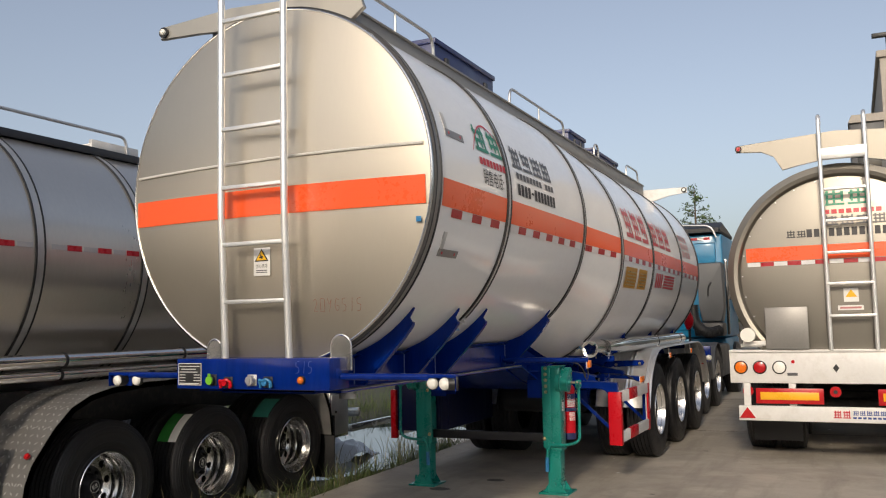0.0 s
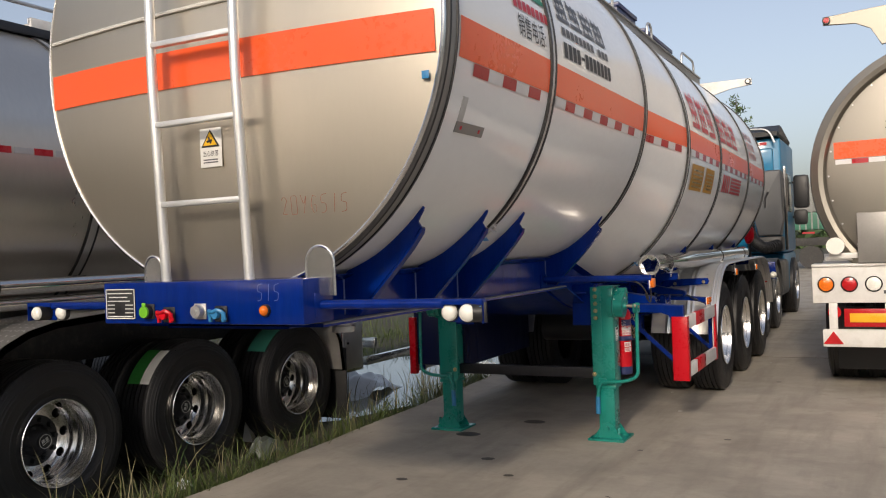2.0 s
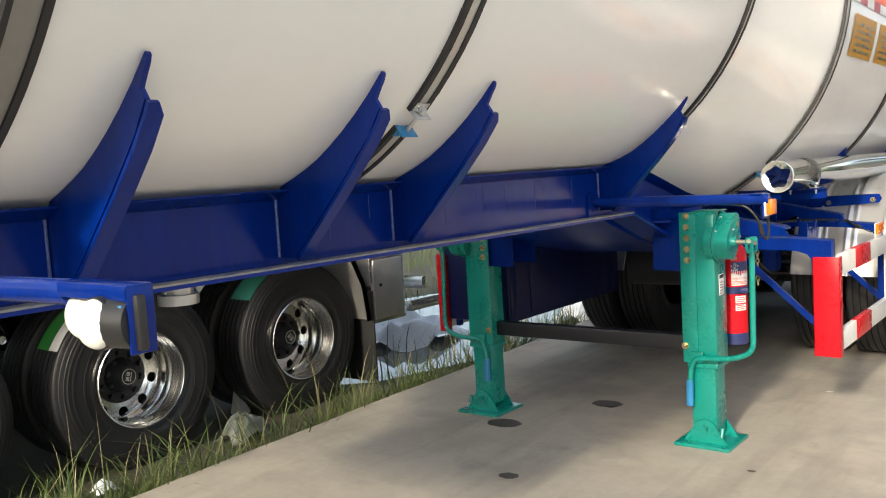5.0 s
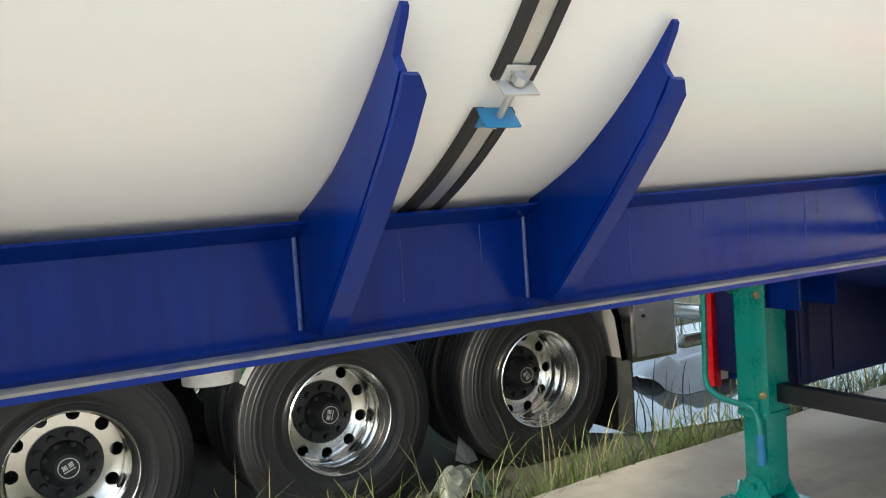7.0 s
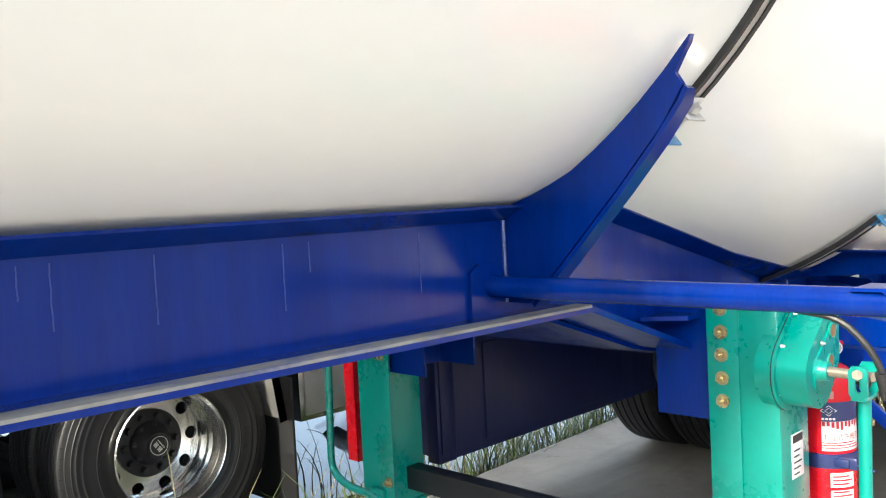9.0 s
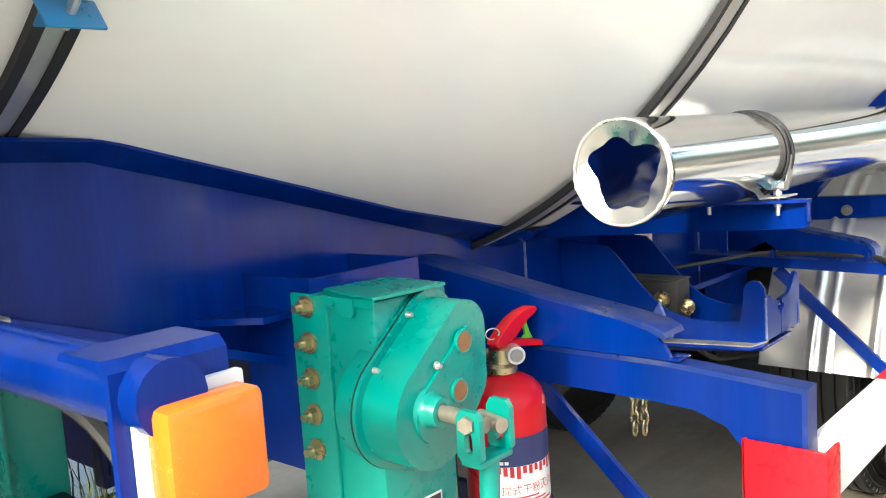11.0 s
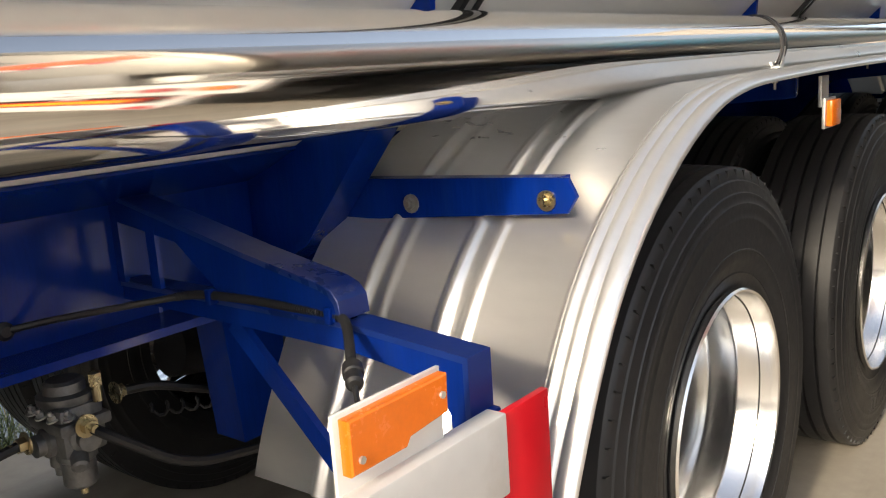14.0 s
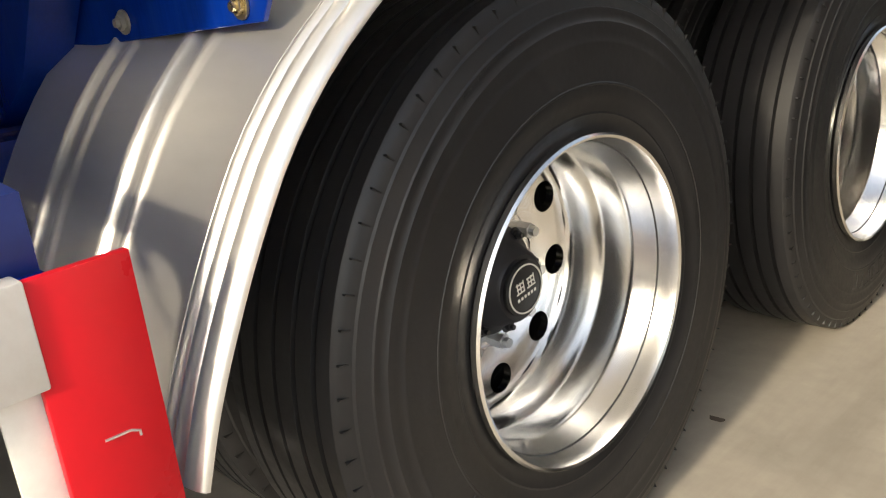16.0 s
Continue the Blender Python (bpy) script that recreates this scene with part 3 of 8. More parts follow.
while y < Y1 - 0.2:
    near = [s for s in STRAPS if y - 0.05 < s < y + 0.19]
    if not near:
        part("reflective_tape", side_strip(y, y + 0.146, lambda v: band_line(v)[1] - 0.003, lambda v: band_line(v)[1] - 0.052, 1, 0.0042, 2), TAPE_RED if k % 2 == 0 else TAPE_WHITE, trailer)
        k += 1
    y += 0.148 if not near else 0.03
# grey plates beside the front band
for z, w in ((2.615, 0.25), (1.925, 0.26)):
    q = math.degrees(math.asin((z - CZ) / R))
    bm = B()
    arc_strip(bm, CX, CZ, R, R + 0.004, q - 1.2, q + 1.2, 0.30, 0.30 + w, 4)
    pl = part("tape_backing", bm, GREY_PLATE, trailer, "grey tape left on the cladding")
    bm = B()
    arc_strip(bm, CX, CZ, R, R + 0.003, q + 1.2, q + 6.5, 0.30, 0.345, 6)
    part("tape_tail", bm, FILM, pl, "paler strip of worn tape")
    for yy in (0.34, 0.30 + w - 0.05):
        bm = B()
        arc_strip(bm, CX, CZ, R + 0.004, R + 0.006, q - 0.4, q + 0.4, yy, yy + 0.012, 2)
        part("red_mark", bm, RED_INK, pl)

# strap bands with a clamp low on each side


def strap(y, w=0.082, e=0.017):
    cz, r = drum(y)
    dq = -1.3 if 2.5 < y < 3.5 else 0.0
    for side in (1, -1):
        for lo, hi in ((-48.9 + dq, 90), (-110, -52.2 + dq)):
            a0, a1 = (lo, hi) if side == 1 else (180 - hi, 180 - lo)
            bm = B()
            arc_strip(bm, CX, cz, r, r + 0.012, a0, a1, y - w / 2, y - w / 2 + e, 40)
            arc_strip(bm, CX, cz, r, r + 0.012, a0, a1, y + w / 2 - e, y + w / 2, 40)
            band = part("strap_edging", bm, BLACK, trailer, "black rubber strap edging")
            bm = B()
            arc_strip(bm, CX, cz, r, r + 0.009, a0, a1, y - w / 2 + e, y + w / 2 - e, 40)
            part("strap", bm, BARE, band, "grey steel strap")
        # clamp: two angle lugs and a bolt between them
        for q, mt, tag in ((-48.9, BARE, "zinc clamp lug"), (-52.2, SKY_BLUE, "clamp lug with blue film")):
            a = radians(q + dq if side == 1 else 180 - q - dq)
            m = Matrix.Translation((CX + r * math.cos(a), y, cz + r * math.sin(a))) @ Matrix.Rotation(-a, 4, "Y")
            bm = B()
            bx(bm, 0.003, 0.042, -0.032, 0.032, -0.002, 0.002, 0.001, m)
            bx(bm, 0.011, 0.014, -0.026, 0.026, -0.002 if q > -51 else -0.03, 0.03 if q > -51 else 0.002, 0.001, m)
            for dy in (-0.012, 0.012):
                for dz in (0.008, 0.02):
                    s = 1 if q > -51 else -1
                    p = m @ Vector((0.014, dy, s * dz))
                    tube(bm, p, p + (m.to_3x3() @ Vector((0.004, 0, 0))), 0.004, 8)
            part("clamp_lug", bm, mt, trailer, tag)
        a0, a1 = radians(-47.9 + dq if side == 1 else 227.9 - dq), radians(-53.2 + dq if side == 1 else 233.2 - dq)
        bm = B()
        tube(bm, (CX + (r + 0.022) * math.cos(a0), y, cz + (r + 0.022) * math.sin(a0)), (CX + (r + 0.022) * math.cos(a1), y, cz + (r + 0.022) * math.sin(a1)), 0.006, 10)
        tube(bm, (CX + (r + 0.022) * math.cos(a0), y, cz + (r + 0.022) * math.sin(a0)), (CX + (r + 0.022) * math.cos(a0 - 0.012 * side), y, cz + (r + 0.022) * math.sin(a0 - 0.012 * side)), 0.012, 6)
        part("clamp_bolt", bm, BARE, trailer, "zinc clamp bolt")


for y in STRAPS:
    strap(y, 0.072 if y < 2 else (0.076 if 3.5 < y < 4.5 else 0.052), 0.019 if y < 2 else 0.014)
bm = B()
arc_strip(bm, CX, RCZ, RR2, RR2 + 0.012, -115, 295, Y1 - 0.05, Y1, 96)
part("rubber_edging", bm, BLACK, trailer, "black rubber edging")

# prints on the side: emblem and lines of characters as plain shapes, the sales line and placards
def side_print(name, bm, material, y, z, label=""):
    cz, r = drum(y)
    return part(name, to_drum(bm, CX, cz, r, y, z), material, trailer, label)


bm = B()
for k, (u, v) in enumerate(((0.0, 0.0), (0.235, 0.0))):
    glyph(bm, u, v, 0.2, 0.19, 40 + k)
side_print("emblem", bm, GREEN_INK, 0.74, 2.58, "green emblem blocks")
bm = B()
for i in range(20):
    a, b = -0.1 + i * 0.028, -0.1 + (i + 1) * 0.028
    f = lambda u: 0.20 - 1.1 * (u - 0.2) ** 2 * 2.2
    bm.faces.new([bm.verts.new(p) for p in ((a, f(a) - 0.0, 0.001), (b, f(b) - 0.0, 0.001), (b, f(b) + 0.014, 0.001), (a, f(a) + 0.014, 0.001))])
side_print("emblem_swoosh", bm, RED_INK, 0.78, 2.585, "thin red swoosh")
for k in range(8):
    side_print("name_bar", rect(B(), 0, 0.042, 0, 0.048), RED_INK, 0.76 + 0.055 * k, 2.50, "red letter block")
bm = lettering("销售电话:", 0.115)
if len(bm.verts) < 30:
    for k in range(4):
        glyph(bm, 0.115 * k, 0, 0.1, 0.1, 60 + k)
w = max((v.co.x for v in bm.verts), default=1.0)
for v in bm.verts:
    v.co.x *= 0.34 / w
side_print("sales_line", bm, BLACK_INK, 0.79, 2.385, "black printed sales line")
for k in range(4):
    side_print("company_character", glyph(B(), 0, 0, 0.19, 0.17, 70 + k), GREY_INK, 1.36 + 0.215 * k, 2.57, "dark grey character block")
for k in range(12):
    if k != 8:
        side_print("name_bar", rect(B(), 0, 0.05, 0, 0.045), GREY_INK, 1.40 + 0.068 * k, 2.50, "grey letter block")
for k in range(12):
    side_print("number_bar", rect(B(), 0, 0.05, 0.0 if k != 4 else 0.035, 0.08 if k != 4 else 0.05), BLACK_INK, 1.40 + 0.069 * k, 2.385, "black number block")
for k in range(3):
    side_print("company_character", glyph(B(), 0, 0, 0.28, 0.34, 80 + k), RED_INK, 4.20 + 0.345 * k, 2.315 - 0.005 * k, "large red character block")
for k in range(3):
    side_print("company_character", glyph(B(), 0, 0, 0.29, 0.30, 90 + k), RED_INK, 5.40 + 0.35 * k, 2.315 - 0.005 * k, "large red character block")
bm = B()
for k in range(3):
    for j in range(3):
        glyph(bm, 0.2 * k, 0.11 * j, 0.16, 0.09, 100 + k + 7 * j)
side_print("faded_characters", bm, FADED_INK, 7.2, 2.31, "faded reddish small print")
bm = B()
for k in range(4):
    rect(bm, 0.10 * k, 0.10 * k + 0.06, 0, 0.16)
for k in range(5):
    rect(bm, 0.44, 1.05, 0.033 * k, 0.033 * k + 0.022)
side_print("side_print", bm, RED_INK, 5.53, 1.875, "red printed block")
for y, w in ((4.13, 0.47), (4.69, 0.37)):
    bm = B()
    rect(bm, 0, w, 0, 0.205)
    pl = side_print("placard", bm, OCHRE, y, 1.835, "ochre placard with printed lines")
    bm = B()
    for k in range(5):
        rect(bm, 0.05, w - 0.05, 0.025 + 0.032 * k, 0.037 + 0.032 * k, 0.002)
    part("print_bar", to_drum(bm, CX, RCZ, RR2, y, 1.835), BRASS, pl)

# warning sign on the head
sign = B()
bx(sign, -0.058, 0.060, 0.006, 0.010, 1.82, 1.985, 0.002)
ws = part("warning_sign", sign, PAPER, trailer, "white warning sign with yellow triangle")
bm = B()
tri = [(-0.048, 1.905), (0.050, 1.905), (0.001, 1.978)]
plate(bm, tri, "y", 0.003, 0.006)
part("triangle_edge", bm, BLACK_INK, ws)
bm = B()
plate(bm, [(-0.036, 1.912), (0.038, 1.912), (0.001, 1.967)], "y", 0.001, 0.003)
part("triangle", bm, WARN_YELLOW, ws, "yellow triangle")
bm = B()
tube(bm, (-0.012, 0.0005, 1.928), (0.014, 0.0005, 1.932), 0.005, 8)
tube(bm, (-0.005, 0.0005, 1.945), (0.008, 0.0005, 1.92), 0.004, 8)
part("symbol", bm, BLACK_INK, ws)
bm = lettering("当心跌落", 0.026)
if len(bm.verts) < 20:
    for k in range(4):
        glyph(bm, 0.024 * k, 0, 0.02, 0.022, 200 + k)
w = max((v.co.x for v in bm.verts), default=1.0)
for v in bm.verts:
    v.co.x *= 0.085 / w
part("sign_text", to_plane(bm, pose(-0.042, 0.0045, 1.868, 90)), BLACK_INK, ws)
bm = B()
for k in range(2):
    rect(bm, 0, 0.08, 0.011 * k, 0.011 * k + 0.005)
part("sign_bar", to_plane(bm, pose(-0.04, 0.0045, 1.838, 90)), GREY_INK, ws)

# top: wing plate, troughs, rails and lid boxes
bm = B()
wing = [(-0.88, 3.41), (-0.88, 3.49), (-0.3, 3.52), (0.62, 3.47), (0.66, 3.36), (0.56, 3.29), (0.42, 3.35), (0.2, 3.40), (0.0, 3.42), (-0.2, 3.405), (-0.33, 3.395), (-0.42, 3.385), (-0.55, 3.40)]
plate(bm, wing, "y", 0.10, 0.135, 0.004)
wg = part("wing_plate", bm, SATIN, trailer, "satin metal wing plate on the top edge")
bm = B()
tube(bm, (-0.845, 0.10, 3.45), (-0.845, 0.085, 3.45), 0.035, 20)
part("lamp_housing", bm, BLACK, wg)
bm = B()
bmesh.ops.create_uvsphere(bm, u_segments=16, v_segments=10, radius=0.022, matrix=Matrix.Translation((-0.845, 0.085, 3.45)))
part("lamp_lens", bm, LENS, wg)
bm = B()
plate(bm, [(-1.1, 3.29), (-1.1, 3.37), (1.1, 3.37), (1.1, 3.29), (0.85, 3.27), (0.62, 3.20), (0.45, 3.25), (-0.45, 3.25), (-0.62, 3.20), (-0.85, 3.27)], "y", 8.24, 8.275, 0.004)
wg2 = part("wing_plate", bm, WHITE_PAINT, trailer, "pale metal wing plate on the top edge")
bm = B()
tube(bm, (1.06, 8.24, 3.33), (1.06, 8.225, 3.33), 0.035, 20)
part("lamp_housing", bm, BLACK, wg2)
bm = B()
tube(bm, (1.06, 8.225, 3.33), (1.06, 8.215, 3.33), 0.022, 18)
part("lamp_lens", bm, LENS, wg2)
for s in (1, -1):
    bm = B()
    x = 0.47 * s
    bx(bm, x - 0.02 * s, x + 0.03 * s, 0.16, 8.2, 3.31, 3.315, 0)
    bx(bm, x + 0.02 * s, x + 0.03 * s, 0.16, 8.2, 3.22, 3.43, 0.003)
    bx(bm, x - 0.01 * s, x + 0.045 * s, 0.16, 8.2, 3.42, 3.435, 0.003)
    part("top_trough", bm, GREY_PLATE, trailer, "grey metal edge trough along the top")
    for a, b in ((0.25, 1.42), (2.95, 4.55), (5.72, 5.92), (7.3, 8.0)):
        bm = B()
        rope(bm, bend([(x, a, 3.42), (x, a + 0.02, 3.60), (x, b - 0.02, 3.60), (x, b, 3.42)], 0.09, 6), 0.013, 10)
        rl = part("hand_rail", bm, BARE, trailer, "galvanised hand rail")
        if b - a > 1:
            bm = B()
            tube(bm, (x, (a + b) / 2, 3.42), (x, (a + b) / 2, 3.60), 0.009, 8)
            part("rail_post", bm, BARE, rl)
bm = B()
bx(bm, -0.42, 0.42, 0.16, 8.2, 3.39, 3.40, 0)
part("walkway", bm, BARE, trailer, "metal walkway sheet")
for a, b, h in ((1.62, 2.80, 3.665), (5.02, 5.66, 3.64), (5.98, 7.20, 3.60)):
    bm = B()
    bx(bm, -0.38, 0.38, a, b, 3.30, h, 0.008)
    lid = part("lid_box", bm, NAVY, trailer, "navy painted manhole box")
    bm = B()
    bx(bm, -0.395, 0.395, a - 0.012, b + 0.012, h - 0.035, h + 0.006, 0.005)
    part("lid", bm, NAVY, lid)
    for yy in (a + 0.2, b - 0.2):
        part("latch", bx(B(), 0.38, 0.40, yy - 0.03, yy + 0.03, 3.48, 3.56, 0.003), BLACK_STEEL, lid)

# ladder against the head
LX0, LX1 = -0.212, 0.238
for x in (LX0, LX1):
    bm = B()
    rope(bm, bend([(x, -0.06, 1.345), (x, -0.10, 2.2), (x, -0.10, 3.72), (x, 0.10, 3.80)], 0.1, 5), 0.021, 14)
    part("ladder_rail", bm, LADDER, trailer, "bright aluminium ladder rail")
for z in (1.67, 2.005, 2.34, 2.69, 3.02, 3.35):
    y = -0.06 - 0.04 * min(1, (z - 1.345) / 0.86)
    bm = B()
    bx(bm, LX0, LX1, y - 0.016, y + 0.016, z - 0.012, z + 0.012, 0.004)
    part("rung", bm, LADDER, trailer)
# front beam with its sockets
bm = B()
bx(bm, -0.525, 0.545, -0.12, 0.08, 1.168, 1.345, 0.007)
beam = part("front_beam", bm, BLUE, trailer, "blue painted front cross beam")
bm = B()
bx(bm, -0.507, -0.335, -0.1245, -0.1205, 1.190, 1.318, 0.001)
pl = part("data_plate", bm, BLACK_INK, beam, "black and white data plate")
bm = B()
for k in range(7):
    z = 1.198 + 0.0165 * k
    if k in (1, 2, 3):
        bx(bm, -0.498, -0.455, -0.1262, -0.1248, z, z + 0.004, 0)
        bx(bm, -0.392, -0.345, -0.1262, -0.1248, z, z + 0.004, 0)
    else:
        bx(bm, -0.497 + 0.01 * (k % 2), -0.350 - 0.014 * (k % 3), -0.1262, -0.1248, z, z + 0.0045, 0)
for q in (-0.507, -0.339):
    bx(bm, q, q + 0.004, -0.1262, -0.1248, 1.190, 1.318, 0)
for q in (1.190, 1.314):
    bx(bm, -0.507, -0.335, -0.1262, -0.1248, q, q + 0.004, 0)
part("print_bar", bm, PAPER, pl, "white printed lines")


def socket(x, z, cap, label, shape):
    bm = B()
    bx(bm, x - 0.032, x + 0.032, -0.126, -0.121, z - 0.032, z + 0.032, 0.003)
    tube(bm, (x, -0.121, z), (x, -0.148, z), 0.026, 18)
    so = part("air_coupling" if shape != "disc" else "plug_socket", bm, BARE if shape == "disc" else BLACK_STEEL, beam, "metal socket housing" if shape == "disc" else "")
    bm = B()
    if shape == "disc":
        tube(bm, (x, -0.145, z), (x, -0.158, z), 0.035, 7)
        tube(bm, (x, -0.158, z), (x, -0.164, z), 0.014, 12)
    elif shape == "cap":
        tube(bm, (x, -0.145, z - 0.002), (x, -0.160, z - 0.002), 0.031, 20)
        bx(bm, x - 0.012, x + 0.012, -0.160, -0.148, z + 0.02, z + 0.048, 0.004)
    else:
        rope(bm, bend([(x - 0.045, -0.145, z - 0.025), (x - 0.045, -0.165, z + 0.02), (x - 0.01, -0.172, z + 0.012), (x + 0.02, -0.172, z + 0.026), (x + 0.05, -0.160, z + 0.01), (x + 0.052, -0.150, z - 0.028)], 0.012, 3), 0.010, 8)
        tube(bm, (x, -0.145, z), (x, -0.172, z), 0.022, 14)
        bx(bm, x - 0.05, x - 0.035, -0.16, -0.14, z - 0.04, z + 0.01, 0.003)
        bx(bm, x + 0.035, x + 0.05, -0.16, -0.14, z - 0.04, z + 0.012, 0.003)
    c = Vector((x, -0.145, z))
    for v in bm.verts:
        v.co = c + (v.co - c) * 0.78
    part("cap", bm, cap, so, label)


socket(-0.255, 1.222, LIME, "lime green cap", "cap")
socket(-0.140, 1.208, RED, "red gladhand", "hand")
socket(0.030, 1.222, BARE, "zinc socket lid", "disc")
socket(0.140, 1.212, SKY_BLUE, "light blue gladhand", "hand")
bm = B()
tube(bm, (0.365, -0.12, 1.225), (0.365, -0.134, 1.225), 0.024, 18)
lp = part("marker_lamp", bm, BLACK, beam)
bm = B()
bmesh.ops.create_uvsphere(bm, u_segments=18, v_segments=12, radius=0.02, matrix=Matrix.Translation((0.365, -0.134, 1.225)) @ Matrix.Diagonal((1, 0.9, 1, 1)))
part("lens", bm, AMBER, lp, "amber lens")
bm = hand_written("515", 0.066, 0.0013)
part("chalk_mark", to_plane(bm, Matrix.Translation((0.325, -0.1205, 1.262))), CHALK, beam, "chalked number")
# lifting lugs on the beam: arched sheet with a turned edge
for x0, x1, low in ((-0.370, -0.272, 1.345), (0.496, 0.624, 1.275)):
    mid, hw = (x0 + x1) / 2, (x1 - x0) / 2
    arch = [(mid - hw * math.cos(q), 1.405 + hw * math.sin(q)) for q in (math.pi * k / 14 for k in range(15))]
    bm = B()
    plate(bm, [(x0, 1.345)] + arch + [(x1, low), (0.555 if low < 1.3 else mid, low), (0.555 if low < 1.3 else mid, 1.345)], "y", -0.026, -0.021)
    lug = part("lug", bm, LUG, trailer, "bright galvanised arched lug")
    bm = B()
    rope(bm, [(x, -0.024, z) for x, z in [(x0, 1.345)] + arch + [(x1, low)]], 0.0065, 8)
    part("turned_edge", bm, BRIGHT, lug, "bright rod bent round the lug")


# marker lamp outriggers
def outrigger(s):
    bm = B()
    tube(bm, (0.54 * s, 0.0, 1.238), (1.060 * s, 0.048, 1.236), 0.019, 16)
    bx(bm, 0.538 * s, 0.548 * s, -0.05, 0.05, 1.19, 1.285, 0.003)
    arm = part("lamp_arm", bm, BLUE, trailer, "blue tube arm")
    bm = B()
    bx(bm, 1.058 * s, 1.226 * s, 0.026, 0.064, 1.248, 1.253, 0.002)
    bx(bm, 1.058 * s, 1.226 * s, 0.026, 0.031, 1.232, 1.252, 0.002)
    bx(bm, 1.060 * s, 1.226 * s, 0.060, 0.065, 1.166, 1.252, 0.002)
    bx(bm, 1.221 * s, 1.226 * s, 0.026, 0.065, 1.164, 1.252, 0.002)
    part("bracket", bm, BLUE, arm)
    for x, y in ((1.080, 0.050), (1.168, 0.016)) if s > 0 else ((1.0, 0.04), (1.12, 0.0)):
        bm = B()
        tube(bm, (x * s, 0.062, 1.203), (x * s, y, 1.203), 0.035, 22)
        if x > 1.1:
            bx(bm, (x - 0.005) * s, (x + 0.066) * s, 0.034, 0.049, 1.168, 1.240, 0.004)
            tube(bm, (x * s, 0.03, 1.203), ((x + 0.05) * s, 0.045, 1.203), 0.033, 18)
        lamp = part("marker_lamp", bm, BLACK, arm, "black lamp body")
        bm = B()
        bmesh.ops.create_uvsphere(bm, u_segments=24, v_segments=14, radius=0.0325, matrix=Matrix.Translation((x * s, y, 1.203)) @ Matrix.Diagonal((1, 0.7, 1, 1)))
        part("lens", bm, LENS, lamp, "round white lens")
        if x > 1.1:
            bm = B()
            bx(bm, (x + 0.030) * s, (x + 0.052) * s, 0.020, 0.026, 1.190, 1.228, 0.002)
            part("film", bm, SKY_BLUE, lamp)


outrigger(1)
outrigger(-1)

# main rails: neck, drop and rear beam
TOP = [(0.06, 1.340), (2.98, 1.352), (3.14, 1.343), (3.382, 1.284), (3.692, 1.200), (4.03, 1.118), (4.60, 1.135), (9.1, 1.146)]
BOT = [(0.06, 1.156), (2.98, 1.148), (3.38, 1.008), (3.9, 0.885), (9.1, 0.875)]
for s in (1, -1):
    bm = B()
    plate(bm, TOP + BOT[::-1], "x", 0.395 * s, 0.410 * s)
    rail = part("rail_web", bm, BLUE, trailer, "blue painted rail web")
    bm = B()
    for (ya, za), (yb, zb) in zip(BOT, BOT[1:]):
        rows = []
        for y, z in ((ya, za), (yb, zb)):
            rows.append([bm.verts.new((x * s, y, h)) for x, h in ((0.33, z), (0.505, z), (0.505, z - 0.014), (0.33, z - 0.014))])
        for k in range(4):
            bm.faces.new((rows[0][k], rows[0][(k + 1) % 4], rows[1][(k + 1) % 4], rows[1][k]))
        bm.faces.new(rows[0])
        bm.faces.new(rows[1])
    part("bottom_flange", bm, BLUE, rail)
    bm = B()
    for (ya, za), (yb, zb) in zip(TOP, TOP[1:]):
        rows = []
        for y, z in ((ya, za), (yb, zb)):
            # the seat hugs the drum from the web outwards
            out = 0.464 + 0.090 * max(0.0, min(1.0, (y - 3.70) / 0.9))
            cz, r = drum(y)
            low = []
            for k in range(5):
                x = 0.412 + (out - 0.412) * k / 4
                low.append((x, min(z - 0.021 + 0.024 * k / 4, cz - math.sqrt(r * r - (x - CX * s) ** 2) - 0.006)))
            ring = low + [(x - 0.004, h + 0.005) for x, h in low[::-1]]
            rows.append([bm.verts.new((x * s, y, h)) for x, h in ring])
        for k in range(10):
            bm.faces.new((rows[0][k], rows[0][(k + 1) % 10], rows[1][(k + 1) % 10], rows[1][k]))
        bm.faces.new(rows[0])
        bm.faces.new(rows[1])
    part("saddle_strip", bm, BLUE, rail)
    # worn edge of the bottom flange
    bm = B()
    for (ya, za), (yb, zb) in zip(BOT[:1], BOT[1:2]):
        rows = [[bm.verts.new((x * s, y, z + h)) for x, h in ((0.462, 0.0), (0.464, 0.0022), (0.503, 0.0022), (0.5062, 0.0008), (0.5065, -0.004))] for y, z in ((ya, za), (yb, zb))]
        for k in range(4):
            bm.faces.new((rows[0][k], rows[0][k + 1], rows[1][k + 1], rows[1][k]))
    part("flange_edge", bm, SCUFFED, rail, "scuffed grey flange edge")
RUNS = mat("primer_run", (0.022, 0.048, 0.235), 0.45, 0, 0.4, 40, 150)
rng = random.Random(77)
for y in (1.19, 1.36, 1.62, 1.735, 1.92, 1.96, 2.10, 2.31, 2.36, 2.60):
    top, drop = 1.318, rng.uniform(0.03, 0.15)
    bm = B()
    pts = [(0.4102, y + 0.0012 * noise.noise((k * 0.7, y * 9, 0)), top - drop * k / 10) for k in range(11)]
    rope(bm, pts, 0.0011, 5)
    part("paint_run", bm, RUNS, trailer, "thin pale run in the paint")
bm = B()
plate(bm, [(0.06, 1.144), (2.98, 1.136), (2.98, 1.126), (0.06, 1.134)], "x", -0.335, 0.335)
part("belly_plate", bm, BLUE, trailer)
bm = B()
plate(bm, [(2.98, 1.13), (3.38, 0.995), (3.9, 0.88), (3.9, 0.87), (3.38, 0.985), (2.98, 1.12)], "x", -0.34, 0.34)
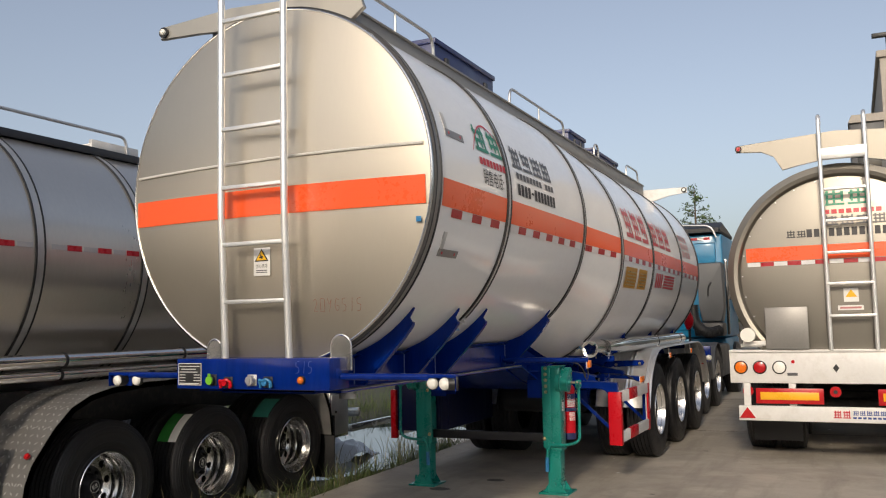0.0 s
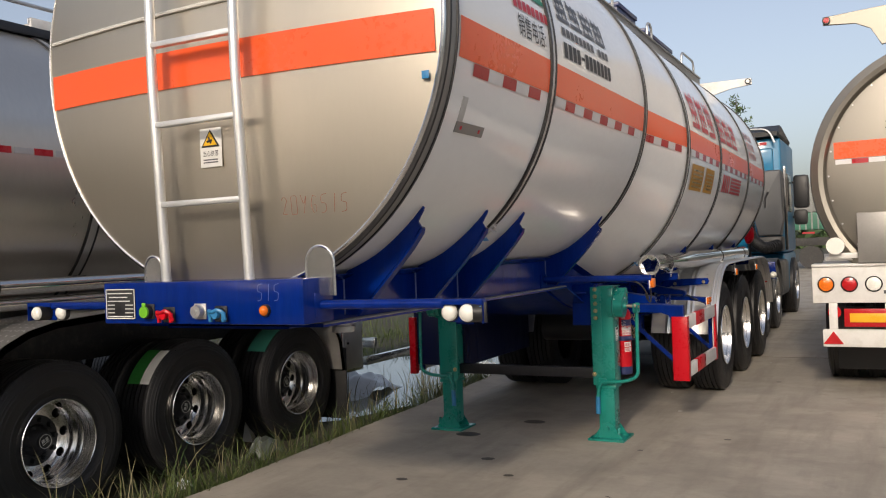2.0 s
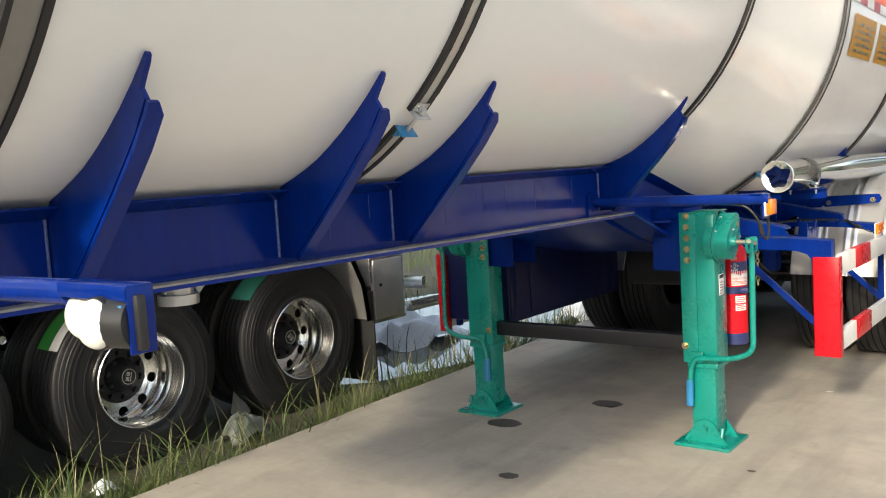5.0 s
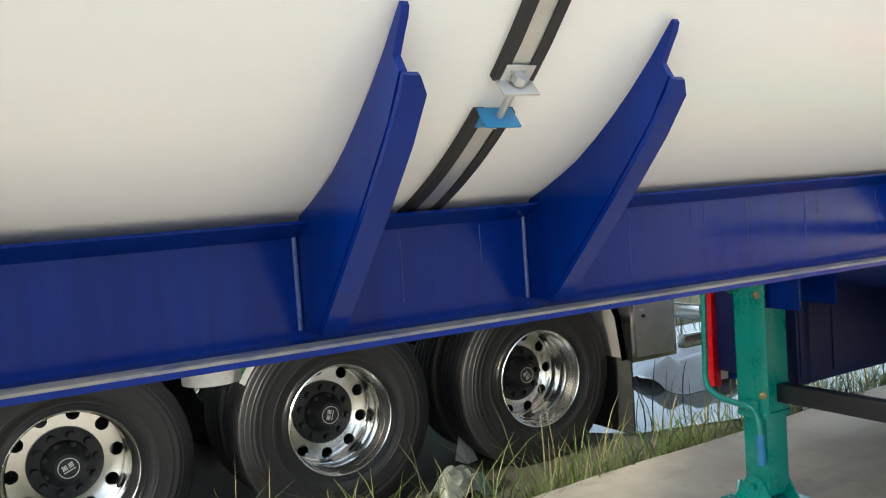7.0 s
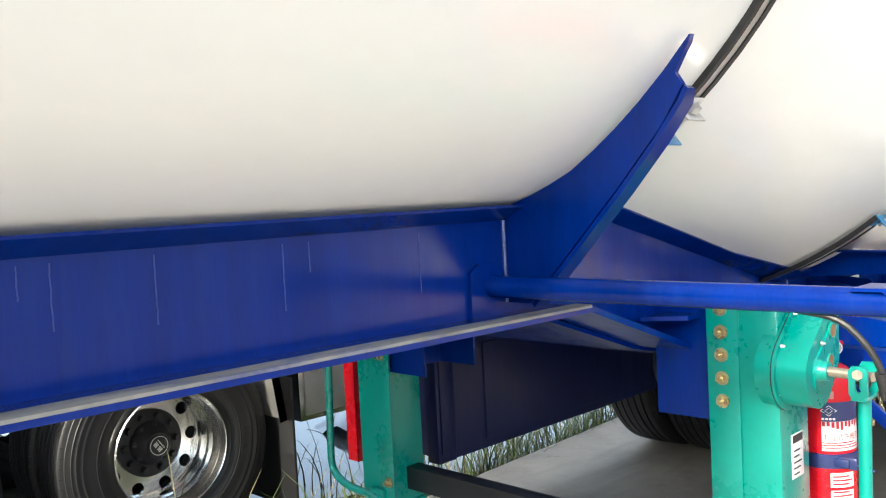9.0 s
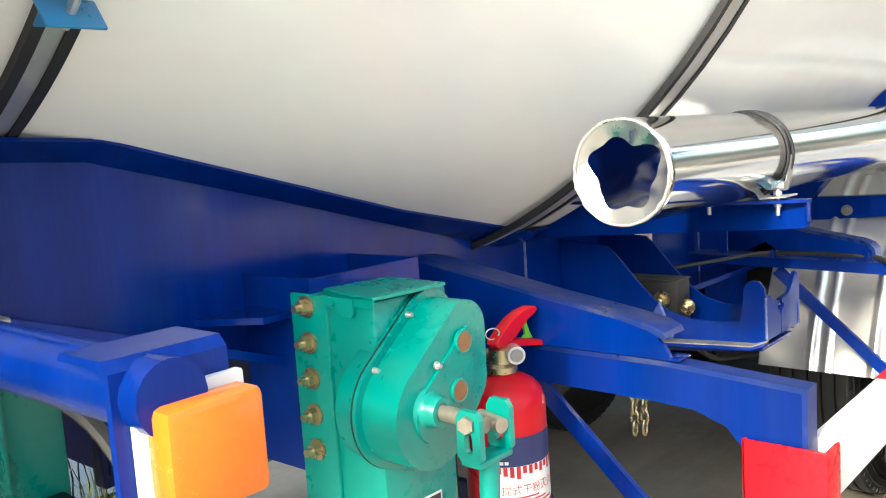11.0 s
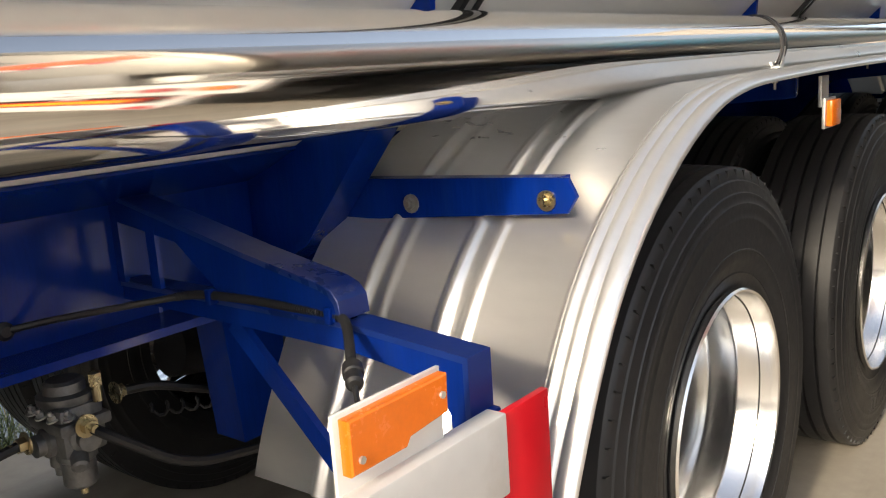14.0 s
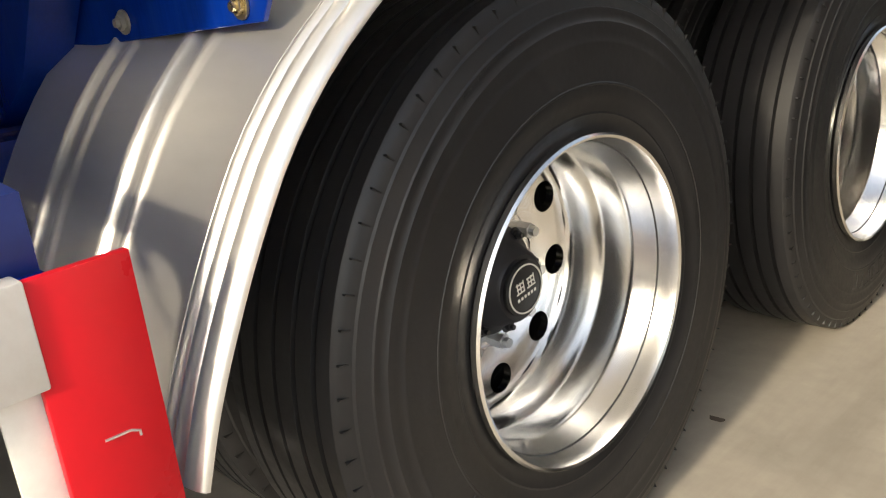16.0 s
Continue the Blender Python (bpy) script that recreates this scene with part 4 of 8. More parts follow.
part("drop_plate", bm, BLUE, trailer)
bm = B()
tube(bm, (0, 0.95, 1.12), (0, 0.95, 1.03), 0.045, 20)
tube(bm, (0, 0.95, 1.06), (0, 0.95, 1.03), 0.06, 20)
part("kingpin", bm, BARE, trailer, "steel kingpin")
for y in (1.9, 2.9, 3.9, 4.9, 6.4, 7.7, 9.0):
    bm = B()
    z0, z1 = (1.15, 1.27) if y < 3 else (0.90, 1.0)
    bx(bm, -0.395, 0.395, y - 0.04, y + 0.04, z0, z1, 0.004)
    part("cross_member", bm, BLUE, trailer)


# saddle fins: gusset against the drum with an outer flange
def fin(y, s, tip=(0.815, 1.607), foot=(0.468, 1.168), gap=0.0):
    inner = []
    for i in range(9):
        x = 0.43 + (tip[0] - 0.43) * i / 8
        z = CZ - math.sqrt((R + 0.002) ** 2 - (x - CX * s) ** 2)
        inner.append((x * s, z + 0.002 - gap * min(1, i / 3)))
    dx, dz = tip[0] - foot[0], tip[1] - foot[1]
    nx, nz = dz, -dx
    k = math.hypot(nx, nz)
    nx, nz = nx / k, nz / k
    outer = [((foot[0] + dx * t + nx * bow) * s, foot[1] + dz * t + nz * bow) for t, bow in ((0.99, 0.004), (0.95, 0.006), (0.90, 0.010), (0.885, 0.034), (0.75, 0.040), (0.5, 0.03), (0.25, 0.015), (0.0, 0.0))]
    bm = B()
    plate(bm, inner + [(tip[0] * s + 0.004 * s, tip[1] + 0.006)] + outer + [(0.41 * s, foot[1]), (0.41 * s, 1.33)], "y", y - 0.006, y + 0.006)
    f = part("saddle_fin", bm, BLUE, trailer, "blue gusset welded against the drum")
    # flange along the outer edge, rounded at its top
    bm = B()
    line = [((foot[0] + dx * t + nx * b) * s, foot[1] + dz * t + nz * b) for t, b in ((0.0, 0.002), (0.25, 0.017), (0.5, 0.032), (0.7, 0.040), (0.84, 0.040))]
    line.append(((foot[0] + dx * 0.885 + nx * 0.036) * s, foot[1] + dz * 0.885 + nz * 0.036))
    rows = []
    for i, (x, z) in enumerate(line):
        w = 0.037 if i < 4 else (0.035 if i == 4 else 0.020)
        rows.append([bm.verts.new((x + a * nx * s, yy, z + a * nz)) for a, yy in ((0, y - 0.004), (0.009, y - 0.004), (0.009, y + w), (0, y + w))])
    for u, v in zip(rows, rows[1:]):
        for k in range(4):
            bm.faces.new((u[k], u[(k + 1) % 4], v[(k + 1) % 4], v[k]))
    bm.faces.new(rows[0])
    bm.faces.new(rows[-1])
    part("fin_flange", bm, BLUE, f)
    bm = B()
    rope(bm, [(0.413 * s, y - 0.012, z) for z in (1.17, 1.20, 1.24, 1.28, 1.31, 1.33)], 0.004, 6)
    part("weld", bm, WELD, f, "rough weld bead")


for s in (1, -1):
    for y in (0.365, 1.003, 1.472, 2.838):
        fin(y, s, (0.815, 1.607) if y < 2 else (0.822, 1.614), gap=0.010 if y < 2 else 0.018)
    for y in (5.22, 6.6, 8.0):
        bm = B()
        inner = []
        for i in range(9):
            x = 0.42 + 0.44 * i / 8
            inner.append((x * s, RCZ - math.sqrt((RR2 + 0.002) ** 2 - (x - CX * s) ** 2)))
        plate(bm, inner + [(0.875 * s, 1.385), (0.87 * s, 1.33), (0.56 * s, 0.98), (0.41 * s, 0.90), (0.41 * s, 1.08)], "y", y - 0.006, y + 0.006)
        f = part("saddle_fin", bm, BLUE, trailer, "blue gusset welded against the drum")
        bm = B()
        plate(bm, [(0.41 * s, 0.90), (0.56 * s, 0.98), (0.87 * s, 1.33), (0.88 * s, 1.325), (0.57 * s, 0.97), (0.415 * s, 0.89)], "y", y - 0.02, y + 0.05)
        part("fin_flange", bm, BLUE, f)


# landing legs
def landing_leg(s):
    bm = B()
    bx(bm, 0.575 * s, 0.720 * s, 3.352, 3.500, 0.40, 1.115, 0.006)
    bx(bm, 0.556 * s, 0.632 * s, 3.346, 3.354, 0.40, 1.118, 0.002)
    leg = part("landing_leg", bm, GREEN, trailer, "green enamelled landing leg")
    bm = B()
    bx(bm, 0.585 * s, 0.705 * s, 3.362, 3.490, 0.05, 0.46, 0.006)
    bx(bm, 0.572 * s, 0.722 * s, 3.350, 3.502, 0.375, 0.40, 0.004)
    part("inner_leg", bm, GREEN, leg)
    bm = B()
    bx(bm, 0.515 * s, 0.785 * s, 3.290, 3.560, 0.0, 0.016, 0.003)
    for y in (3.346, 3.496):
        plate(bm, [(0.545 * s, 0.016), (0.755 * s, 0.016), (0.690 * s, 0.115), (0.655 * s, 0.13), (0.610 * s, 0.115)], "y", y, y + 0.010)
    part("foot", bm, GREEN, leg, "green foot plate with cheeks")
    bm = B()
    tube(bm, (0.650 * s, 3.325, 0.085), (0.650 * s, 3.53, 0.085), 0.016, 14)
    tube(bm, (0.732 * s, 3.34, 0.05), (0.732 * s, 3.36, 0.09), 0.010, 10)
    part("foot_pin", bm, GREEN, leg)
    bm = B()
    plate(bm, [(x * s, y) for x, y in ((0.606, 3.366), (0.660, 3.350), (0.733, 3.340), (0.738, 3.400), (0.744, 3.472), (0.622, 3.482))], "z", 1.119, 1.124, 0.001)
    plate(bm, [(x * s, y) for x, y in ((0.606, 3.366), (0.660, 3.350), (0.733, 3.340), (0.733, 3.343), (0.660, 3.353), (0.608, 3.369))], "z", 1.108, 1.122)
    plate(bm, [(0.612 * s, 1.118), (0.690 * s, 1.118), (0.690 * s, 1.098), (0.686 * s, 1.093), (0.668 * s, 1.093), (0.652 * s, 1.104), (0.612 * s, 1.106)], "y", 3.3435, 3.3465)
    tube(bm, (0.650 * s, 3.345, 1.110), (0.650 * s, 3.338, 1.110), 0.0055, 8)
    part("top_cover", bm, GREEN, leg)
    for z in (1.101, 1.049, 0.997, 0.944, 0.892):
        bm = B()
        bolt(bm, (0.592 * s, 3.346, z), (0, -1, 0), 0.0105, 0.011)
        part("bolt", bm, BRASS, leg, "yellow zinc bolt")
    # gear case: a tear-shaped casting
    def tear(grow):
        """Hull of three circles."""
        pts = sorted((cy + (r + grow) * math.cos(q), cz + (r + grow) * math.sin(q)) for cy, cz, r in ((3.376, 0.970, 0.074), (3.445, 1.066, 0.041), (3.440, 1.000, 0.045)) for q in (math.pi * k / 24 for k in range(48)))
        hull = []
        for way in (pts, pts[::-1]):
            side = []
            for p in way:
                while len(side) > 1 and (side[-1][0] - side[-2][0]) * (p[1] - side[-2][1]) - (side[-1][1] - side[-2][1]) * (p[0] - side[-2][0]) <= 1e-9:
                    side.pop()
                side.append(p)
            hull += side[:-1]
        return hull

    bm = B()
    plate(bm, tear(0.011), "x", 0.722 * s, 0.736 * s, 0.003)
    plate(bm, tear(0.0), "x", 0.730 * s, 0.7985 * s, 0.033, 9)
    plate(bm, tear(-0.034), "x", 0.790 * s, 0.8025 * s, 0.0045, 3)
    plate(bm, tear(0.002), "x", 0.688 * s, 0.7275 * s, 0.010, 3)
    gc = part("gear_case", bm, GREEN, leg, "green cast gear case", sharp=0.8)
    part("gasket", plate(B(), tear(0.0118), "x", 0.7275 * s, 0.7300 * s), BLACK, gc, "thin black gasket")
    bm = B()
    for y, z in ((3.319, 0.930), (3.331, 1.030), (3.400, 1.091), (3.484, 1.092), (3.484, 0.985), (3.436, 0.912)):
        part("screw", tube(B(), (0.736 * s, y, z), (0.745 * s, y, z), 0.0048, 12, 0.003), BARE, gc, "small screw head")
    part("grease_nipple", tube(tube(B(), (0.802 * s, 3.378, 1.034), (0.805 * s, 3.378, 1.034), 0.0055, 10), (0.805 * s, 3.378, 1.034), (0.811 * s, 3.378, 1.034), 0.003, 8), BARE, gc, "small grease nipple")
    rust = bpy.data.materials.get("rusty_plug") or mat("rusty_plug", (0.25, 0.12, 0.05), 0.7, 0.3, 0.3, 30, 100, 0.1)
    for y, z in ((3.433, 1.054), (3.419, 0.990)):
        part("plug", tube(B(), (0.800 * s, y, z), (0.806 * s, y, z), 0.0135, 20), rust, gc, "rusty plug")
        part("plug_seat", lathe(B(), [(0.0135, 0.0), (0.0165, 0.0), (0.0165, 0.0052), (0.0150, 0.0058), (0.0135, 0.0052)], Matrix.Translation((0.8005 * s, y, z)) @ pose(0, 0, 0, 0, 90 * s, 0), 28), GREEN, gc)
    bm = B()
    lathe(bm, [(0.030, 0.0), (0.0245, 0.003), (0.0212, 0.009), (0.0200, 0.022), (0.0185, 0.024), (0.0115, 0.024), (0.0115, 0.016)], Matrix.Translation((0.799 * s, 3.362, 0.979)) @ pose(0, 0, 0, 0, 90 * s, 0), 32)
    part("shaft_boss", bm, GREEN, gc)
    bm = B()
    tube(bm, (0.805 * s, 3.362, 0.980), (0.893 * s, 3.362, 0.975), 0.0105, 16)
    sh = part("crank_shaft", bm, SHAFT, leg, "grey steel crank shaft")
    for a_, b_, r in (((0.884, 3.350, 0.985), (0.892, 3.322, 0.985), 0.0095), ((0.862, 3.388, 0.973), (0.905, 3.377, 0.972), 0.0100)):
        bm = B()
        tube(bm, (a_[0] * s, *a_[1:]), (b_[0] * s, *b_[1:]), r, 18)
        if r < 0.01:
            tube(bm, (0.890 * s, 3.330, 0.985), (0.893 * s, 3.321, 0.985), 0.0105, 6)
        part("yoke_pin", bm, SHAFT, sh, "worn steel pin")
    # yoke: two slotted cheeks joined below, the folded handle hanging from it
    bm = B()
    for y in (3.334, 3.393):
        outer = [(0.872, 0.942), (0.878, 0.935), (0.902, 0.935), (0.908, 0.942), (0.908, 0.990), (0.902, 1.000), (0.878, 1.000), (0.872, 0.990)]
        hole = [(0.884, 0.952), (0.886, 0.948), (0.894, 0.948), (0.896, 0.952), (0.896, 0.966), (0.894, 0.972), (0.886, 0.972), (0.884, 0.966)]
        for k in range(8):
            j = (k + 1) % 8
            plate(bm, [(x * s, z) for x, z in (outer[k], outer[j], hole[j], hole[k])], "y", y - 0.0045, y + 0.0045)
    bx(bm, 0.874 * s, 0.906 * s, 3.331, 3.396, 0.929, 0.938, 0.003)
    rope(bm, bend([(0.890 * s, 3.366, 0.930), (0.890 * s, 3.350, 0.47), (0.80 * s, 3.335, 0.435), (0.62 * s, 3.330, 0.425), (0.60 * s, 3.328, 0.38), (0.592 * s, 3.328, 0.30)], 0.06, 6), 0.013, 12)
    ck = part("crank_handle", bm, GREEN, leg, "green folded crank handle")
    bm = B()
    tube(bm, (0.592 * s, 3.328, 0.32), (0.590 * s, 3.328, 0.195), 0.017, 14)
    part("grip", bm, SKY_BLUE, ck, "blue grip")
    bm = B()
    bx(bm, 0.60 * s, 0.66 * s, 3.330, 3.350, 0.405, 0.455, 0.004)
    part("handle_clip", bm, GREEN, ck)
    # mounting box behind the leg
    bm = B()
    plate(bm, [(x * s, y) for x, y in ((0.41, 3.370), (0.572, 3.370), (0.572, 3.603), (0.41, 3.603), (0.41, 3.595), (0.564, 3.595), (0.564, 3.378), (0.41, 3.378))], "z", 0.838, 1.134)
    mb = part("leg_mount", bm, BLUE, trailer, "blue leg mounting box")
    bm = B()
    plate(bm, [(0.44 * s, 3.26), (0.53 * s, 3.315), (0.53 * s, 3.372), (0.44 * s, 3.372)], "z", 1.075, 1.085)
    part("gusset", bm, BLUE, mb)
    if s == 1:
        bm = B()
        bx(bm, 0.7205, 0.7225, 3.40, 3.46, 0.72, 0.82, 0.001)
        st = part("rating_plate", bm, PAPER, leg, "small grey rating plate")
        bm = B()
        bx(bm, 0.7226, 0.7232, 3.404, 3.456, 0.800, 0.817, 0)
        for k in range(5):
            bx(bm, 0.7226, 0.7232, 3.408, 3.436 + 0.006 * (k % 3), 0.728 + 0.013 * k, 0.7315 + 0.013 * k, 0)
        part("print_bar", bm, BLACK_INK, st)


landing_leg(1)
landing_leg(-1)
bm = B()
bx(bm, -0.60, 0.60, 3.42, 3.48, 0.44, 0.515, 0.004)
bar = part("leg_brace", bm, BLACK_STEEL, trailer, "black steel brace between the legs")
for x in (-0.578, 0.568):
    part("bolt", bolt(B(), (x, 3.345, 0.48), (0, -1, 0), 0.011, 0.012), BRASS, bar, "yellow zinc bolt")

# marker outrigger in front of the leg
for s in (1, -1):
    bm = B()
    tube(bm, (0.41 * s, 2.78, 1.205), (1.15 * s, 2.80, 1.200), 0.021, 16)
    plate(bm, [(2.72, 1.145), (2.745, 1.135), (2.79, 1.135), (2.815, 1.155), (2.815, 1.235), (2.79, 1.25), (2.745, 1.25), (2.72, 1.235)], "x", 0.411 * s, 0.419 * s)
    arm = part("lamp_arm", bm, BLUE, trailer, "blue tube arm")
    # bent bracket plate on the arm's end, lens and white backing on it
    bm = B()
    bend_ = [(1.085, 1.222), (1.128, 1.222), (1.134, 1.216), (1.134, 1.128)]
    plate(bm, [(x * s, z) for x, z in bend_ + [(x - 0.005, z - 0.005) for x, z in bend_[::-1]]], "y", 2.775, 2.845)
    br = part("lamp_bracket", bm, BLUE, arm)
    bm = B()
    bx(bm, 1.134 * s, 1.141 * s, 2.783, 2.850, 1.134, 1.203, 0.002)
    part("reflector_base", bm, WHITE_PAINT, br, "white reflector base")
    bm = B()
    bx(bm, 1.141 * s, 1.164 * s, 2.787, 2.846, 1.139, 1.198, 0.005)
    part("reflector", bm, AMBER, br, "amber side marker")
    bm = B()
    rope(bm, bend([(1.00 * s, 2.797, 1.184), (1.06 * s, 2.80, 1.176), (1.105 * s, 2.81, 1.12), (1.112 * s, 2.825, 1.06), (1.125 * s, 2.84, 1.035), (1.132 * s, 2.845, 1.075), (1.130 * s, 2.83, 1.15)], 0.03, 4), 0.005, 8)
    cb = part("cable", bm, BLACK, arm, "hanging black cable")
    part("plug", tube(B(), (1.107 * s, 2.815, 1.10), (1.112 * s, 2.825, 1.062), 0.010, 12), BLACK, cb)


# side guards
def guard_arm(y, s, xo, dz):
    bm = B()
    if dz == 0:
        lower = [(0.40, 0.905), (0.40, 0.968), (0.93, 0.966), (xo, 0.950), (xo, 0.80), (xo - 0.075, 0.80), (xo - 0.088, 0.845), (xo - 0.115, 0.878), (xo - 0.165, 0.896), (0.90, 0.900)]
        top = [(0.40, 0.968), (0.93, 0.966), (xo + 0.002, 0.952), (xo + 0.002, 0.80), (xo - 0.006, 0.80), (xo - 0.006, 0.944), (0.93, 0.958), (0.40, 0.960)]
    else:
        lower = [(0.40, 0.922), (0.40, 0.953), (0.93, 0.948), (xo, 0.932), (xo, 0.80), (xo - 0.026, 0.80), (xo - 0.030, 0.856), (xo - 0.042, 0.878), (xo - 0.066, 0.893), (xo - 0.115, 0.901), (0.93, 0.910)]
        top = [(0.40, 0.953), (0.93, 0.948), (xo + 0.002, 0.932), (xo + 0.002, 0.80), (xo - 0.006, 0.80), (xo - 0.006, 0.924), (0.93, 0.940), (0.40, 0.945)]
    plate(bm, [(x * s, z) for x, z in lower], "y", y, y + 0.008)
    a = part("guard_arm", bm, BLUE, trailer, "blue guard outrigger arm")
    part("arm_flange", plate(B(), [(x * s, z) for x, z in top], "y", y - 0.003, y + (0.034 if dz == 0 else 0.042)), DUSTY_BLUE, a, "dusty upper flange")
    bm = B()
    wedge = [(0.40, 0.968), (0.40, 1.104), (0.45, 1.101), (0.57, 1.080), (0.71, 1.054), (0.86, 1.030), (0.912, 1.019), (0.926, 1.008), (0.922, 0.999), (0.934, 0.990), (0.941, 0.978), (0.943, 0.968)]
    if dz == 0:
        plate(bm, [(x * s, z) for x, z in wedge], "y", y - 0.006, y + 0.002, 0.001)
        lip = [(0.40, 1.105), (0.45, 1.102), (0.57, 1.081), (0.71, 1.055), (0.86, 1.031), (0.914, 1.020), (0.932, 1.011), (0.936, 1.003), (0.930, 1.000), (0.908, 1.012), (0.86, 1.024), (0.71, 1.048), (0.57, 1.074), (0.45, 1.095), (0.40, 1.098)]
    else:
        # gusset with two triangular windows beside an upright
        for outline in ([(0.40, 0.953), (0.40, 1.096), (0.43, 1.090), (0.43, 0.953)], [(0.505, 0.952), (0.505, 1.075), (0.528, 1.070), (0.528, 0.952)]):
            piece = B()
            plate(piece, [(x * s, z) for x, z in outline], "y", y - 0.006, y + 0.002)
            part("gusset_upright", piece, BLUE, a)
        plate(bm, [(x * s, z) for x, z in ((0.43, 1.052), (0.43, 1.090), (0.58, 1.057), (0.735, 1.021), (0.882, 0.991), (0.900, 0.985), (0.911, 0.973), (0.914, 0.956), (0.908, 0.948), (0.80, 0.949), (0.69, 0.950), (0.58, 1.030))], "y", y - 0.0055, y + 0.0015)
        lip = [(0.40, 1.093), (0.40, 1.101), (0.545, 1.069), (0.735, 1.026), (0.885, 0.997), (0.905, 0.989), (0.917, 0.976), (0.920, 0.951), (0.913, 0.950), (0.910, 0.972), (0.900, 0.982), (0.882, 0.989), (0.735, 1.018), (0.545, 1.061)]
    part("gusset_flange", plate(B(), [(x * s, z) for x, z in lip], "y", y - 0.0065, y + (0.058 if dz == 0 else 0.048), 0.001), DUSTY_BLUE, a, "dusty upper flange")
    if dz == 0:
        bx(bm, 0.925 * s, 0.955 * s, y - 0.004, y + 0.036, 0.9675, 0.9715, 0.001)
    part("arm_gusset", bm, BLUE, a)
    bm = B()
    p0, p1 = Vector((0.655 * s, y + 0.03, 0.905)), Vector((1.102 * s, y + 0.03, 0.495))
    d = (p1 - p0).normalized()
    w = Vector((-d.z, 0, d.x)) * 0.015
    t = Vector((0, 0.006, 0))
    vs = [[bm.verts.new(p + a_ * w + b_ * t) for a_, b_ in ((-1, -1), (1, -1), (1, 1), (-1, 1))] for p in (p0, p1)]
    for k in range(4):
        bm.faces.new((vs[0][k], vs[0][(k + 1) % 4], vs[1][(k + 1) % 4], vs[1][k]))
    bm.faces.new(vs[0])
    bm.faces.new(vs[1])
    part("strut", bm, BLUE, a)
    bm = B()
    bx(bm, 1.093 * s, 1.1255 * s, y + 0.010, y + 0.046, 0.40, 0.86, 0.004)
    part("guard_post", bm, BLUE, a)


def side_guard(s):
    guard_arm(3.754, s, 1.140, 0.0)
    guard_arm(4.938, s, 1.114, -0.032)
    # front post: red channel
    bm = B()
    xi, xe, yp = (1.050, 1.170, 3.745) if s > 0 else (1.088, 1.150, 3.630)
    bx(bm, xi * s, xe * s, yp, yp + 0.006, 0.388, 0.868, 0.002)
    bx(bm, (xe - 0.006) * s, xe * s, yp, yp + 0.055, 0.388, 0.868, 0.002)
    bx(bm, xi * s, (xi + 0.006) * s, yp, yp + 0.045, 0.388, 0.868, 0.002)
    post = part("guard_front_post", bm, RED, trailer, "red painted channel post")
    bm = B()
    plate(bm, [((xi + 0.01) * s, yp + 0.007), ((xe - 0.008) * s, yp + 0.007), ((xe - 0.008) * s, yp + 0.025), ((xi + 0.03) * s, yp + 0.020), ((xi + 0.01) * s, yp + 0.030)], "z", 0.80, 0.806)
    bx(bm, (xe - 0.035) * s, (xe - 0.029) * s, yp + 0.007, yp + 0.045, 0.76, 0.86, 0)
    part("inner_rib", bm, RED, post)
    for z0, z1 in ((0.768, 0.868), (0.402, 0.502)):
        bm = B()
        bx(bm, 1.126 * s, 1.154 * s, yp + 0.055, 4.953, z0, z1, 0.003)
        rail = part("guard_rail", bm, WHITE_PAINT, trailer, "white guard rail with red taped fields")
        bm = B()
        bx(bm, 1.1245 * s, 1.1555 * s, 4.138, 4.475, z0 - 0.0015, z1 + 0.0015, 0.003)
        part("red_field", bm, RED, rail, "red field")
    bm = B()
    bx(bm, 1.140 * s, 1.151 * s, 4.946, 5.047, 0.388, 0.866, 0.002)
    post = part("guard_rear_post", bm, RED, trailer, "red painted end post")
    part("post_flange", bx(B(), 1.134 * s, 1.1395 * s, 4.910, 4.960, 0.392, 0.862, 0.001), WHITE_PAINT, post, "white folded flange")
    bm = B()
    rope(bm, [(1.1515 * s, 4.985, 0.700), (1.1515 * s, 5.01, 0.699), (1.1515 * s, 5.018, 0.695), (1.1515 * s, 5.018, 0.690)], 0.0015, 5)
    part("scratch", bm, BARE, post, "bare scratch")
    # marker on the rail
    bm = B()
    bx(bm, 1.128 * s, 1.133 * s, 4.705, 4.864, 0.862, 0.949, 0.001)
    base = part("reflector_base", bm, WHITE_PAINT, trailer, "white reflector base")
    bm = B()
    plate(bm, [(4.711, 0.889), (4.790, 0.889), (4.793, 0.901), (4.857, 0.903), (4.859, 0.945), (4.711, 0.945)], "x", 1.133 * s, 1.148 * s, 0.002)
    part("reflector", bm, AMBER, base, "amber side marker")
    for y, z in ((4.724, 0.903), (4.847, 0.925)):
        part("screw", tube(B(), (1.147 * s, y, z), (1.151 * s, y, z), 0.004, 8), BARE, base)


side_guard(1)
side_guard(-1)
CABLE = bend([(0.412, 4.739, 0.922), (0.45, 4.79, 0.930), (0.624, 4.926, 0.957), (0.75, 4.931, 0.960), (0.875, 4.936, 0.957), (0.916, 4.940, 0.955), (0.948, 4.915, 0.950), (0.985, 4.880, 0.930), (1.000, 4.866, 0.925)], 0.03, 4)
cb = part("cable", rope(B(), CABLE, 0.0056, 8), BLACK, trailer, "black corrugated cable along the guard arm")
bm = B()
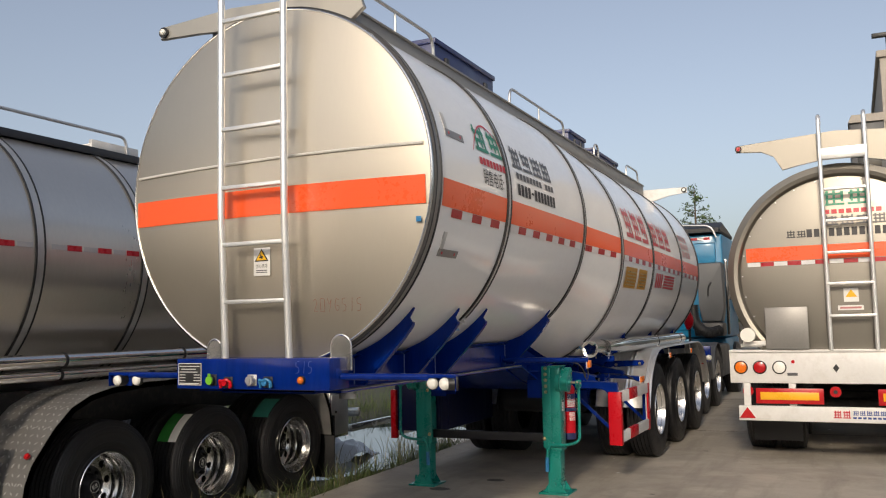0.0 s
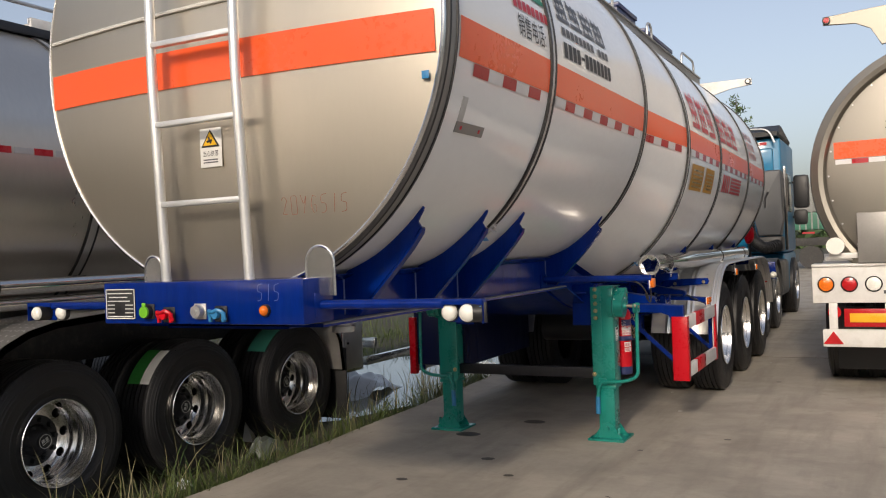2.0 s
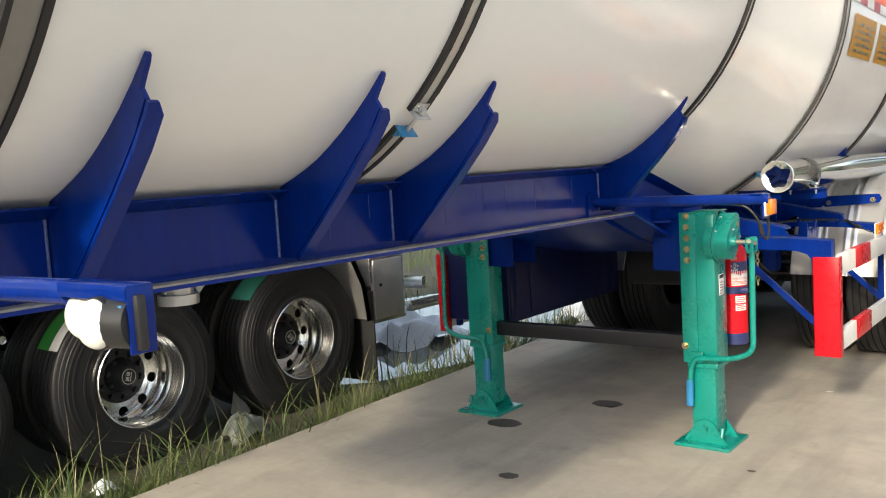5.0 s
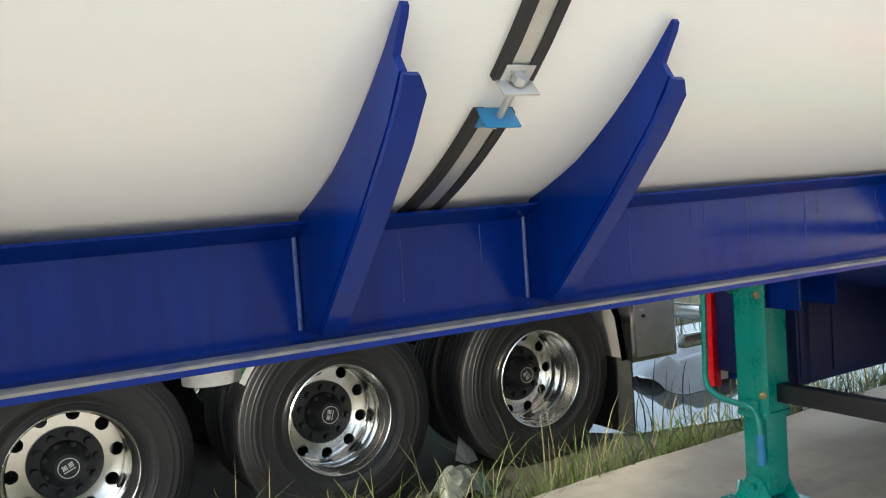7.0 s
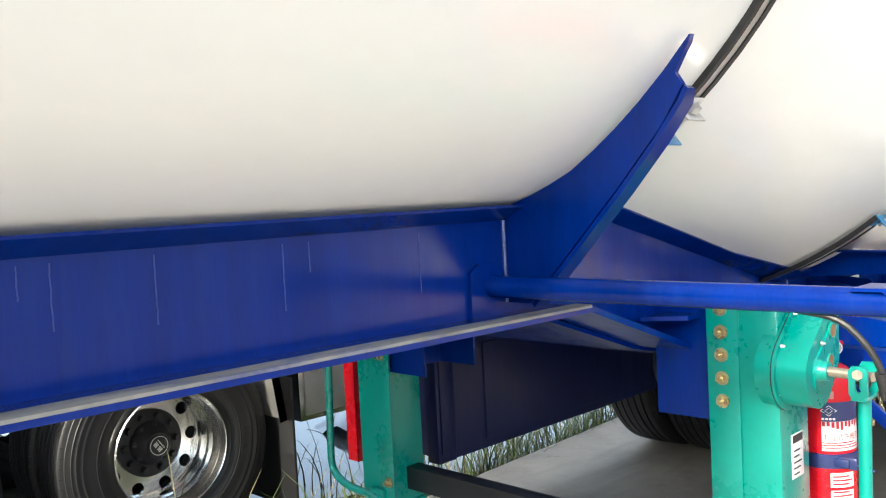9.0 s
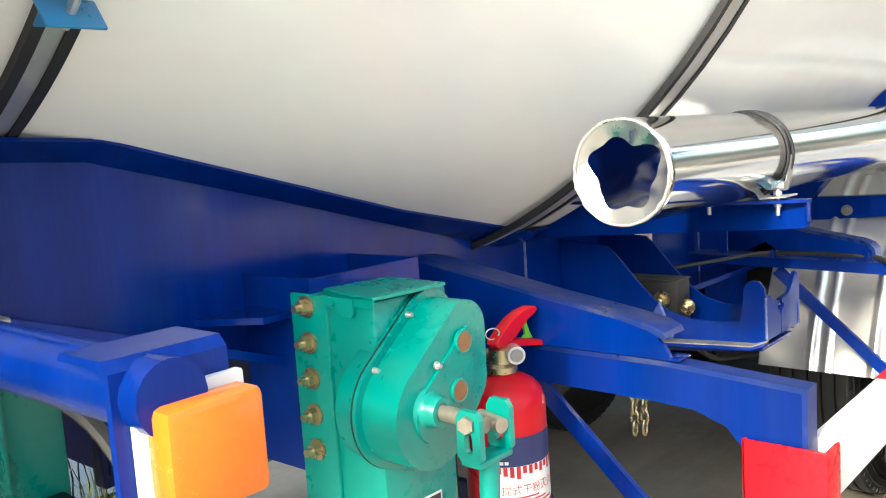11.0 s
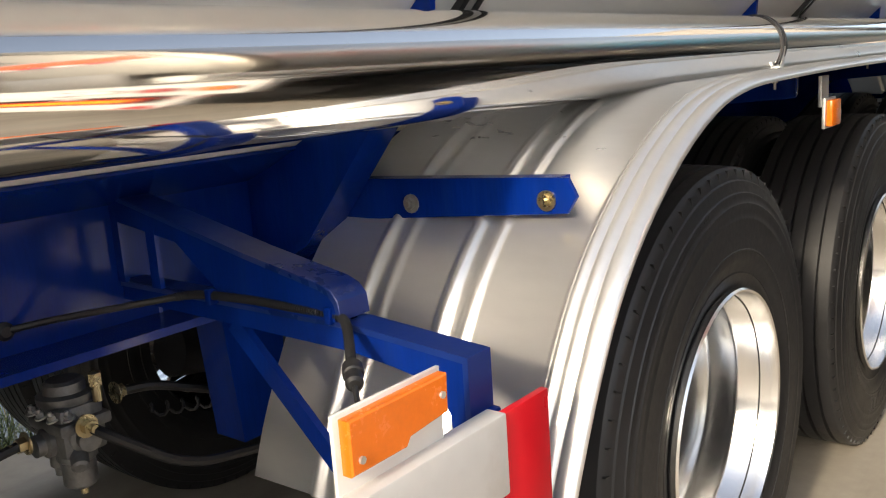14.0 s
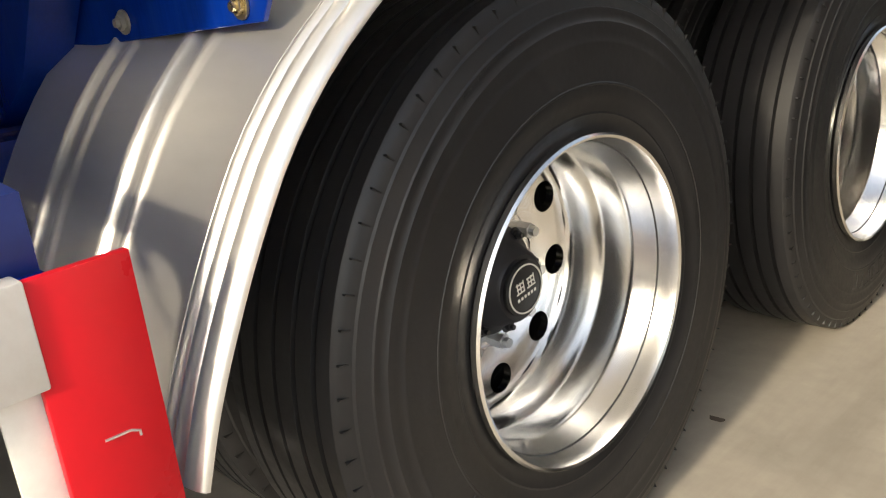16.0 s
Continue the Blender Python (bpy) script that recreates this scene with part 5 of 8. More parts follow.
for a_, b_ in zip(CABLE[:-1], CABLE[1:]):
    p, q = Vector(a_), Vector(b_)
    n = int((q - p).length / 0.0042)
    for k in range(n if p.x > 0.6 else 0):
        c = p.lerp(q, k / n)
        tube(bm, c, c + (q - p).normalized() * 0.0017, 0.0067, 10)
part("cable_ribs", bm, BLACK, cb)
bm = B()
lathe(bm, [(0.0, 0.0), (0.008, 0.0), (0.0085, 0.006), (0.0125, 0.008), (0.0125, 0.026), (0.0105, 0.028), (0.0105, 0.046), (0.007, 0.050), (0.0, 0.050)], look(Vector((0.996, 4.870, 0.926)), Vector((1.046, 4.824, 0.914))) @ Matrix.Rotation(math.pi, 4, "X"), 16)
part("cable_plug", bm, BLACK, cb, "black cable plug")
bm = B()
rope(bm, bend([(1.036, 4.833, 0.917), (1.060, 4.812, 0.905), (1.095, 4.790, 0.893), (1.129, 4.772, 0.905)], 0.02, 4), 0.0038, 6)
part("cable_tail", bm, BLACK, cb)
part("grommet", lathe(B(), [(0.0, 0.012), (0.008, 0.012), (0.014, 0.007), (0.014, 0.0)], Matrix.Translation((0.410, 4.739, 0.922)) @ Matrix.Rotation(math.pi / 2, 4, "Y"), 16), BLACK, cb, "black rubber grommet")
for x, y in ((0.66, 4.930), (0.898, 4.938)):
    part("cable_clip", bx(B(), x - 0.006, x + 0.006, y - 0.010, y + 0.012, 0.944, 0.967, 0.002), BLUE, cb, "blue cable clip")

# small plates on the web
bm = B()
bx(bm, 0.4105, 0.4125, 4.605, 4.711, 1.001, 1.050, 0.001)
pl = part("rack_label", bm, PAPER, trailer, "small white label with red writing")
bm = lettering("备 胎 架", 0.021)
if len(bm.verts) < 20:
    for k in range(3):
        glyph(bm, 0.036 * k, 0, 0.024, 0.026, 300 + k)
w = max((v.co.x for v in bm.verts), default=1.0)
for v in bm.verts:
    v.co.x *= 0.068 / w
part("label_text", to_plane(bm, pose(0.4134, 4.626, 1.023, 90, 0, 90)), RED_INK, pl)
bm = B()
for k in range(7):
    rect(bm, 0.007 * k, 0.007 * k + 0.005, 0, 0.004)
part("print_bar", to_plane(bm, pose(0.4134, 4.636, 1.012, 90, 0, 90)), RED_INK, pl)

bm = B()
bx(bm, 0.4105, 0.4125, 3.610, 3.721, 0.945, 1.010, 0.001)
pl = part("leg_label", bm, PAPER, trailer, "small white label with red bars")
bm = lettering("灭火器", 0.017)
if len(bm.verts) < 20:
    for k in range(3):
        glyph(bm, 0.018 * k, 0, 0.014, 0.016, 320 + k)
w = max((v.co.x for v in bm.verts), default=1.0)
for v in bm.verts:
    v.co.x *= 0.082 / w
    v.co.y *= 1.6
part("label_text", to_plane(bm, pose(0.4134, 3.625, 0.977, 90, 0, 90)), RED_INK, pl)
bm = B()
for k in range(6):
    rect(bm, 0.002 + 0.013 * k, 0.012 + 0.013 * k, -0.011, -0.005)
part("print_bar", to_plane(bm, pose(0.4134, 3.626, 0.968, 90, 0, 90)), RED_INK, pl)
for y in (4.121, 5.0, 5.55):
    bm = B()
    rope(bm, [(0.411, y + 0.002 * noise.noise((k * 0.9, y, 0)), 0.878 + 0.0115 * k) for k in range(19)], 0.0032, 6)
    part("weld", bm, WELD, trailer, "rough weld bead")

# spare wheel cradle: two cheeks with a dip for the tyre, a turned lip below, an end plate and the winch between
def cradle_side(y, hook):
    bm = B()
    prof = [(0.41, 1.075), (0.535, 1.062), (0.557, 1.045), (0.612, 0.982), (0.650, 0.944), (0.684, 0.922), (0.726, 0.911), (0.790, 0.910), (0.838, 0.915)]
    prof += [(0.843, 0.925), (0.847, 0.985), (0.853, 0.996), (0.865, 1.002), (0.879, 1.001), (0.889, 0.990), (0.892, 0.970)] if hook else [(0.892, 0.925)]
    prof += [(0.892, 0.882), (0.858, 0.867), (0.668, 0.862), (0.604, 0.842), (0.43, 0.80), (0.41, 0.80)]
    plate(bm, prof, "y", y - 0.004, y + 0.004, 0.001)
    return bm


cr = part("spare_cradle_side", cradle_side(4.265, True), BLUE, trailer, "blue spare wheel cradle cheek")
part("spare_cradle_side", cradle_side(4.445, False), BLUE, trailer, "blue spare wheel cradle cheek")
bm = B()
end = [(4.262, 0.880), (4.262, 0.972), (4.292, 0.968), (4.304, 0.957), (4.345, 0.949), (4.392, 0.957), (4.412, 0.972), (4.424, 0.990), (4.434, 0.996), (4.446, 0.993), (4.454, 0.978), (4.456, 0.880)]
# with a flame-cut, four-lobed hole, open through a hairline cut to the lower edge
hole = []
for k in range(25):
    q = -math.pi / 2 + 2 * math.pi * (0.01 + 0.98 * k / 24)
    rad = 0.0135 + 0.0035 * math.cos(4 * q) + 0.0012 * noise.noise((3 * math.cos(q), 3 * math.sin(q), 4))
    hole.append((4.347 + rad * math.cos(q), 0.937 + rad * math.sin(q)))
plate(bm, end + [(hole[0][0], 0.880)] + hole + [(hole[-1][0], 0.880)], "x", 0.883, 0.891)
part("cradle_end", bm, BLUE, cr)
bm = B()
bx(bm, 0.850, 0.880, 4.450, 4.480, 0.867, 0.874, 0.002)
part("end_tab", bm, SCUFFED, cr, "worn end tab")
bm = B()
plate(bm, [(0.43, 0.797), (0.604, 0.838), (0.88, 0.864), (0.88, 0.857), (0.604, 0.830), (0.43, 0.789)], "y", 4.269, 4.441)
part("cradle_floor", bm, BLUE, cr)
# lip turned out below the front cheek, worn to bare primer on top
LIP = [(0.36, 0.798, 0.072), (0.47, 0.816, 0.070), (0.60, 0.844, 0.055), (0.668, 0.862, 0.040), (0.80, 0.869, 0.036), (0.872, 0.872, 0.034), (0.896, 0.880, 0.020)]
for name, lift, inset, material in (("cradle_lip", 0.0, 0.0, BLUE), ("lip_wear", 0.0022, 0.004, SCUFFED)):
    bm = B()
    rows = []
    for x, z, d in LIP:
        n = 0.0012 * noise.noise((x * 60, 0, 1)) if lift else 0.0
        top = 0.001 + lift
        rows.append([bm.verts.new(v) for v in ((x, 4.262, z + top), (x, 4.262 - d + inset + n, z + top), (x, 4.262 - d + inset - (0.003 if not lift else 0), z - (0.004 if not lift else 0)), (x, 4.262, z - 0.007))])
    for u, v in zip(rows, rows[1:]):
        for k in range(4):
            bm.faces.new((u[k], u[(k + 1) % 4], v[(k + 1) % 4], v[k]))
    bm.faces.new(rows[0])
    bm.faces.new(rows[-1])
    part(name, bm, material, cr, "" if not lift else "grey worn upper side of the lip")
# gusset standing on the lip, with a weld down the cheek
bm = B()
tri = [Vector(v) for v in ((0.660, 4.262, 0.945), (0.690, 4.262, 0.868), (0.622, 4.206, 0.848))]
n = (tri[1] - tri[0]).cross(tri[2] - tri[0]).normalized() * 0.003
a_ = [bm.verts.new(v + n) for v in tri]
b_ = [bm.verts.new(v - n) for v in tri]
bm.faces.new(a_)
bm.faces.new(b_)
for k in range(3):
    bm.faces.new((a_[k], a_[(k + 1) % 3], b_[(k + 1) % 3], b_[k]))
part("cradle_gusset", bm, BLUE, cr)
part("weld", rope(B(), [(0.662 + 0.0019 * k + 0.0012 * noise.noise((k * 1.3, 5, 0)), 4.259, 0.943 - 0.0049 * k) for k in range(16)], 0.0034, 6), WELD, cr, "pale weld bead")
part("weld", rope(B(), [(0.8925, 4.260 + 0.0012 * noise.noise((k * 1.1, 9, 0)), 0.968 - 0.0055 * k) for k in range(16)], 0.0024, 6), WELD, cr, "pale weld bead")
# winch box with its bolts
bm = B()
bx(bm, 0.47, 0.655, 4.360, 4.425, 0.842, 0.970, 0.005)
wb = part("winch_body", bm, BLACK, cr, "black winch body")
part("winch_cover", bx(B(), 0.468, 0.657, 4.358, 4.427, 0.970, 0.974, 0.001), UNDERSIDE, wb, "dusty top of the winch body")
for (x, z), r in (((0.617, 0.925), 0.0145), ((0.590, 0.880), 0.006)):
    bm = B()
    bolt(bm, (x, 4.360, z), (0, -1, 0), r, r * 0.8)
    tube(bm, (x, 4.361, z), (x, 4.357, z), r * 1.45, 20)
    part("fitting", bm, BRASS, wb, "yellow zinc bolt with washer")
bm = B()
bolt(bm, (0.660, 4.395, 0.908), (0.3, -1, 0), 0.012, 0.018)
part("fitting", bm, BRASS, wb, "yellow zinc fitting")
for p, w in (((0.519, 4.258, 0.900), (-0.3, -1, 0.1)), ((0.632, 4.256, 0.905), (-0.4, -1, -0.35))):
    bm = B()
    w = Vector(w).normalized()
    p = Vector(p)
    tube(bm, p, p + w * 0.008, 0.0125, 6)
    tube(bm, p + w * 0.008, p + w * 0.020, 0.0085, 12)
    tube(bm, p + w * 0.020, p + w * 0.030, 0.0105, 6)
    part("fitting", bm, BRASS, cr, "yellow zinc hose fitting")
bm = B()
rope(bm, bend([(0.511, 4.236, 0.903), (0.497, 4.226, 0.902), (0.492, 4.222, 0.865)], 0.012, 5), 0.0085, 10)
el = part("hose_elbow", bm, BLACK, cr, "black hose elbow")
part("fitting", tube(B(), (0.492, 4.222, 0.866), (0.491, 4.222, 0.846), 0.0115, 6), BRASS, el, "brass nut")


def chain(at, n, y):
    x, z = at
    for k in range(n):
        bm = B()
        pts = []
        for i in range(14):
            q = 2 * math.pi * i / 14
            u, v = 0.0085 * math.cos(q), 0.016 * math.sin(q)
            pts.append((x + (u if k % 2 == 0 else 0), y + (0 if k % 2 == 0 else u), z - 0.024 * k + v))
        rope(bm, pts, 0.0032, 6, True)
        part("chain_link", bm, BRASS, cr, "yellow zinc chain link")


chain((0.612, 0.832), 8, 4.222)
chain((0.634, 0.836), 8, 4.226)

# hose pipe tube along the side
PX, PZ, PR, PY0, PY1 = 0.925, 1.260, 0.0755, 3.65, 8.2
bm = B()
m = Matrix.Translation((PX, 0, PZ)) @ ALONG_Y
lathe(bm, [(PR - 0.003, PY0 + 0.05), (PR - 0.003, PY0 + 0.002), (PR - 0.001, PY0), (PR + 0.0015, PY0 + 0.002), (PR + 0.002, PY0 + 0.010), (PR, PY0 + 0.016), (PR, PY0 + 1.5), (PR, PY0 + 3.0), (PR, PY1), (PR - 0.008, PY1), (PR - 0.008, PY1 - 0.4)], m, 72)
pipe = part("hose_tube", bm, POLISHED, trailer, "polished stainless hose tube")
# lid of crumpled sheet: a flat, uneven middle and a folded border
rings = []
for j in range(9):
    ring = []
    for k in range(72):
        q = 2 * math.pi * k / 72
        fold = 0.052 + 0.018 * noise.noise((math.cos(q) * 1.5 + 3, math.sin(q) * 1.5, 2))
        rise = max(0, j - 4) / 4
        r = fold * max(j, 0.2) / 4 if j < 5 else fold + (PR - 0.002 - fold) * rise
        d = 0.009 * (1 - rise) + 0.0008 * rise * (1 - rise) * 4 * noise.noise((math.cos(q) * 3, math.sin(q) * 3, 5)) + 0.0006 * noise.noise((r * math.cos(q) * 30, r * math.sin(q) * 30, 1))
        ring.append(Vector((PX + r * math.cos(q), PY0 + 0.003 + d, PZ + r * math.sin(q))))
    rings.append(ring)
lid = None
for name, lo, hi, material in (("end_lid", 0, 4, POLISHED), ("lid_border", 4, 8, BRIGHT)):
    bm = B()
    rows = [[bm.verts.new(p) for p in ring] for ring in rings[lo:hi + 1]]
    for u, v in zip(rows, rows[1:]):
        for k in range(72):
            bm.faces.new((u[k], u[(k + 1) % 72], v[(k + 1) % 72], v[k]))
    if lo == 0:
        bm.faces.new(rows[0])
    lid = part(name, bm, material, lid or pipe, "polished crumpled end lid" if lo == 0 else "dull folded border of the lid", sharp=0.5)
bm = B()
rope(bm, [(PX + (PR - 0.001 + 0.0022 * noise.noise((k * 0.9, 3, 0))) * math.cos(k * math.pi / 24), PY0 - 0.001 + 0.003 * noise.noise((k * 0.7, 8, 0)), PZ + (PR - 0.001 + 0.0022 * noise.noise((k * 0.9, 3, 0))) * math.sin(k * math.pi / 24)) for k in range(48)], 0.0016, 6, True)
fl = part("rim_film", bm, FILM, pipe, "ragged pale protective film round the rim")
rng = random.Random(31)
for q0, q1 in ((84, 140), (178, 200)):
    bm = B()
    n = int((q1 - q0) / 3)
    rows = []
    for k in range(n + 1):
        q = radians(q0 + (q1 - q0) * k / n)
        h = rng.uniform(0.001, 0.005) * math.sin(math.pi * (k + 0.5) / (n + 1)) + 0.001
        rows.append([bm.verts.new((PX + r * math.cos(q), y, PZ + r * math.sin(q))) for r, y in ((PR - 0.001, PY0 - 0.001), (PR - 0.001 + rng.uniform(-0.003, 0.002), PY0 - h))])
    for u, v in zip(rows, rows[1:]):
        bm.faces.new((u[0], u[1], v[1], v[0]))
    part("film_flap", bm, FILM, fl)
for y in (4.10, 6.42, 7.9):
    for dy in (-0.022, 0.022):
        bm = B()
        arc_strip(bm, PX, PZ, PR + 0.0005, PR + 0.0035, -66, 190, y + dy * 0.5 - 0.0038, y + dy * 0.5 + 0.0038, 40)
        part("tube_strap", bm, BLACK_STEEL, pipe, "dark clamp strap round the tube")
    bm = B()
    plate(bm, [(0.41, 1.098), (0.85, 1.121), (1.022, 1.130), (1.031, 1.134), (1.035, 1.142), (1.035, 1.176), (0.41, 1.176)], "y", y - 0.004, y + 0.004, 0.001)
    plate(bm, [(0.41, y - 0.050), (0.965, y - 0.050), (1.035, y - 0.020), (1.035, y + 0.004), (0.41, y + 0.004)], "z", 1.176, 1.182, 0.001)
    bx(bm, 1.029, 1.035, y - 0.014, y + 0.004, 1.142, 1.178, 0.002)
    arm = part("tube_arm", bm, BLUE, trailer, "blue bracket arm under the tube")
    bm = B()
    foot = [(0.936, 1.202), (0.944, 1.208), (0.950, 1.205), (0.962, 1.186), (1.008, 1.190)]
    plate(bm, foot + [(x, z - 0.003) for x, z in foot[::-1]], "y", y - 0.040, y + 0.012)
    part("clamp_foot", bm, BARE, arm, "bent zinc clamp foot")
    if y < 5:
        bm = B()
        rows = [[bm.verts.new((x + 0.004 * noise.noise((x * 90, k, 0)), y - 0.050 + 0.010 * k + 0.005 * noise.noise((x * 70, k, 4)), z + 0.006 * noise.noise((x * 80, k * 1.7, 8)))) for x, z in ((0.928, 1.204), (0.940, 1.232), (0.955, 1.222), (0.968, 1.206), (0.982, 1.202), (0.992, 1.216))] for k in range(5)]
        for u, v in zip(rows, rows[1:]):
            for k in range(5):
                bm.faces.new((u[k], u[k + 1], v[k + 1], v[k]))
        part("film_scrap", bm, FOIL, arm, "crumpled scrap of pale blue film", sharp=0.3)
    bm = B()
    for x in (0.985, 0.86):
        bm = B()
        tube(bm, (x, y - 0.018, 1.154), (x, y - 0.018, 1.203), 0.0036, 10)
        tube(bm, (x, y - 0.018, 1.169), (x, y - 0.018, 1.176), 0.0072, 6)
        tube(bm, (x, y - 0.018, 1.190), (x, y - 0.018, 1.197), 0.0072, 6)
        part("clamp_bolt", bm, BARE, arm, "zinc clamp bolt")
    # flat tail of the strap, hooked over the clamp's pin
    bm = B()
    tail = [(0.988 + 0.012 * math.sin(1.35 * k / 9), 1.196 + 0.0068 * k) for k in range(10)]
    plate(bm, tail + [(x + 0.0022, z) for x, z in tail[::-1]], "y", y - 0.003, y + 0.019)
    part("strap_tail", bm, BARE, arm, "bare strap tail")
    part("strap_pin", tube(B(), (0.972, y - 0.020, 1.206), (0.996, y - 0.016, 1.206), 0.0075, 12), BARE, arm)
    bm = B()
    plate(bm, [(y - 0.06, 1.09), (y - 0.02, 1.09), (y - 0.01, 1.105), (y - 0.06, 1.10)], "x", 0.412, 0.414)
    part("tape_scrap", bm, PAPER, arm, "scrap of white tape")

# fenders: one sheet over the three axles each side, with rolled ribs
FP = [(5.068, 0.596), (5.096, 0.671), (5.133, 0.748), (5.179, 0.831), (5.24, 0.921), (5.325, 1.006), (5.458, 1.098), (5.594, 1.159), (5.724, 1.188), (5.914, 1.2), (6.4, 1.206), (7.1, 1.206), (7.8, 1.206), (8.3, 1.203), (8.55, 1.175), (8.75, 1.105), (8.9, 1.0), (9.0, 0.87), (9.06, 0.7), (9.08, 0.6)]


def lean(x):
    return 0.004 + 0.036 * max(0.0, min(1.0, (1.13 - x) / 0.55))


def fender(s):
    ribs = [(0.570, -0.004), (0.574, 0.0)]
    for c, w, h in ((0.716, 0.027, 0.009), (0.758, 0.024, 0.005), (0.880, 0.028, 0.010), (0.923, 0.024, 0.006)):
        ribs += [(c - w * 0.75, 0.0), (c - w * 0.5, 0.08 * h), (c - w * 0.3, 0.62 * h), (c - w * 0.1, 0.97 * h), (c + w * 0.1, 0.97 * h), (c + w * 0.3, 0.62 * h), (c + w * 0.5, 0.08 * h), (c + w * 0.75, 0.0)]
    ribs += [(1.066, 0.0), (1.072, 0.002), (1.076, 0.006)]
    x = 1.077
    for w, b in ((0.019, 0.005), (0.022, 0.0045), (0.027, 0.003)):
        ribs += [(x, b - 0.0015), (x + 0.0025, b + 0.002), (x + 0.006, b + 0.0035), (x + 0.55 * w, b + 0.0025), (x + w - 0.003, b), (x + w - 0.001, b - 0.002)]
        x += w
    ribs += [(1.147, 0.0), (1.150, -0.004), (1.150, -0.009)]
    bm = B()
    rows = []
    fine = []
    for i, (a, b) in enumerate(zip(FP, FP[1:])):
        for k in range(3):
            t = k / 3
            p0 = FP[max(0, i - 1)]
            p3 = FP[min(len(FP) - 1, i + 2)]
            c = [0.5 * (2 * a[j] + (b[j] - p0[j]) * t + (2 * p0[j] - 5 * a[j] + 4 * b[j] - p3[j]) * t * t + (3 * a[j] - p0[j] - 3 * b[j] + p3[j]) * t ** 3) for j in (0, 1)]
            fine.append(c)
    fine.append(FP[-1])
    for i, (y, z) in enumerate(fine):
        a, b = fine[max(0, i - 1)], fine[min(len(fine) - 1, i + 1)]
        d = Vector((b[0] - a[0], b[1] - a[1])).normalized()
        ny, nz = -d[1], d[0]
        # the front apron stands skew: its inner edge is further forward than the lip
        skew = max(0.0, min(1.0, (5.95 - y) / 0.5))
        rows.append([bm.verts.new((x * s, y + ny * (h + skew * lean(x)), z + nz * (h + skew * lean(x)))) for x, h in ribs])
    for u, v in zip(rows, rows[1:]):
        for k in range(len(ribs) - 1):
            bm.faces.new((u[k], u[k + 1], v[k + 1], v[k]))
    f = part("fender", bm, FENDER, trailer, "ribbed bright aluminium fender over the axles", sharp=0.75)
    md = f.modifiers.new("thick", "SOLIDIFY")
    md.thickness, md.offset = 0.003, -1
    for y, z in ((5.296, 1.030), (8.86, 1.0)):
        bm = B()
        yy = y if y < 6 else y + 0.05
        prof = [(0.41, z - 0.036), (0.41, z + 0.044), (1.038, z + 0.056), (1.052, z + 0.028), (1.036, z + 0.002)]
        plate(bm, [(x * s, h) for x, h in prof], "y", yy - 0.006, yy + 0.002, 0.001)
        flange = [(0.41, z + 0.038), (0.41, z + 0.0445), (1.020, z + 0.0562), (1.020, z + 0.0497)]
        plate(bm, [(x * s, h) for x, h in flange], "y", yy - 0.006, yy + 0.035, 0.001)
        for v in bm.verts:
            v.co.y += 0.07 * (abs(v.co.x) - 0.85)
        st = part("fender_stay", bm, BLUE, trailer, "blue fender stay")
        for x, zb in ((0.748, 0.009), (1.002, 0.021)):
            bm = B()
            bolt(bm, (x * s, yy - 0.006 + 0.07 * (x - 0.85), z + zb), (0, -1, 0), 0.0105, 0.006)
            part("bolt", bm, SCUFFED if x < 0.9 else BRASS, st, "dull painted bolt" if x < 0.9 else "yellow zinc bolt")
    for y in (6.30, 7.75):
        bm = B()
        bx(bm, 1.118 * s, 1.126 * s, y - 0.012, y + 0.045, 1.115, 1.185, 0.001)
        bx(bm, 1.126 * s, 1.134 * s, y - 0.010, y + 0.075, 1.065, 1.135, 0.002)
        hl = part("marker_holder", bm, BARE, trailer)
        bm = B()
        bx(bm, 1.134 * s, 1.148 * s, y - 0.004, y + 0.070, 1.070, 1.130, 0.004)
        part("reflector", bm, AMBER, hl, "amber side marker")


fender(1)
fender(-1)


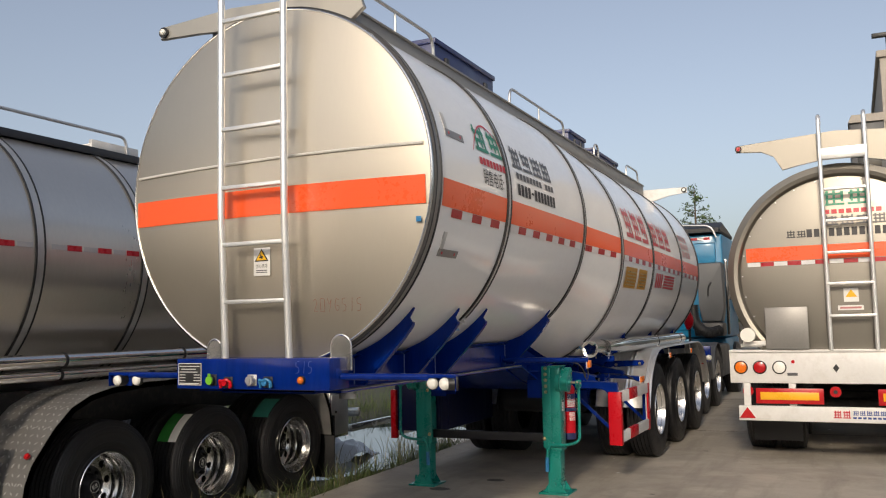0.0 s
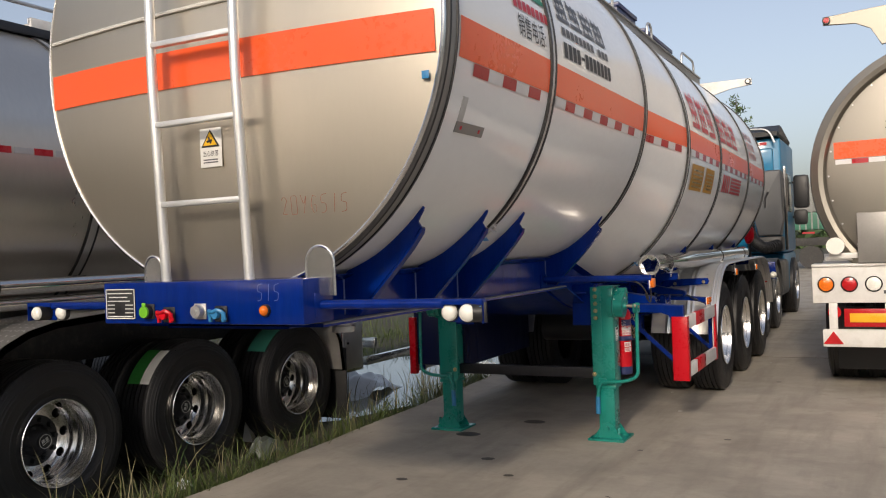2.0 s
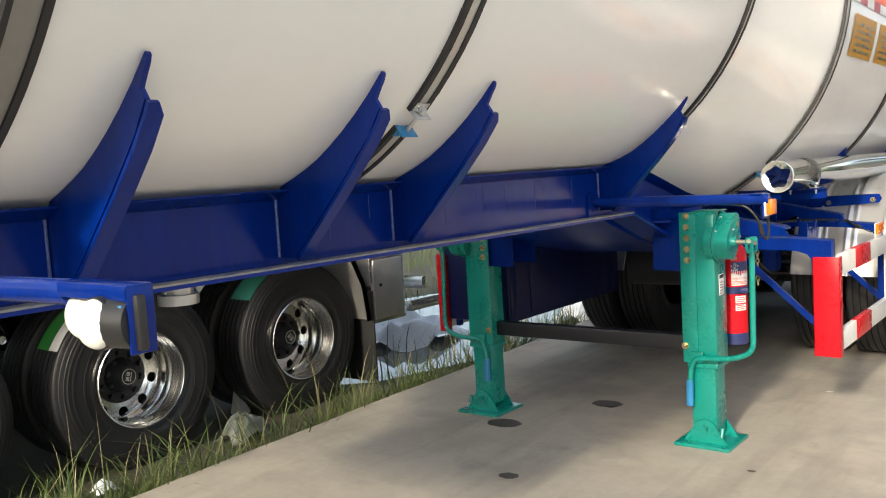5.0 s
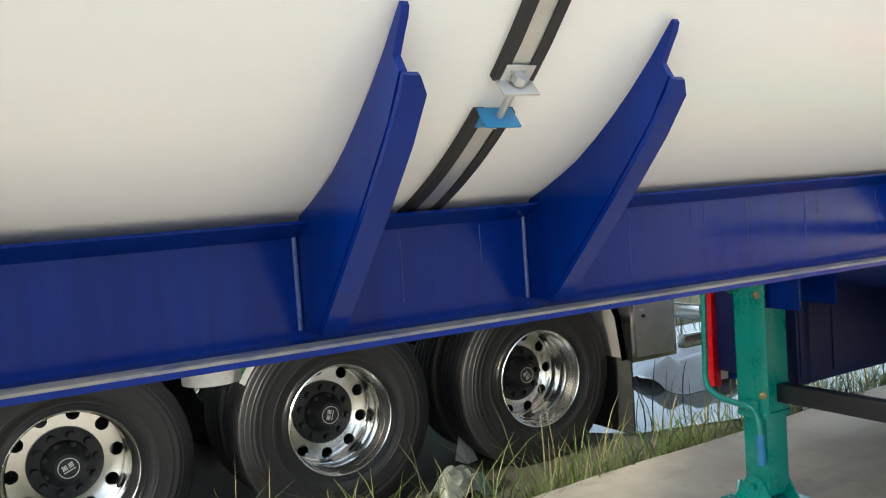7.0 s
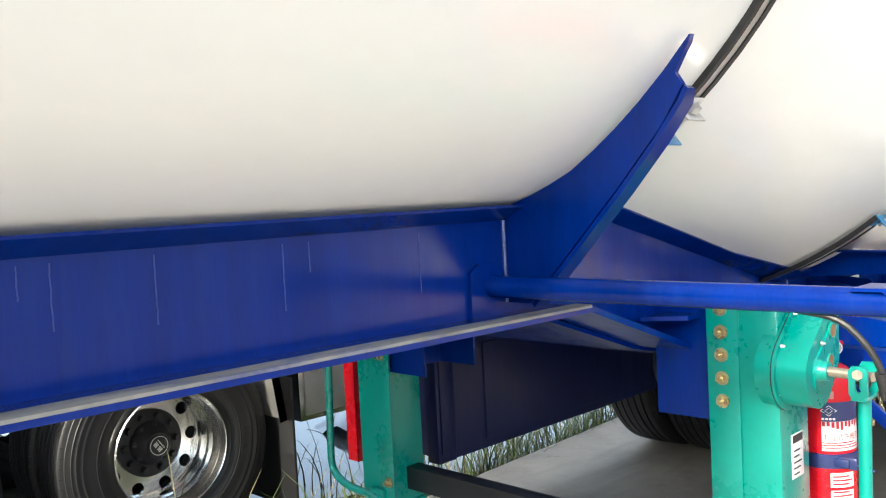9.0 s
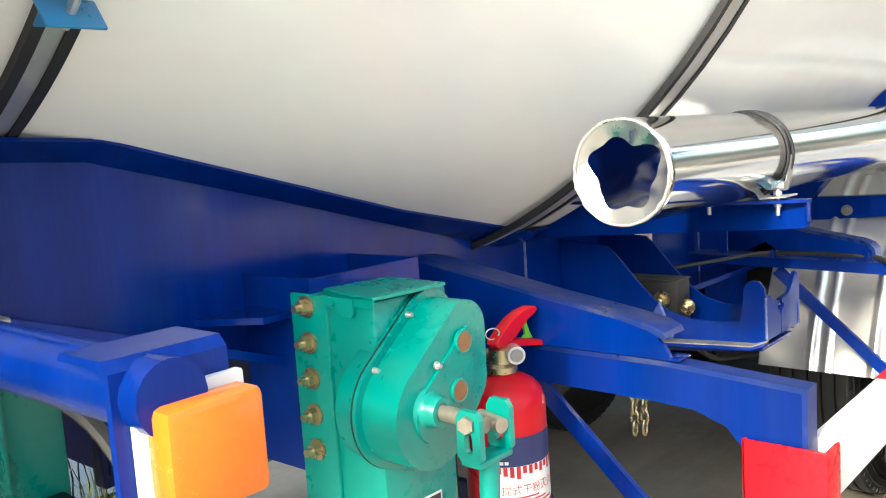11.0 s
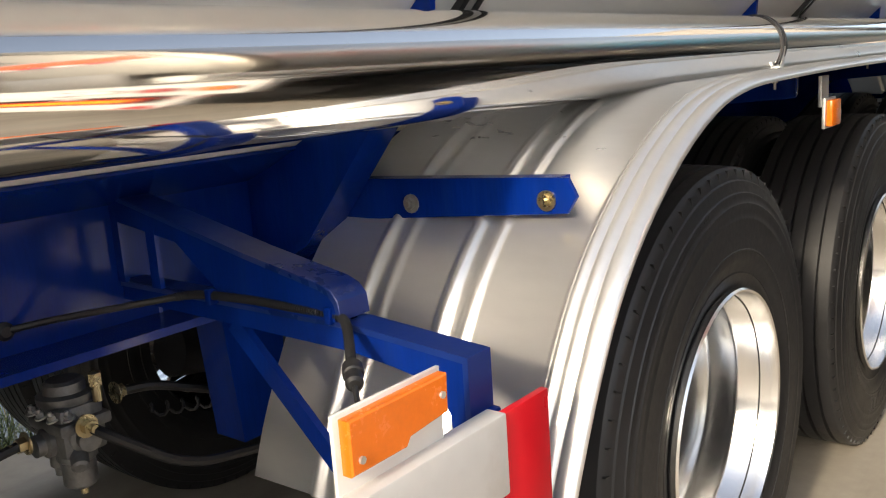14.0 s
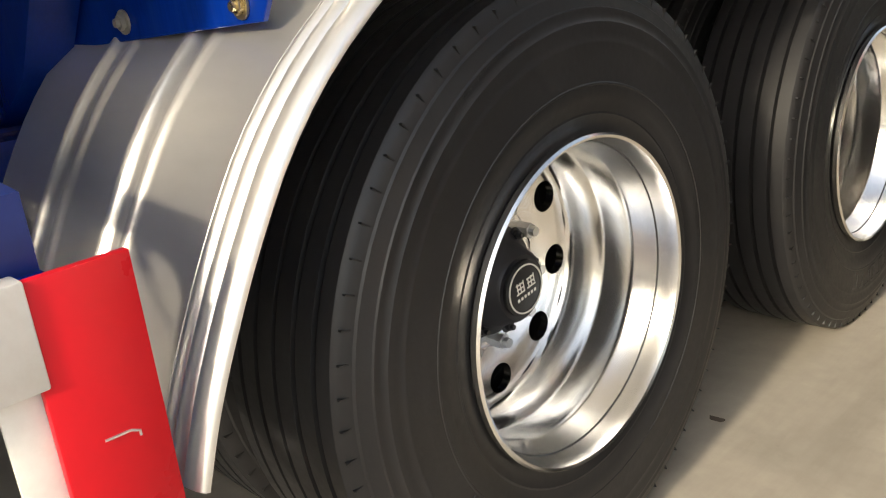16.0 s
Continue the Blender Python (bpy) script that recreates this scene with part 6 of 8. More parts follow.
# wheels: tyre with ribbed tread, dished polished rim, hub and nuts; built about x at the origin, outer face towards +x
def tyre_mesh(ro=0.520, w=0.285):
    prof = []
    h = w / 2
    side = [(0.262, h * 0.72), (0.273, h * 0.86), (0.290, h * 0.90), (0.306, h * 0.925), (0.3075, h * 0.934), (0.3095, h * 0.934), (0.311, h * 0.930), (0.330, h * 0.96), (0.337, h * 0.985), (0.352, h * 0.990), (0.3535, h * 1.0), (0.3555, h * 1.0), (0.357, h * 0.992), (0.385, h * 1.0), (0.412, h * 0.999), (0.414, h * 1.003), (0.418, h * 1.003), (0.420, h * 0.998), (0.430, h * 0.995), (0.436, h * 1.005), (0.446, h * 1.005), (0.450, h * 0.985), (0.460, h * 0.976), (0.462, h * 0.979), (0.466, h * 0.975), (0.468, h * 0.958), (0.480, h * 0.930), (0.489, h * 0.915), (0.492, h * 0.893), (0.505, h * 0.868), (0.511, h * 0.842), (0.516, h * 0.81)]
    tread = []
    for a, b in ((0.80, 0.62), (0.55, 0.33), (0.26, 0.03)):
        tread += [(ro - 0.004 * (a ** 2) * 1.2, h * a), (ro - 0.003 * b, h * b), (ro - 0.014, h * (b - 0.012)), (ro - 0.014, h * (b - 0.055))]
    full = side + tread
    mirror = [(r, -x) for r, x in full[::-1]]
    prof = full + mirror
    bm = B()
    lathe(bm, [(r, x) for r, x in prof], pose(0, 0, 0, 0, 90, 0), 96)
    # shoulder sipes and moulded bars on the side wall
    for k in range(72):
        q = 2 * math.pi * k / 72
        m = Matrix.Rotation(q, 4, "X")
        for sx in (1, -1):
            bx(bm, sx * h * 0.845, sx * h * 0.885, -0.0012, 0.0012, 0.495, 0.5115, 0, m)
    return bm


def side_letters(bm, word_len, q0, r, size, x, seed):
    """Raised bars in an arc where the side wall carries moulded writing."""
    rng = random.Random(seed)
    for k in range(word_len):
        q = q0 + k * size * 0.82 / r
        m = Matrix.Rotation(q, 4, "X") @ Matrix.Translation((x, 0, r))
        w, t = size * 0.5, size * 0.075
        bars = [(-w / 2, w / 2, size * 0.42), (-w / 2, w / 2, -size * 0.42)] if rng.random() < 0.7 else [(-w / 2, w / 2, size * 0.42)]
        for a, b, z in bars:
            bx(bm, -0.0008, 0.0022, a, b, z - t, z + t, 0, m)
        for yv in ((-w / 2, w / 2) if rng.random() < 0.6 else (-w / 2,)):
            bx(bm, -0.0008, 0.0022, yv - t, yv + t, -size * 0.42, size * 0.42, 0, m)
    return bm


def rim_mesh(w=0.285):
    h = w / 2
    return [(r, h * u) for r, u in ((0.270, 0.84), (0.279, 0.92), (0.279, 0.99), (0.2755, 1.02), (0.271, 1.0), (0.2665, 0.88), (0.2580, 0.46), (0.2545, 0.42), (0.2535, 0.37), (0.2553, 0.33), (0.2562, 0.02), (0.2545, -0.02), (0.2545, -0.10), (0.2568, -0.14), (0.2562, -0.48), (0.2520, -0.53), (0.2515, -0.62), (0.2585, -0.66), (0.2590, -0.74))]


def disc_with_holes(bm, x, r0, r1, holes, rc, rh, seg_each=12):
    """A flat ring with round holes: built in wedge sectors about each hole."""
    n = holes
    for k in range(n):
        qc = 2 * math.pi * (k + 0.5) / n
        half = math.pi / n
        ring = []
        outer = []
        for i in range(24):
            a = 2 * math.pi * i / 24
            ring.append(bm.verts.new((x, rc * math.cos(qc) + rh * math.cos(a + qc), rc * math.sin(qc) + rh * math.sin(a + qc))))
            ca, sa = math.cos(a), math.sin(a)
            best = 9
            # distance from the hole's centre to the sector border along this way
            for rr, sign in ((r1, 1), (r0, -1)):
                b_ = rc * ca
                c_ = rc * rc - rr * rr
                disc = b_ * b_ - c_
                if disc >= 0:
                    for sg in (1, -1):
                        t = -b_ + sg * math.sqrt(disc)
                        if t > 1e-5:
                            best = min(best, t)
            for hs in (half, -half):
                den = sa * math.cos(hs) - ca * math.sin(hs)
                if abs(den) > 1e-6:
                    t = rc * math.sin(hs) / den
                    if t > 1e-5:
                        best = min(best, t)
            outer.append(bm.verts.new((x, rc * math.cos(qc) + best * math.cos(a + qc), rc * math.sin(qc) + best * math.sin(a + qc))))
        back = [bm.verts.new((v.co.x - 0.018, v.co.y, v.co.z)) for v in ring]
        for i in range(24):
            j = (i + 1) % 24
            bm.faces.new((ring[i], ring[j], outer[j], outer[i]))
            bm.faces.new((ring[i], ring[j], back[j], back[i]))
    return bm


def wheel(root, label_cap, dual=True):
    """The pieces of one wheel station about the origin."""
    ty = part("tyre", side_letters(side_letters(side_letters(tyre_mesh(), 6, 2.0, 0.385, 0.05, 0.1415, 5), 9, 0.1, 0.452, 0.022, 0.1375, 6), 12, 3.6, 0.45, 0.018, 0.1375, 7), RUBBER, root, "black ribbed truck tyre", sharp=0.5)
    bm = B()
    lathe(bm, rim_mesh(), pose(0, 0, 0, 0, 90, 0), 96)
    disc_with_holes(bm, -0.104, 0.145, 0.2588, 10, 0.222, 0.0305)
    lathe(bm, [(0.1455, -0.104), (0.138, -0.100), (0.118, -0.097), (0.080, -0.097)], pose(0, 0, 0, 0, 90, 0), 64)
    rm = part("rim", bm, CHROME, root, "polished deep-dish alloy rim")
    bm = B()
    lathe(bm, [(0.108, -0.110), (0.106, -0.085), (0.098, -0.065), (0.080, -0.050), (0.064, -0.012), (0.058, -0.006), (0.0, -0.006)], pose(0, 0, 0, 0, 90, 0), 40)
    for k in range(8):
        q = 2 * math.pi * k / 8
        bolt(bm, (-0.06, 0.09 * math.cos(q), 0.09 * math.sin(q)), (1, 0.1 * math.cos(q), 0.1 * math.sin(q)), 0.009, 0.008)
    hb = part("hub", bm, BLACK_STEEL, root, "black axle hub")
    bm = B()
    lathe(bm, [(0.050, -0.007), (0.050, 0.001), (0.046, 0.003), (0.0, 0.003)], pose(0, 0, 0, 0, 90, 0), 36)
    part("hub_cap", bm, BLACK, hb)
    bm = B()
    lathe(bm, [(0.0450, 0.0028), (0.0450, 0.0045), (0.0422, 0.0045), (0.0422, 0.0028)], pose(0, 0, 0, 0, 90, 0), 36)
    g = B()
    glyph(g, -0.026, -0.003, 0.023, 0.025, 11)
    glyph(g, 0.003, -0.003, 0.023, 0.025, 12)
    for k in range(6):
        rect(g, -0.026 + 0.009 * k, -0.020 + 0.009 * k, -0.015, -0.009)
    to_plane(g, pose(0.0045, 0, 0, 90, 0, 90))
    part("cap_ring", bm, LENS, hb, "pale ring")
    part("cap_mark", g, LENS if label_cap else BARE, hb, "pale emblem blocks")
    nut = None
    for k in range(10):
        q = 2 * math.pi * k / 10
        if nut is None:
            bm = B()
            tube(bm, (-0.101, 0, 0.131), (-0.074, 0, 0.131), 0.0150, 6)
            tube(bm, (-0.074, 0, 0.131), (-0.062, 0, 0.131), 0.0095, 10)
            nut = part("wheel_nut", bm, BARE, rm, "steel wheel nut")
        else:
            repeat(nut, Matrix.Rotation(q, 4, "X"), rm)
    if dual:
        t2 = repeat(ty, Matrix.Translation((-0.335, 0, 0)), root)
    return root


FACE = 1.106
AX = [5.796, 7.08, 8.364]
WZ = 0.521
proto = thing("wheel_set", 0, 0, 0, "pair of black truck tyres on polished alloy rims", "wheel", "wheels of the white trailer")
wheel(proto, True)


def put_wheel(parent, x, y, z, s, spin):
    """Copies the wheel's pieces as a part of a vehicle."""
    m = Matrix.Translation((x, y, z)) @ (Matrix.Identity(4) if s > 0 else Matrix.Rotation(math.pi, 4, "Z")) @ Matrix.Rotation(spin, 4, "X")
    done = {}
    for o in proto.children_recursive:
        c = new(o.name.split(".")[0], o.data)
        up = done.get(o.parent)
        if up is None:
            c.parent = parent
            c.matrix_parent_inverse = WORLD[parent].inverted()
            c.matrix_basis = m @ WORLD.get(o, Matrix.Identity(4))
        else:
            c.parent = up
            c.matrix_basis = WORLD[o.parent].inverted() @ WORLD[o]
        if "label" in o:
            c["label"] = o["label"]
        done[o] = c


for i, y in enumerate(AX):
    for s in (1, -1):
        put_wheel(trailer, (FACE - 0.142) * s, y, WZ, s, 0.15 + 0.7 * i)
    bm = B()
    tube(bm, (-0.7, y, WZ), (0.7, y, WZ), 0.065, 16)
    bx(bm, -0.6, 0.6, y - 0.06, y + 0.06, WZ - 0.06, WZ + 0.06, 0.01)
    ax = part("axle", bm, UNDERSIDE, trailer, "dusty dark axle beam")
    for s in (1, -1):
        bm = B()
        for k in range(5):
            L = 0.52 - 0.09 * k
            pts = [(y - L + 2 * L * i / 8, 0.66 - 0.012 * k + 0.06 * (1 - (2 * i / 8 - 1) ** 2) * -1 + 0.06) for i in range(9)]
            poly = pts + [(a, b - 0.011) for a, b in pts[::-1]]
            plate(bm, poly, "x", 0.40 * s, 0.48 * s)
        part("leaf_spring", bm, UNDERSIDE, ax, "dusty leaf spring")
        bm = B()
        plate(bm, [(y - 0.72, 0.88), (y - 0.58, 0.88), (y - 0.60, 0.62), (y - 0.70, 0.62)], "x", 0.39 * s, 0.47 * s)
        part("spring_hanger", bm, BLUE, ax)
        bm = B()
        tube(bm, (0.30 * s, y - 0.16, WZ + 0.02), (0.30 * s, y - 0.34, WZ + 0.05), 0.075, 20)
        part("brake_chamber", bm, BLACK_STEEL, ax)
# tail frame
bm = B()
bx(bm, -1.2, 1.2, 9.05, 9.13, 0.90, 1.12, 0.006)
tb = part("tail_beam", bm, BLUE, trailer, "blue tail beam")
bm = B()
bx(bm, 1.06, 1.10, 9.0, 9.12, 0.86, 0.93, 0.005)
part("tail_marker", bm, RED_LENS, tb)
bm = B()
bmesh.ops.create_uvsphere(bm, u_segments=16, v_segments=10, radius=0.045, matrix=Matrix.Translation((1.17, 9.06, 0.95)))
part("tail_lamp", bm, LENS, tb)

# valve and hoses under the deck
vl = part("brake_valve", bx(bx(B(), 0.245, 0.335, 4.835, 4.915, 0.655, 0.745, 0.010), 0.232, 0.345, 4.828, 4.922, 0.700, 0.722, 0.006), CAST, trailer, "grey cast brake valve with brass fittings")


def spun(way, at, prof, seg=20):
    return lathe(B(), prof, look(Vector(at), Vector(at) - Vector(way)), seg)


VALVE = [
    ("valve_cap", (0, 0, 1), (0.285, 4.875, 0.744), [(0.046, 0.0), (0.048, 0.006), (0.048, 0.014), (0.036, 0.018), (0.034, 0.034), (0.028, 0.039), (0.0, 0.039)]),
    ("valve_bowl", (0, 0, -1), (0.300, 4.872, 0.657), [(0.034, 0.0), (0.034, 0.012), (0.029, 0.016), (0.029, 0.058), (0.024, 0.064), (0.0, 0.064)]),
    ("valve_bowl", (0, 0, -1), (0.254, 4.866, 0.657), [(0.020, 0.0), (0.020, 0.034), (0.014, 0.040), (0.014, 0.052), (0.0, 0.052)]),
    ("valve_boss", (0, -1, 0), (0.285, 4.838, 0.682), [(0.026, 0.0), (0.026, 0.012), (0.019, 0.016), (0.019, 0.030), (0.0, 0.030)]),
    ("valve_boss", (1, -0.2, 0), (0.333, 4.872, 0.690), [(0.026, 0.0), (0.026, 0.012), (0.018, 0.016), (0.018, 0.034), (0.0, 0.034)]),
    ("valve_boss", (1, -0.5, -0.6), (0.330, 4.860, 0.662), [(0.015, 0.0), (0.015, 0.030), (0.010, 0.034), (0.0, 0.034)]),
    ("valve_boss", (-1, -0.4, 0), (0.245, 4.860, 0.715), [(0.022, 0.0), (0.022, 0.016), (0.012, 0.020), (0.012, 0.040), (0.0, 0.040)]),
]
for name, way, at, prof in VALVE:
    part(name, spun(way, at, prof), CAST, vl)
for x, y in ((0.252, 4.832), (0.318, 4.832), (0.338, 4.850), (0.285, 4.829)):
    part("valve_screw", bolt(B(), (x, y, 0.728), (0, -0.3, 1), 0.007, 0.007), BARE, vl)
bm = B()
tube(bm, (0.336, 4.905, 0.742), (0.336, 4.905, 0.785), 0.0085, 10)
tube(bm, (0.336, 4.905, 0.770), (0.336, 4.905, 0.792), 0.0115, 6)
part("valve_stem", bm, BRASS, vl, "brass stem")
for p, w in (((0.30, 4.792, 0.70), (0, -1, 0)), ((0.37, 4.86, 0.72), (1, 0, 0)), ((0.31, 4.95, 0.735), (0, 1, 0)), ((0.29, 4.88, 0.60), (0, 0, -1))):
    part("fitting", bolt(B(), p, w, 0.013, 0.014), BRASS, vl, "brass fitting")
for pts in ([(0.37, 4.86, 0.72), (0.42, 4.87, 0.71), (0.46, 4.98, 0.62), (0.5, 5.3, 0.58)], [(0.30, 4.78, 0.70), (0.30, 4.70, 0.69), (0.32, 4.5, 0.80), (0.34, 4.1, 0.86)], [(0.31, 4.96, 0.735), (0.32, 5.02, 0.73), (0.36, 5.2, 0.66), (0.36, 5.4, 0.62)]):
    part("brake_hose", rope(B(), bend(pts, 0.06, 5), 0.009, 8), BLACK, vl, "black brake hose")
bm = B()
coil = [(0.36 + 0.012 * math.cos(k * 0.9), 4.98 + 0.0045 * k, 0.70 - 0.0009 * k + 0.012 * math.sin(k * 0.9)) for k in range(110)]
rope(bm, coil, 0.003, 5)
part("coiled_hose", bm, BLACK, vl, "thin black coiled hose")
bm = B()
tube(bm, (-0.25, 4.55, 0.72), (0.20, 4.55, 0.72), 0.13, 28)
part("air_tank", bm, BLACK_STEEL, trailer, "black air tank")
# navy box on the far side
bm = B()
bx(bm, -1.12, -0.62, 3.66, 5.05, 0.462, 0.92, 0.012)
bxn = part("tool_box", bm, DEEP_NAVY, trailer, "navy steel tool box")
bm = B()
bx(bm, -0.62, -0.612, 3.86, 4.98, 0.50, 0.86, 0.004)
part("box_door", bm, DEEP_NAVY, bxn)
bm = B()
bx(bm, -0.66, -0.605, 3.60, 3.69, 0.468, 0.92, 0.004)
bx(bm, -0.612, -0.598, 3.615, 3.675, 0.50, 0.90, 0.003)
part("corner_post", bm, DEEP_NAVY, bxn, "navy corner post")


# ---- fire extinguisher ----
ext = thing("fire_extinguisher", 0.70, 3.645, 0.44, "red fire extinguisher strapped beside a green landing leg", "fire extinguisher")
m = Matrix.Translation((0.70, 3.645, 0))
bm = B()
lathe(bm, [(0.0, 0.445), (0.060, 0.445), (0.068, 0.452), (0.068, 0.505)], m, 40)
part("base_ring", bm, NAVY, ext, "dark blue base band")
bm = B()
lathe(bm, [(0.0675, 0.505), (0.0675, 0.892), (0.0665, 0.905), (0.062, 0.919), (0.052, 0.931), (0.038, 0.939), (0.026, 0.944), (0.018, 0.946), (0.018, 0.952)], m, 40)
body = part("cylinder", bm, RED, ext, "glossy red cylinder")
bm = B()
lathe(bm, [(0.022, 0.944), (0.026, 0.948), (0.026, 0.957), (0.020, 0.962), (0.020, 0.985), (0.012, 0.99), (0, 0.99)], m, 24)
tube(bm, (0.70, 3.645, 0.972), (0.675, 3.64, 0.972), 0.011, 12)
part("valve", bm, BRASS, ext, "brass valve")
bm = B()
tube(bm, (0.715, 3.655, 0.978), (0.735, 3.640, 0.978), 0.0145, 24)
gg = part("gauge", bm, BARE, ext, "round pressure gauge")
bm = B()
tube(bm, (0.735, 3.640, 0.978), (0.7365, 3.639, 0.978), 0.0105, 20)
part("dial", bm, GREY_PLATE, gg)
LOWER = [(3.626, 0.996), (3.636, 0.986), (3.660, 0.981), (3.690, 0.980), (3.735, 0.971), (3.763, 0.964), (3.765, 0.967), (3.745, 0.979), (3.700, 0.990), (3.665, 0.994)]
UPPER = [(3.621, 0.996), (3.628, 1.004), (3.647, 1.018), (3.672, 1.029), (3.696, 1.036), (3.720, 1.040), (3.734, 1.038), (3.738, 1.032), (3.728, 1.028), (3.708, 1.021), (3.688, 1.011), (3.676, 0.998), (3.650, 0.990), (3.630, 0.989)]
TAG = [(3.706, 1.022), (3.714, 1.024), (3.717, 1.010), (3.723, 0.996), (3.731, 0.984), (3.703, 0.989), (3.712, 0.994), (3.709, 1.004)]
RING = (3.626, 1.012)
bm = B()
plate(bm, LOWER, "x", 0.690, 0.710, 0.002)
lv = part("carry_handle", bm, RED, ext, "red carrying handle")
bm = B()
plate(bm, UPPER, "x", 0.689, 0.711, 0.002)
part("lever", bm, RED, ext, "red squeeze lever")
bm = B()
plate(bm, TAG, "x", 0.698, 0.702)
part("safety_tag", bm, LIME, ext, "lime green safety tag")
bm = B()
rope(bm, [(0.70 + 0.006 * math.cos(q), RING[0] + 0.010 * math.cos(q), RING[1] + 0.009 * math.sin(q)) for q in (2 * math.pi * k / 16 for k in range(16))], 0.0013, 5, True)
part("pull_ring", bm, BARE, ext)
bm = B()
rope(bm, bend([(0.675, 3.64, 0.972), (0.655, 3.622, 0.968), (0.640, 3.590, 0.93), (0.645, 3.568, 0.78), (0.668, 3.570, 0.66)], 0.035, 5), 0.009, 10)
hs = part("hose", bm, BLACK, ext, "black rubber hose")
bm = B()
tube(bm, (0.668, 3.570, 0.665), (0.670, 3.570, 0.585), 0.010, 12, 0.014)
part("nozzle", bm, AMBER, hs, "orange nozzle")


def can_print(name, q0, q1, z0, z1, material, parent, label="", r=0.0684):
    """A printed field bent round the cylinder between two angles."""
    bm = B()
    rows = [[bm.verts.new((0.70 + r * math.cos(q), 3.645 + r * math.sin(q), z)) for z in (z0, z1)] for q in (radians(q0 + (q1 - q0) * i / 16) for i in range(17))]
    for u, v in zip(rows, rows[1:]):
        bm.faces.new((u[0], v[0], v[1], u[1]))
    return part(name, bm, material, parent, label)


can_print("label_band", -76, 48, 0.812, 0.858, NAVY, body, "navy label band")
panel = can_print("label_panel", -76, 48, 0.742, 0.812, PAPER, body, "white printed label")
rng = random.Random(6)
for k in range(14):
    q = -75 + 8.7 * k
    can_print("flame", q, q + 5.5, 0.792 + rng.uniform(0, 0.012), 0.8118, RED_INK, panel, r=0.0688)
bm = lettering("手提式干粉灭火器", 0.017)
if len(bm.verts) > 40:
    bmesh.ops.triangulate(bm, faces=bm.faces)
    for v in bm.verts:
        q = radians(-76) + v.co.x / 0.0689
        v.co = Vector((0.70 + 0.0689 * math.cos(q), 3.645 + 0.0689 * math.sin(q), 0.768 + v.co.y))
    part("label_text", bm, RED_INK, panel, "red printed words")
for k in range(3):
    can_print("print_bar", -76, 20 - 14 * k, 0.748 + 0.006 * k, 0.7508 + 0.006 * k, RED_INK, panel, r=0.0688)
for z0, z1 in ((0.655, 0.690), (0.618, 0.648)):
    f = can_print("text_field", -62, -12, z0, z1, PAPER, body, "white text field")
    for k in range(3):
        can_print("print_bar", -58, -24 + 8 * (k % 2), z0 + 0.006 + 0.009 * k, z0 + 0.010 + 0.009 * k, RED_INK, f, r=0.0688)
bm = B()
for g in (1.0, 0.5):
    poly = [(-0.019 * g, 0.0), (0.0, 0.013 * g), (0.019 * g, 0.0), (0.0, -0.013 * g)]
    for (xa, ya), (xb, yb) in zip(poly, poly[1:] + poly[:1]):
        k = 0.86
        bm.faces.new([bm.verts.new((u, v, 0)) for u, v in ((xa, ya), (xb, yb), (xb * k, yb * k), (xa * k, ya * k))])
for k in range(4):
    rect(bm, -0.016 + 0.008 * k, -0.010 + 0.008 * k, -0.022, -0.017)
for v in bm.verts:
    q = radians(-62) + v.co.x / 0.0688
    r = 0.0688 + v.co.z
    v.co = Vector((0.70 + r * math.cos(q), 3.645 + r * math.sin(q), 0.838 + v.co.y))
part("label_badge", bm, PAPER, body, "white lozenge badge")
can_print("sticker", -78, -52, 0.866, 0.884, FADED_INK, body, "small faded sticker")
bm = B()
lathe(bm, [(0.0695, 0.700), (0.0720, 0.701), (0.0720, 0.734), (0.0695, 0.735)], m, 40)
hold = part("holder_band", bm, NAVY, ext, "navy steel holder band")
bm = B()
bx(bm, 0.735, 0.790, 3.590, 3.604, 0.704, 0.731, 0.003)
bx(bm, 0.742, 0.775, 3.583, 3.592, 0.708, 0.727, 0.002)
tube(bm, (0.788, 3.597, 0.716), (0.830, 3.592, 0.710), 0.004, 8)
part("latch", bm, NAVY, hold, "navy over-centre latch")
bm = B()
bx(bm, 0.55, 0.66, 3.655, 3.672, 0.700, 0.735, 0.003)
part("holder_arm", bm, NAVY, hold)


# ---- metal tank trailer beside the slab ----
GX = -3.36
GZ, GR = 2.10, 1.075
grey = thing("metal_tank_trailer", GX, 1.5, -0.20, "bare metal tank semi-trailer standing on lower ground beside the slab", "tank trailer")
GS = [-2.6, -0.95, 0.37, 1.42, 3.0, 4.6]
gc_ = [-6.0] + GS + [6.2]
for a, b in zip(gc_, gc_[1:]):
    bm = B()
    lathe(bm, [(GR, a), (GR, (a + b) / 2), (GR, b)], Matrix.Translation((GX, 0, GZ)) @ ALONG_Y, 112)
    part("cladding_panel", bm, SATIN_SIDE, grey, "satin bare metal cladding")
for y, d in ((-6.0, -0.12), (6.2, 0.12)):
    bm = B()
    lathe(bm, [(GR, y), (0.9, y + d * 0.5), (0.5, y + d * 0.85), (0, y + d)], Matrix.Translation((GX, 0, GZ)) @ ALONG_Y, 96)
    part("head", bm, SATIN, grey)
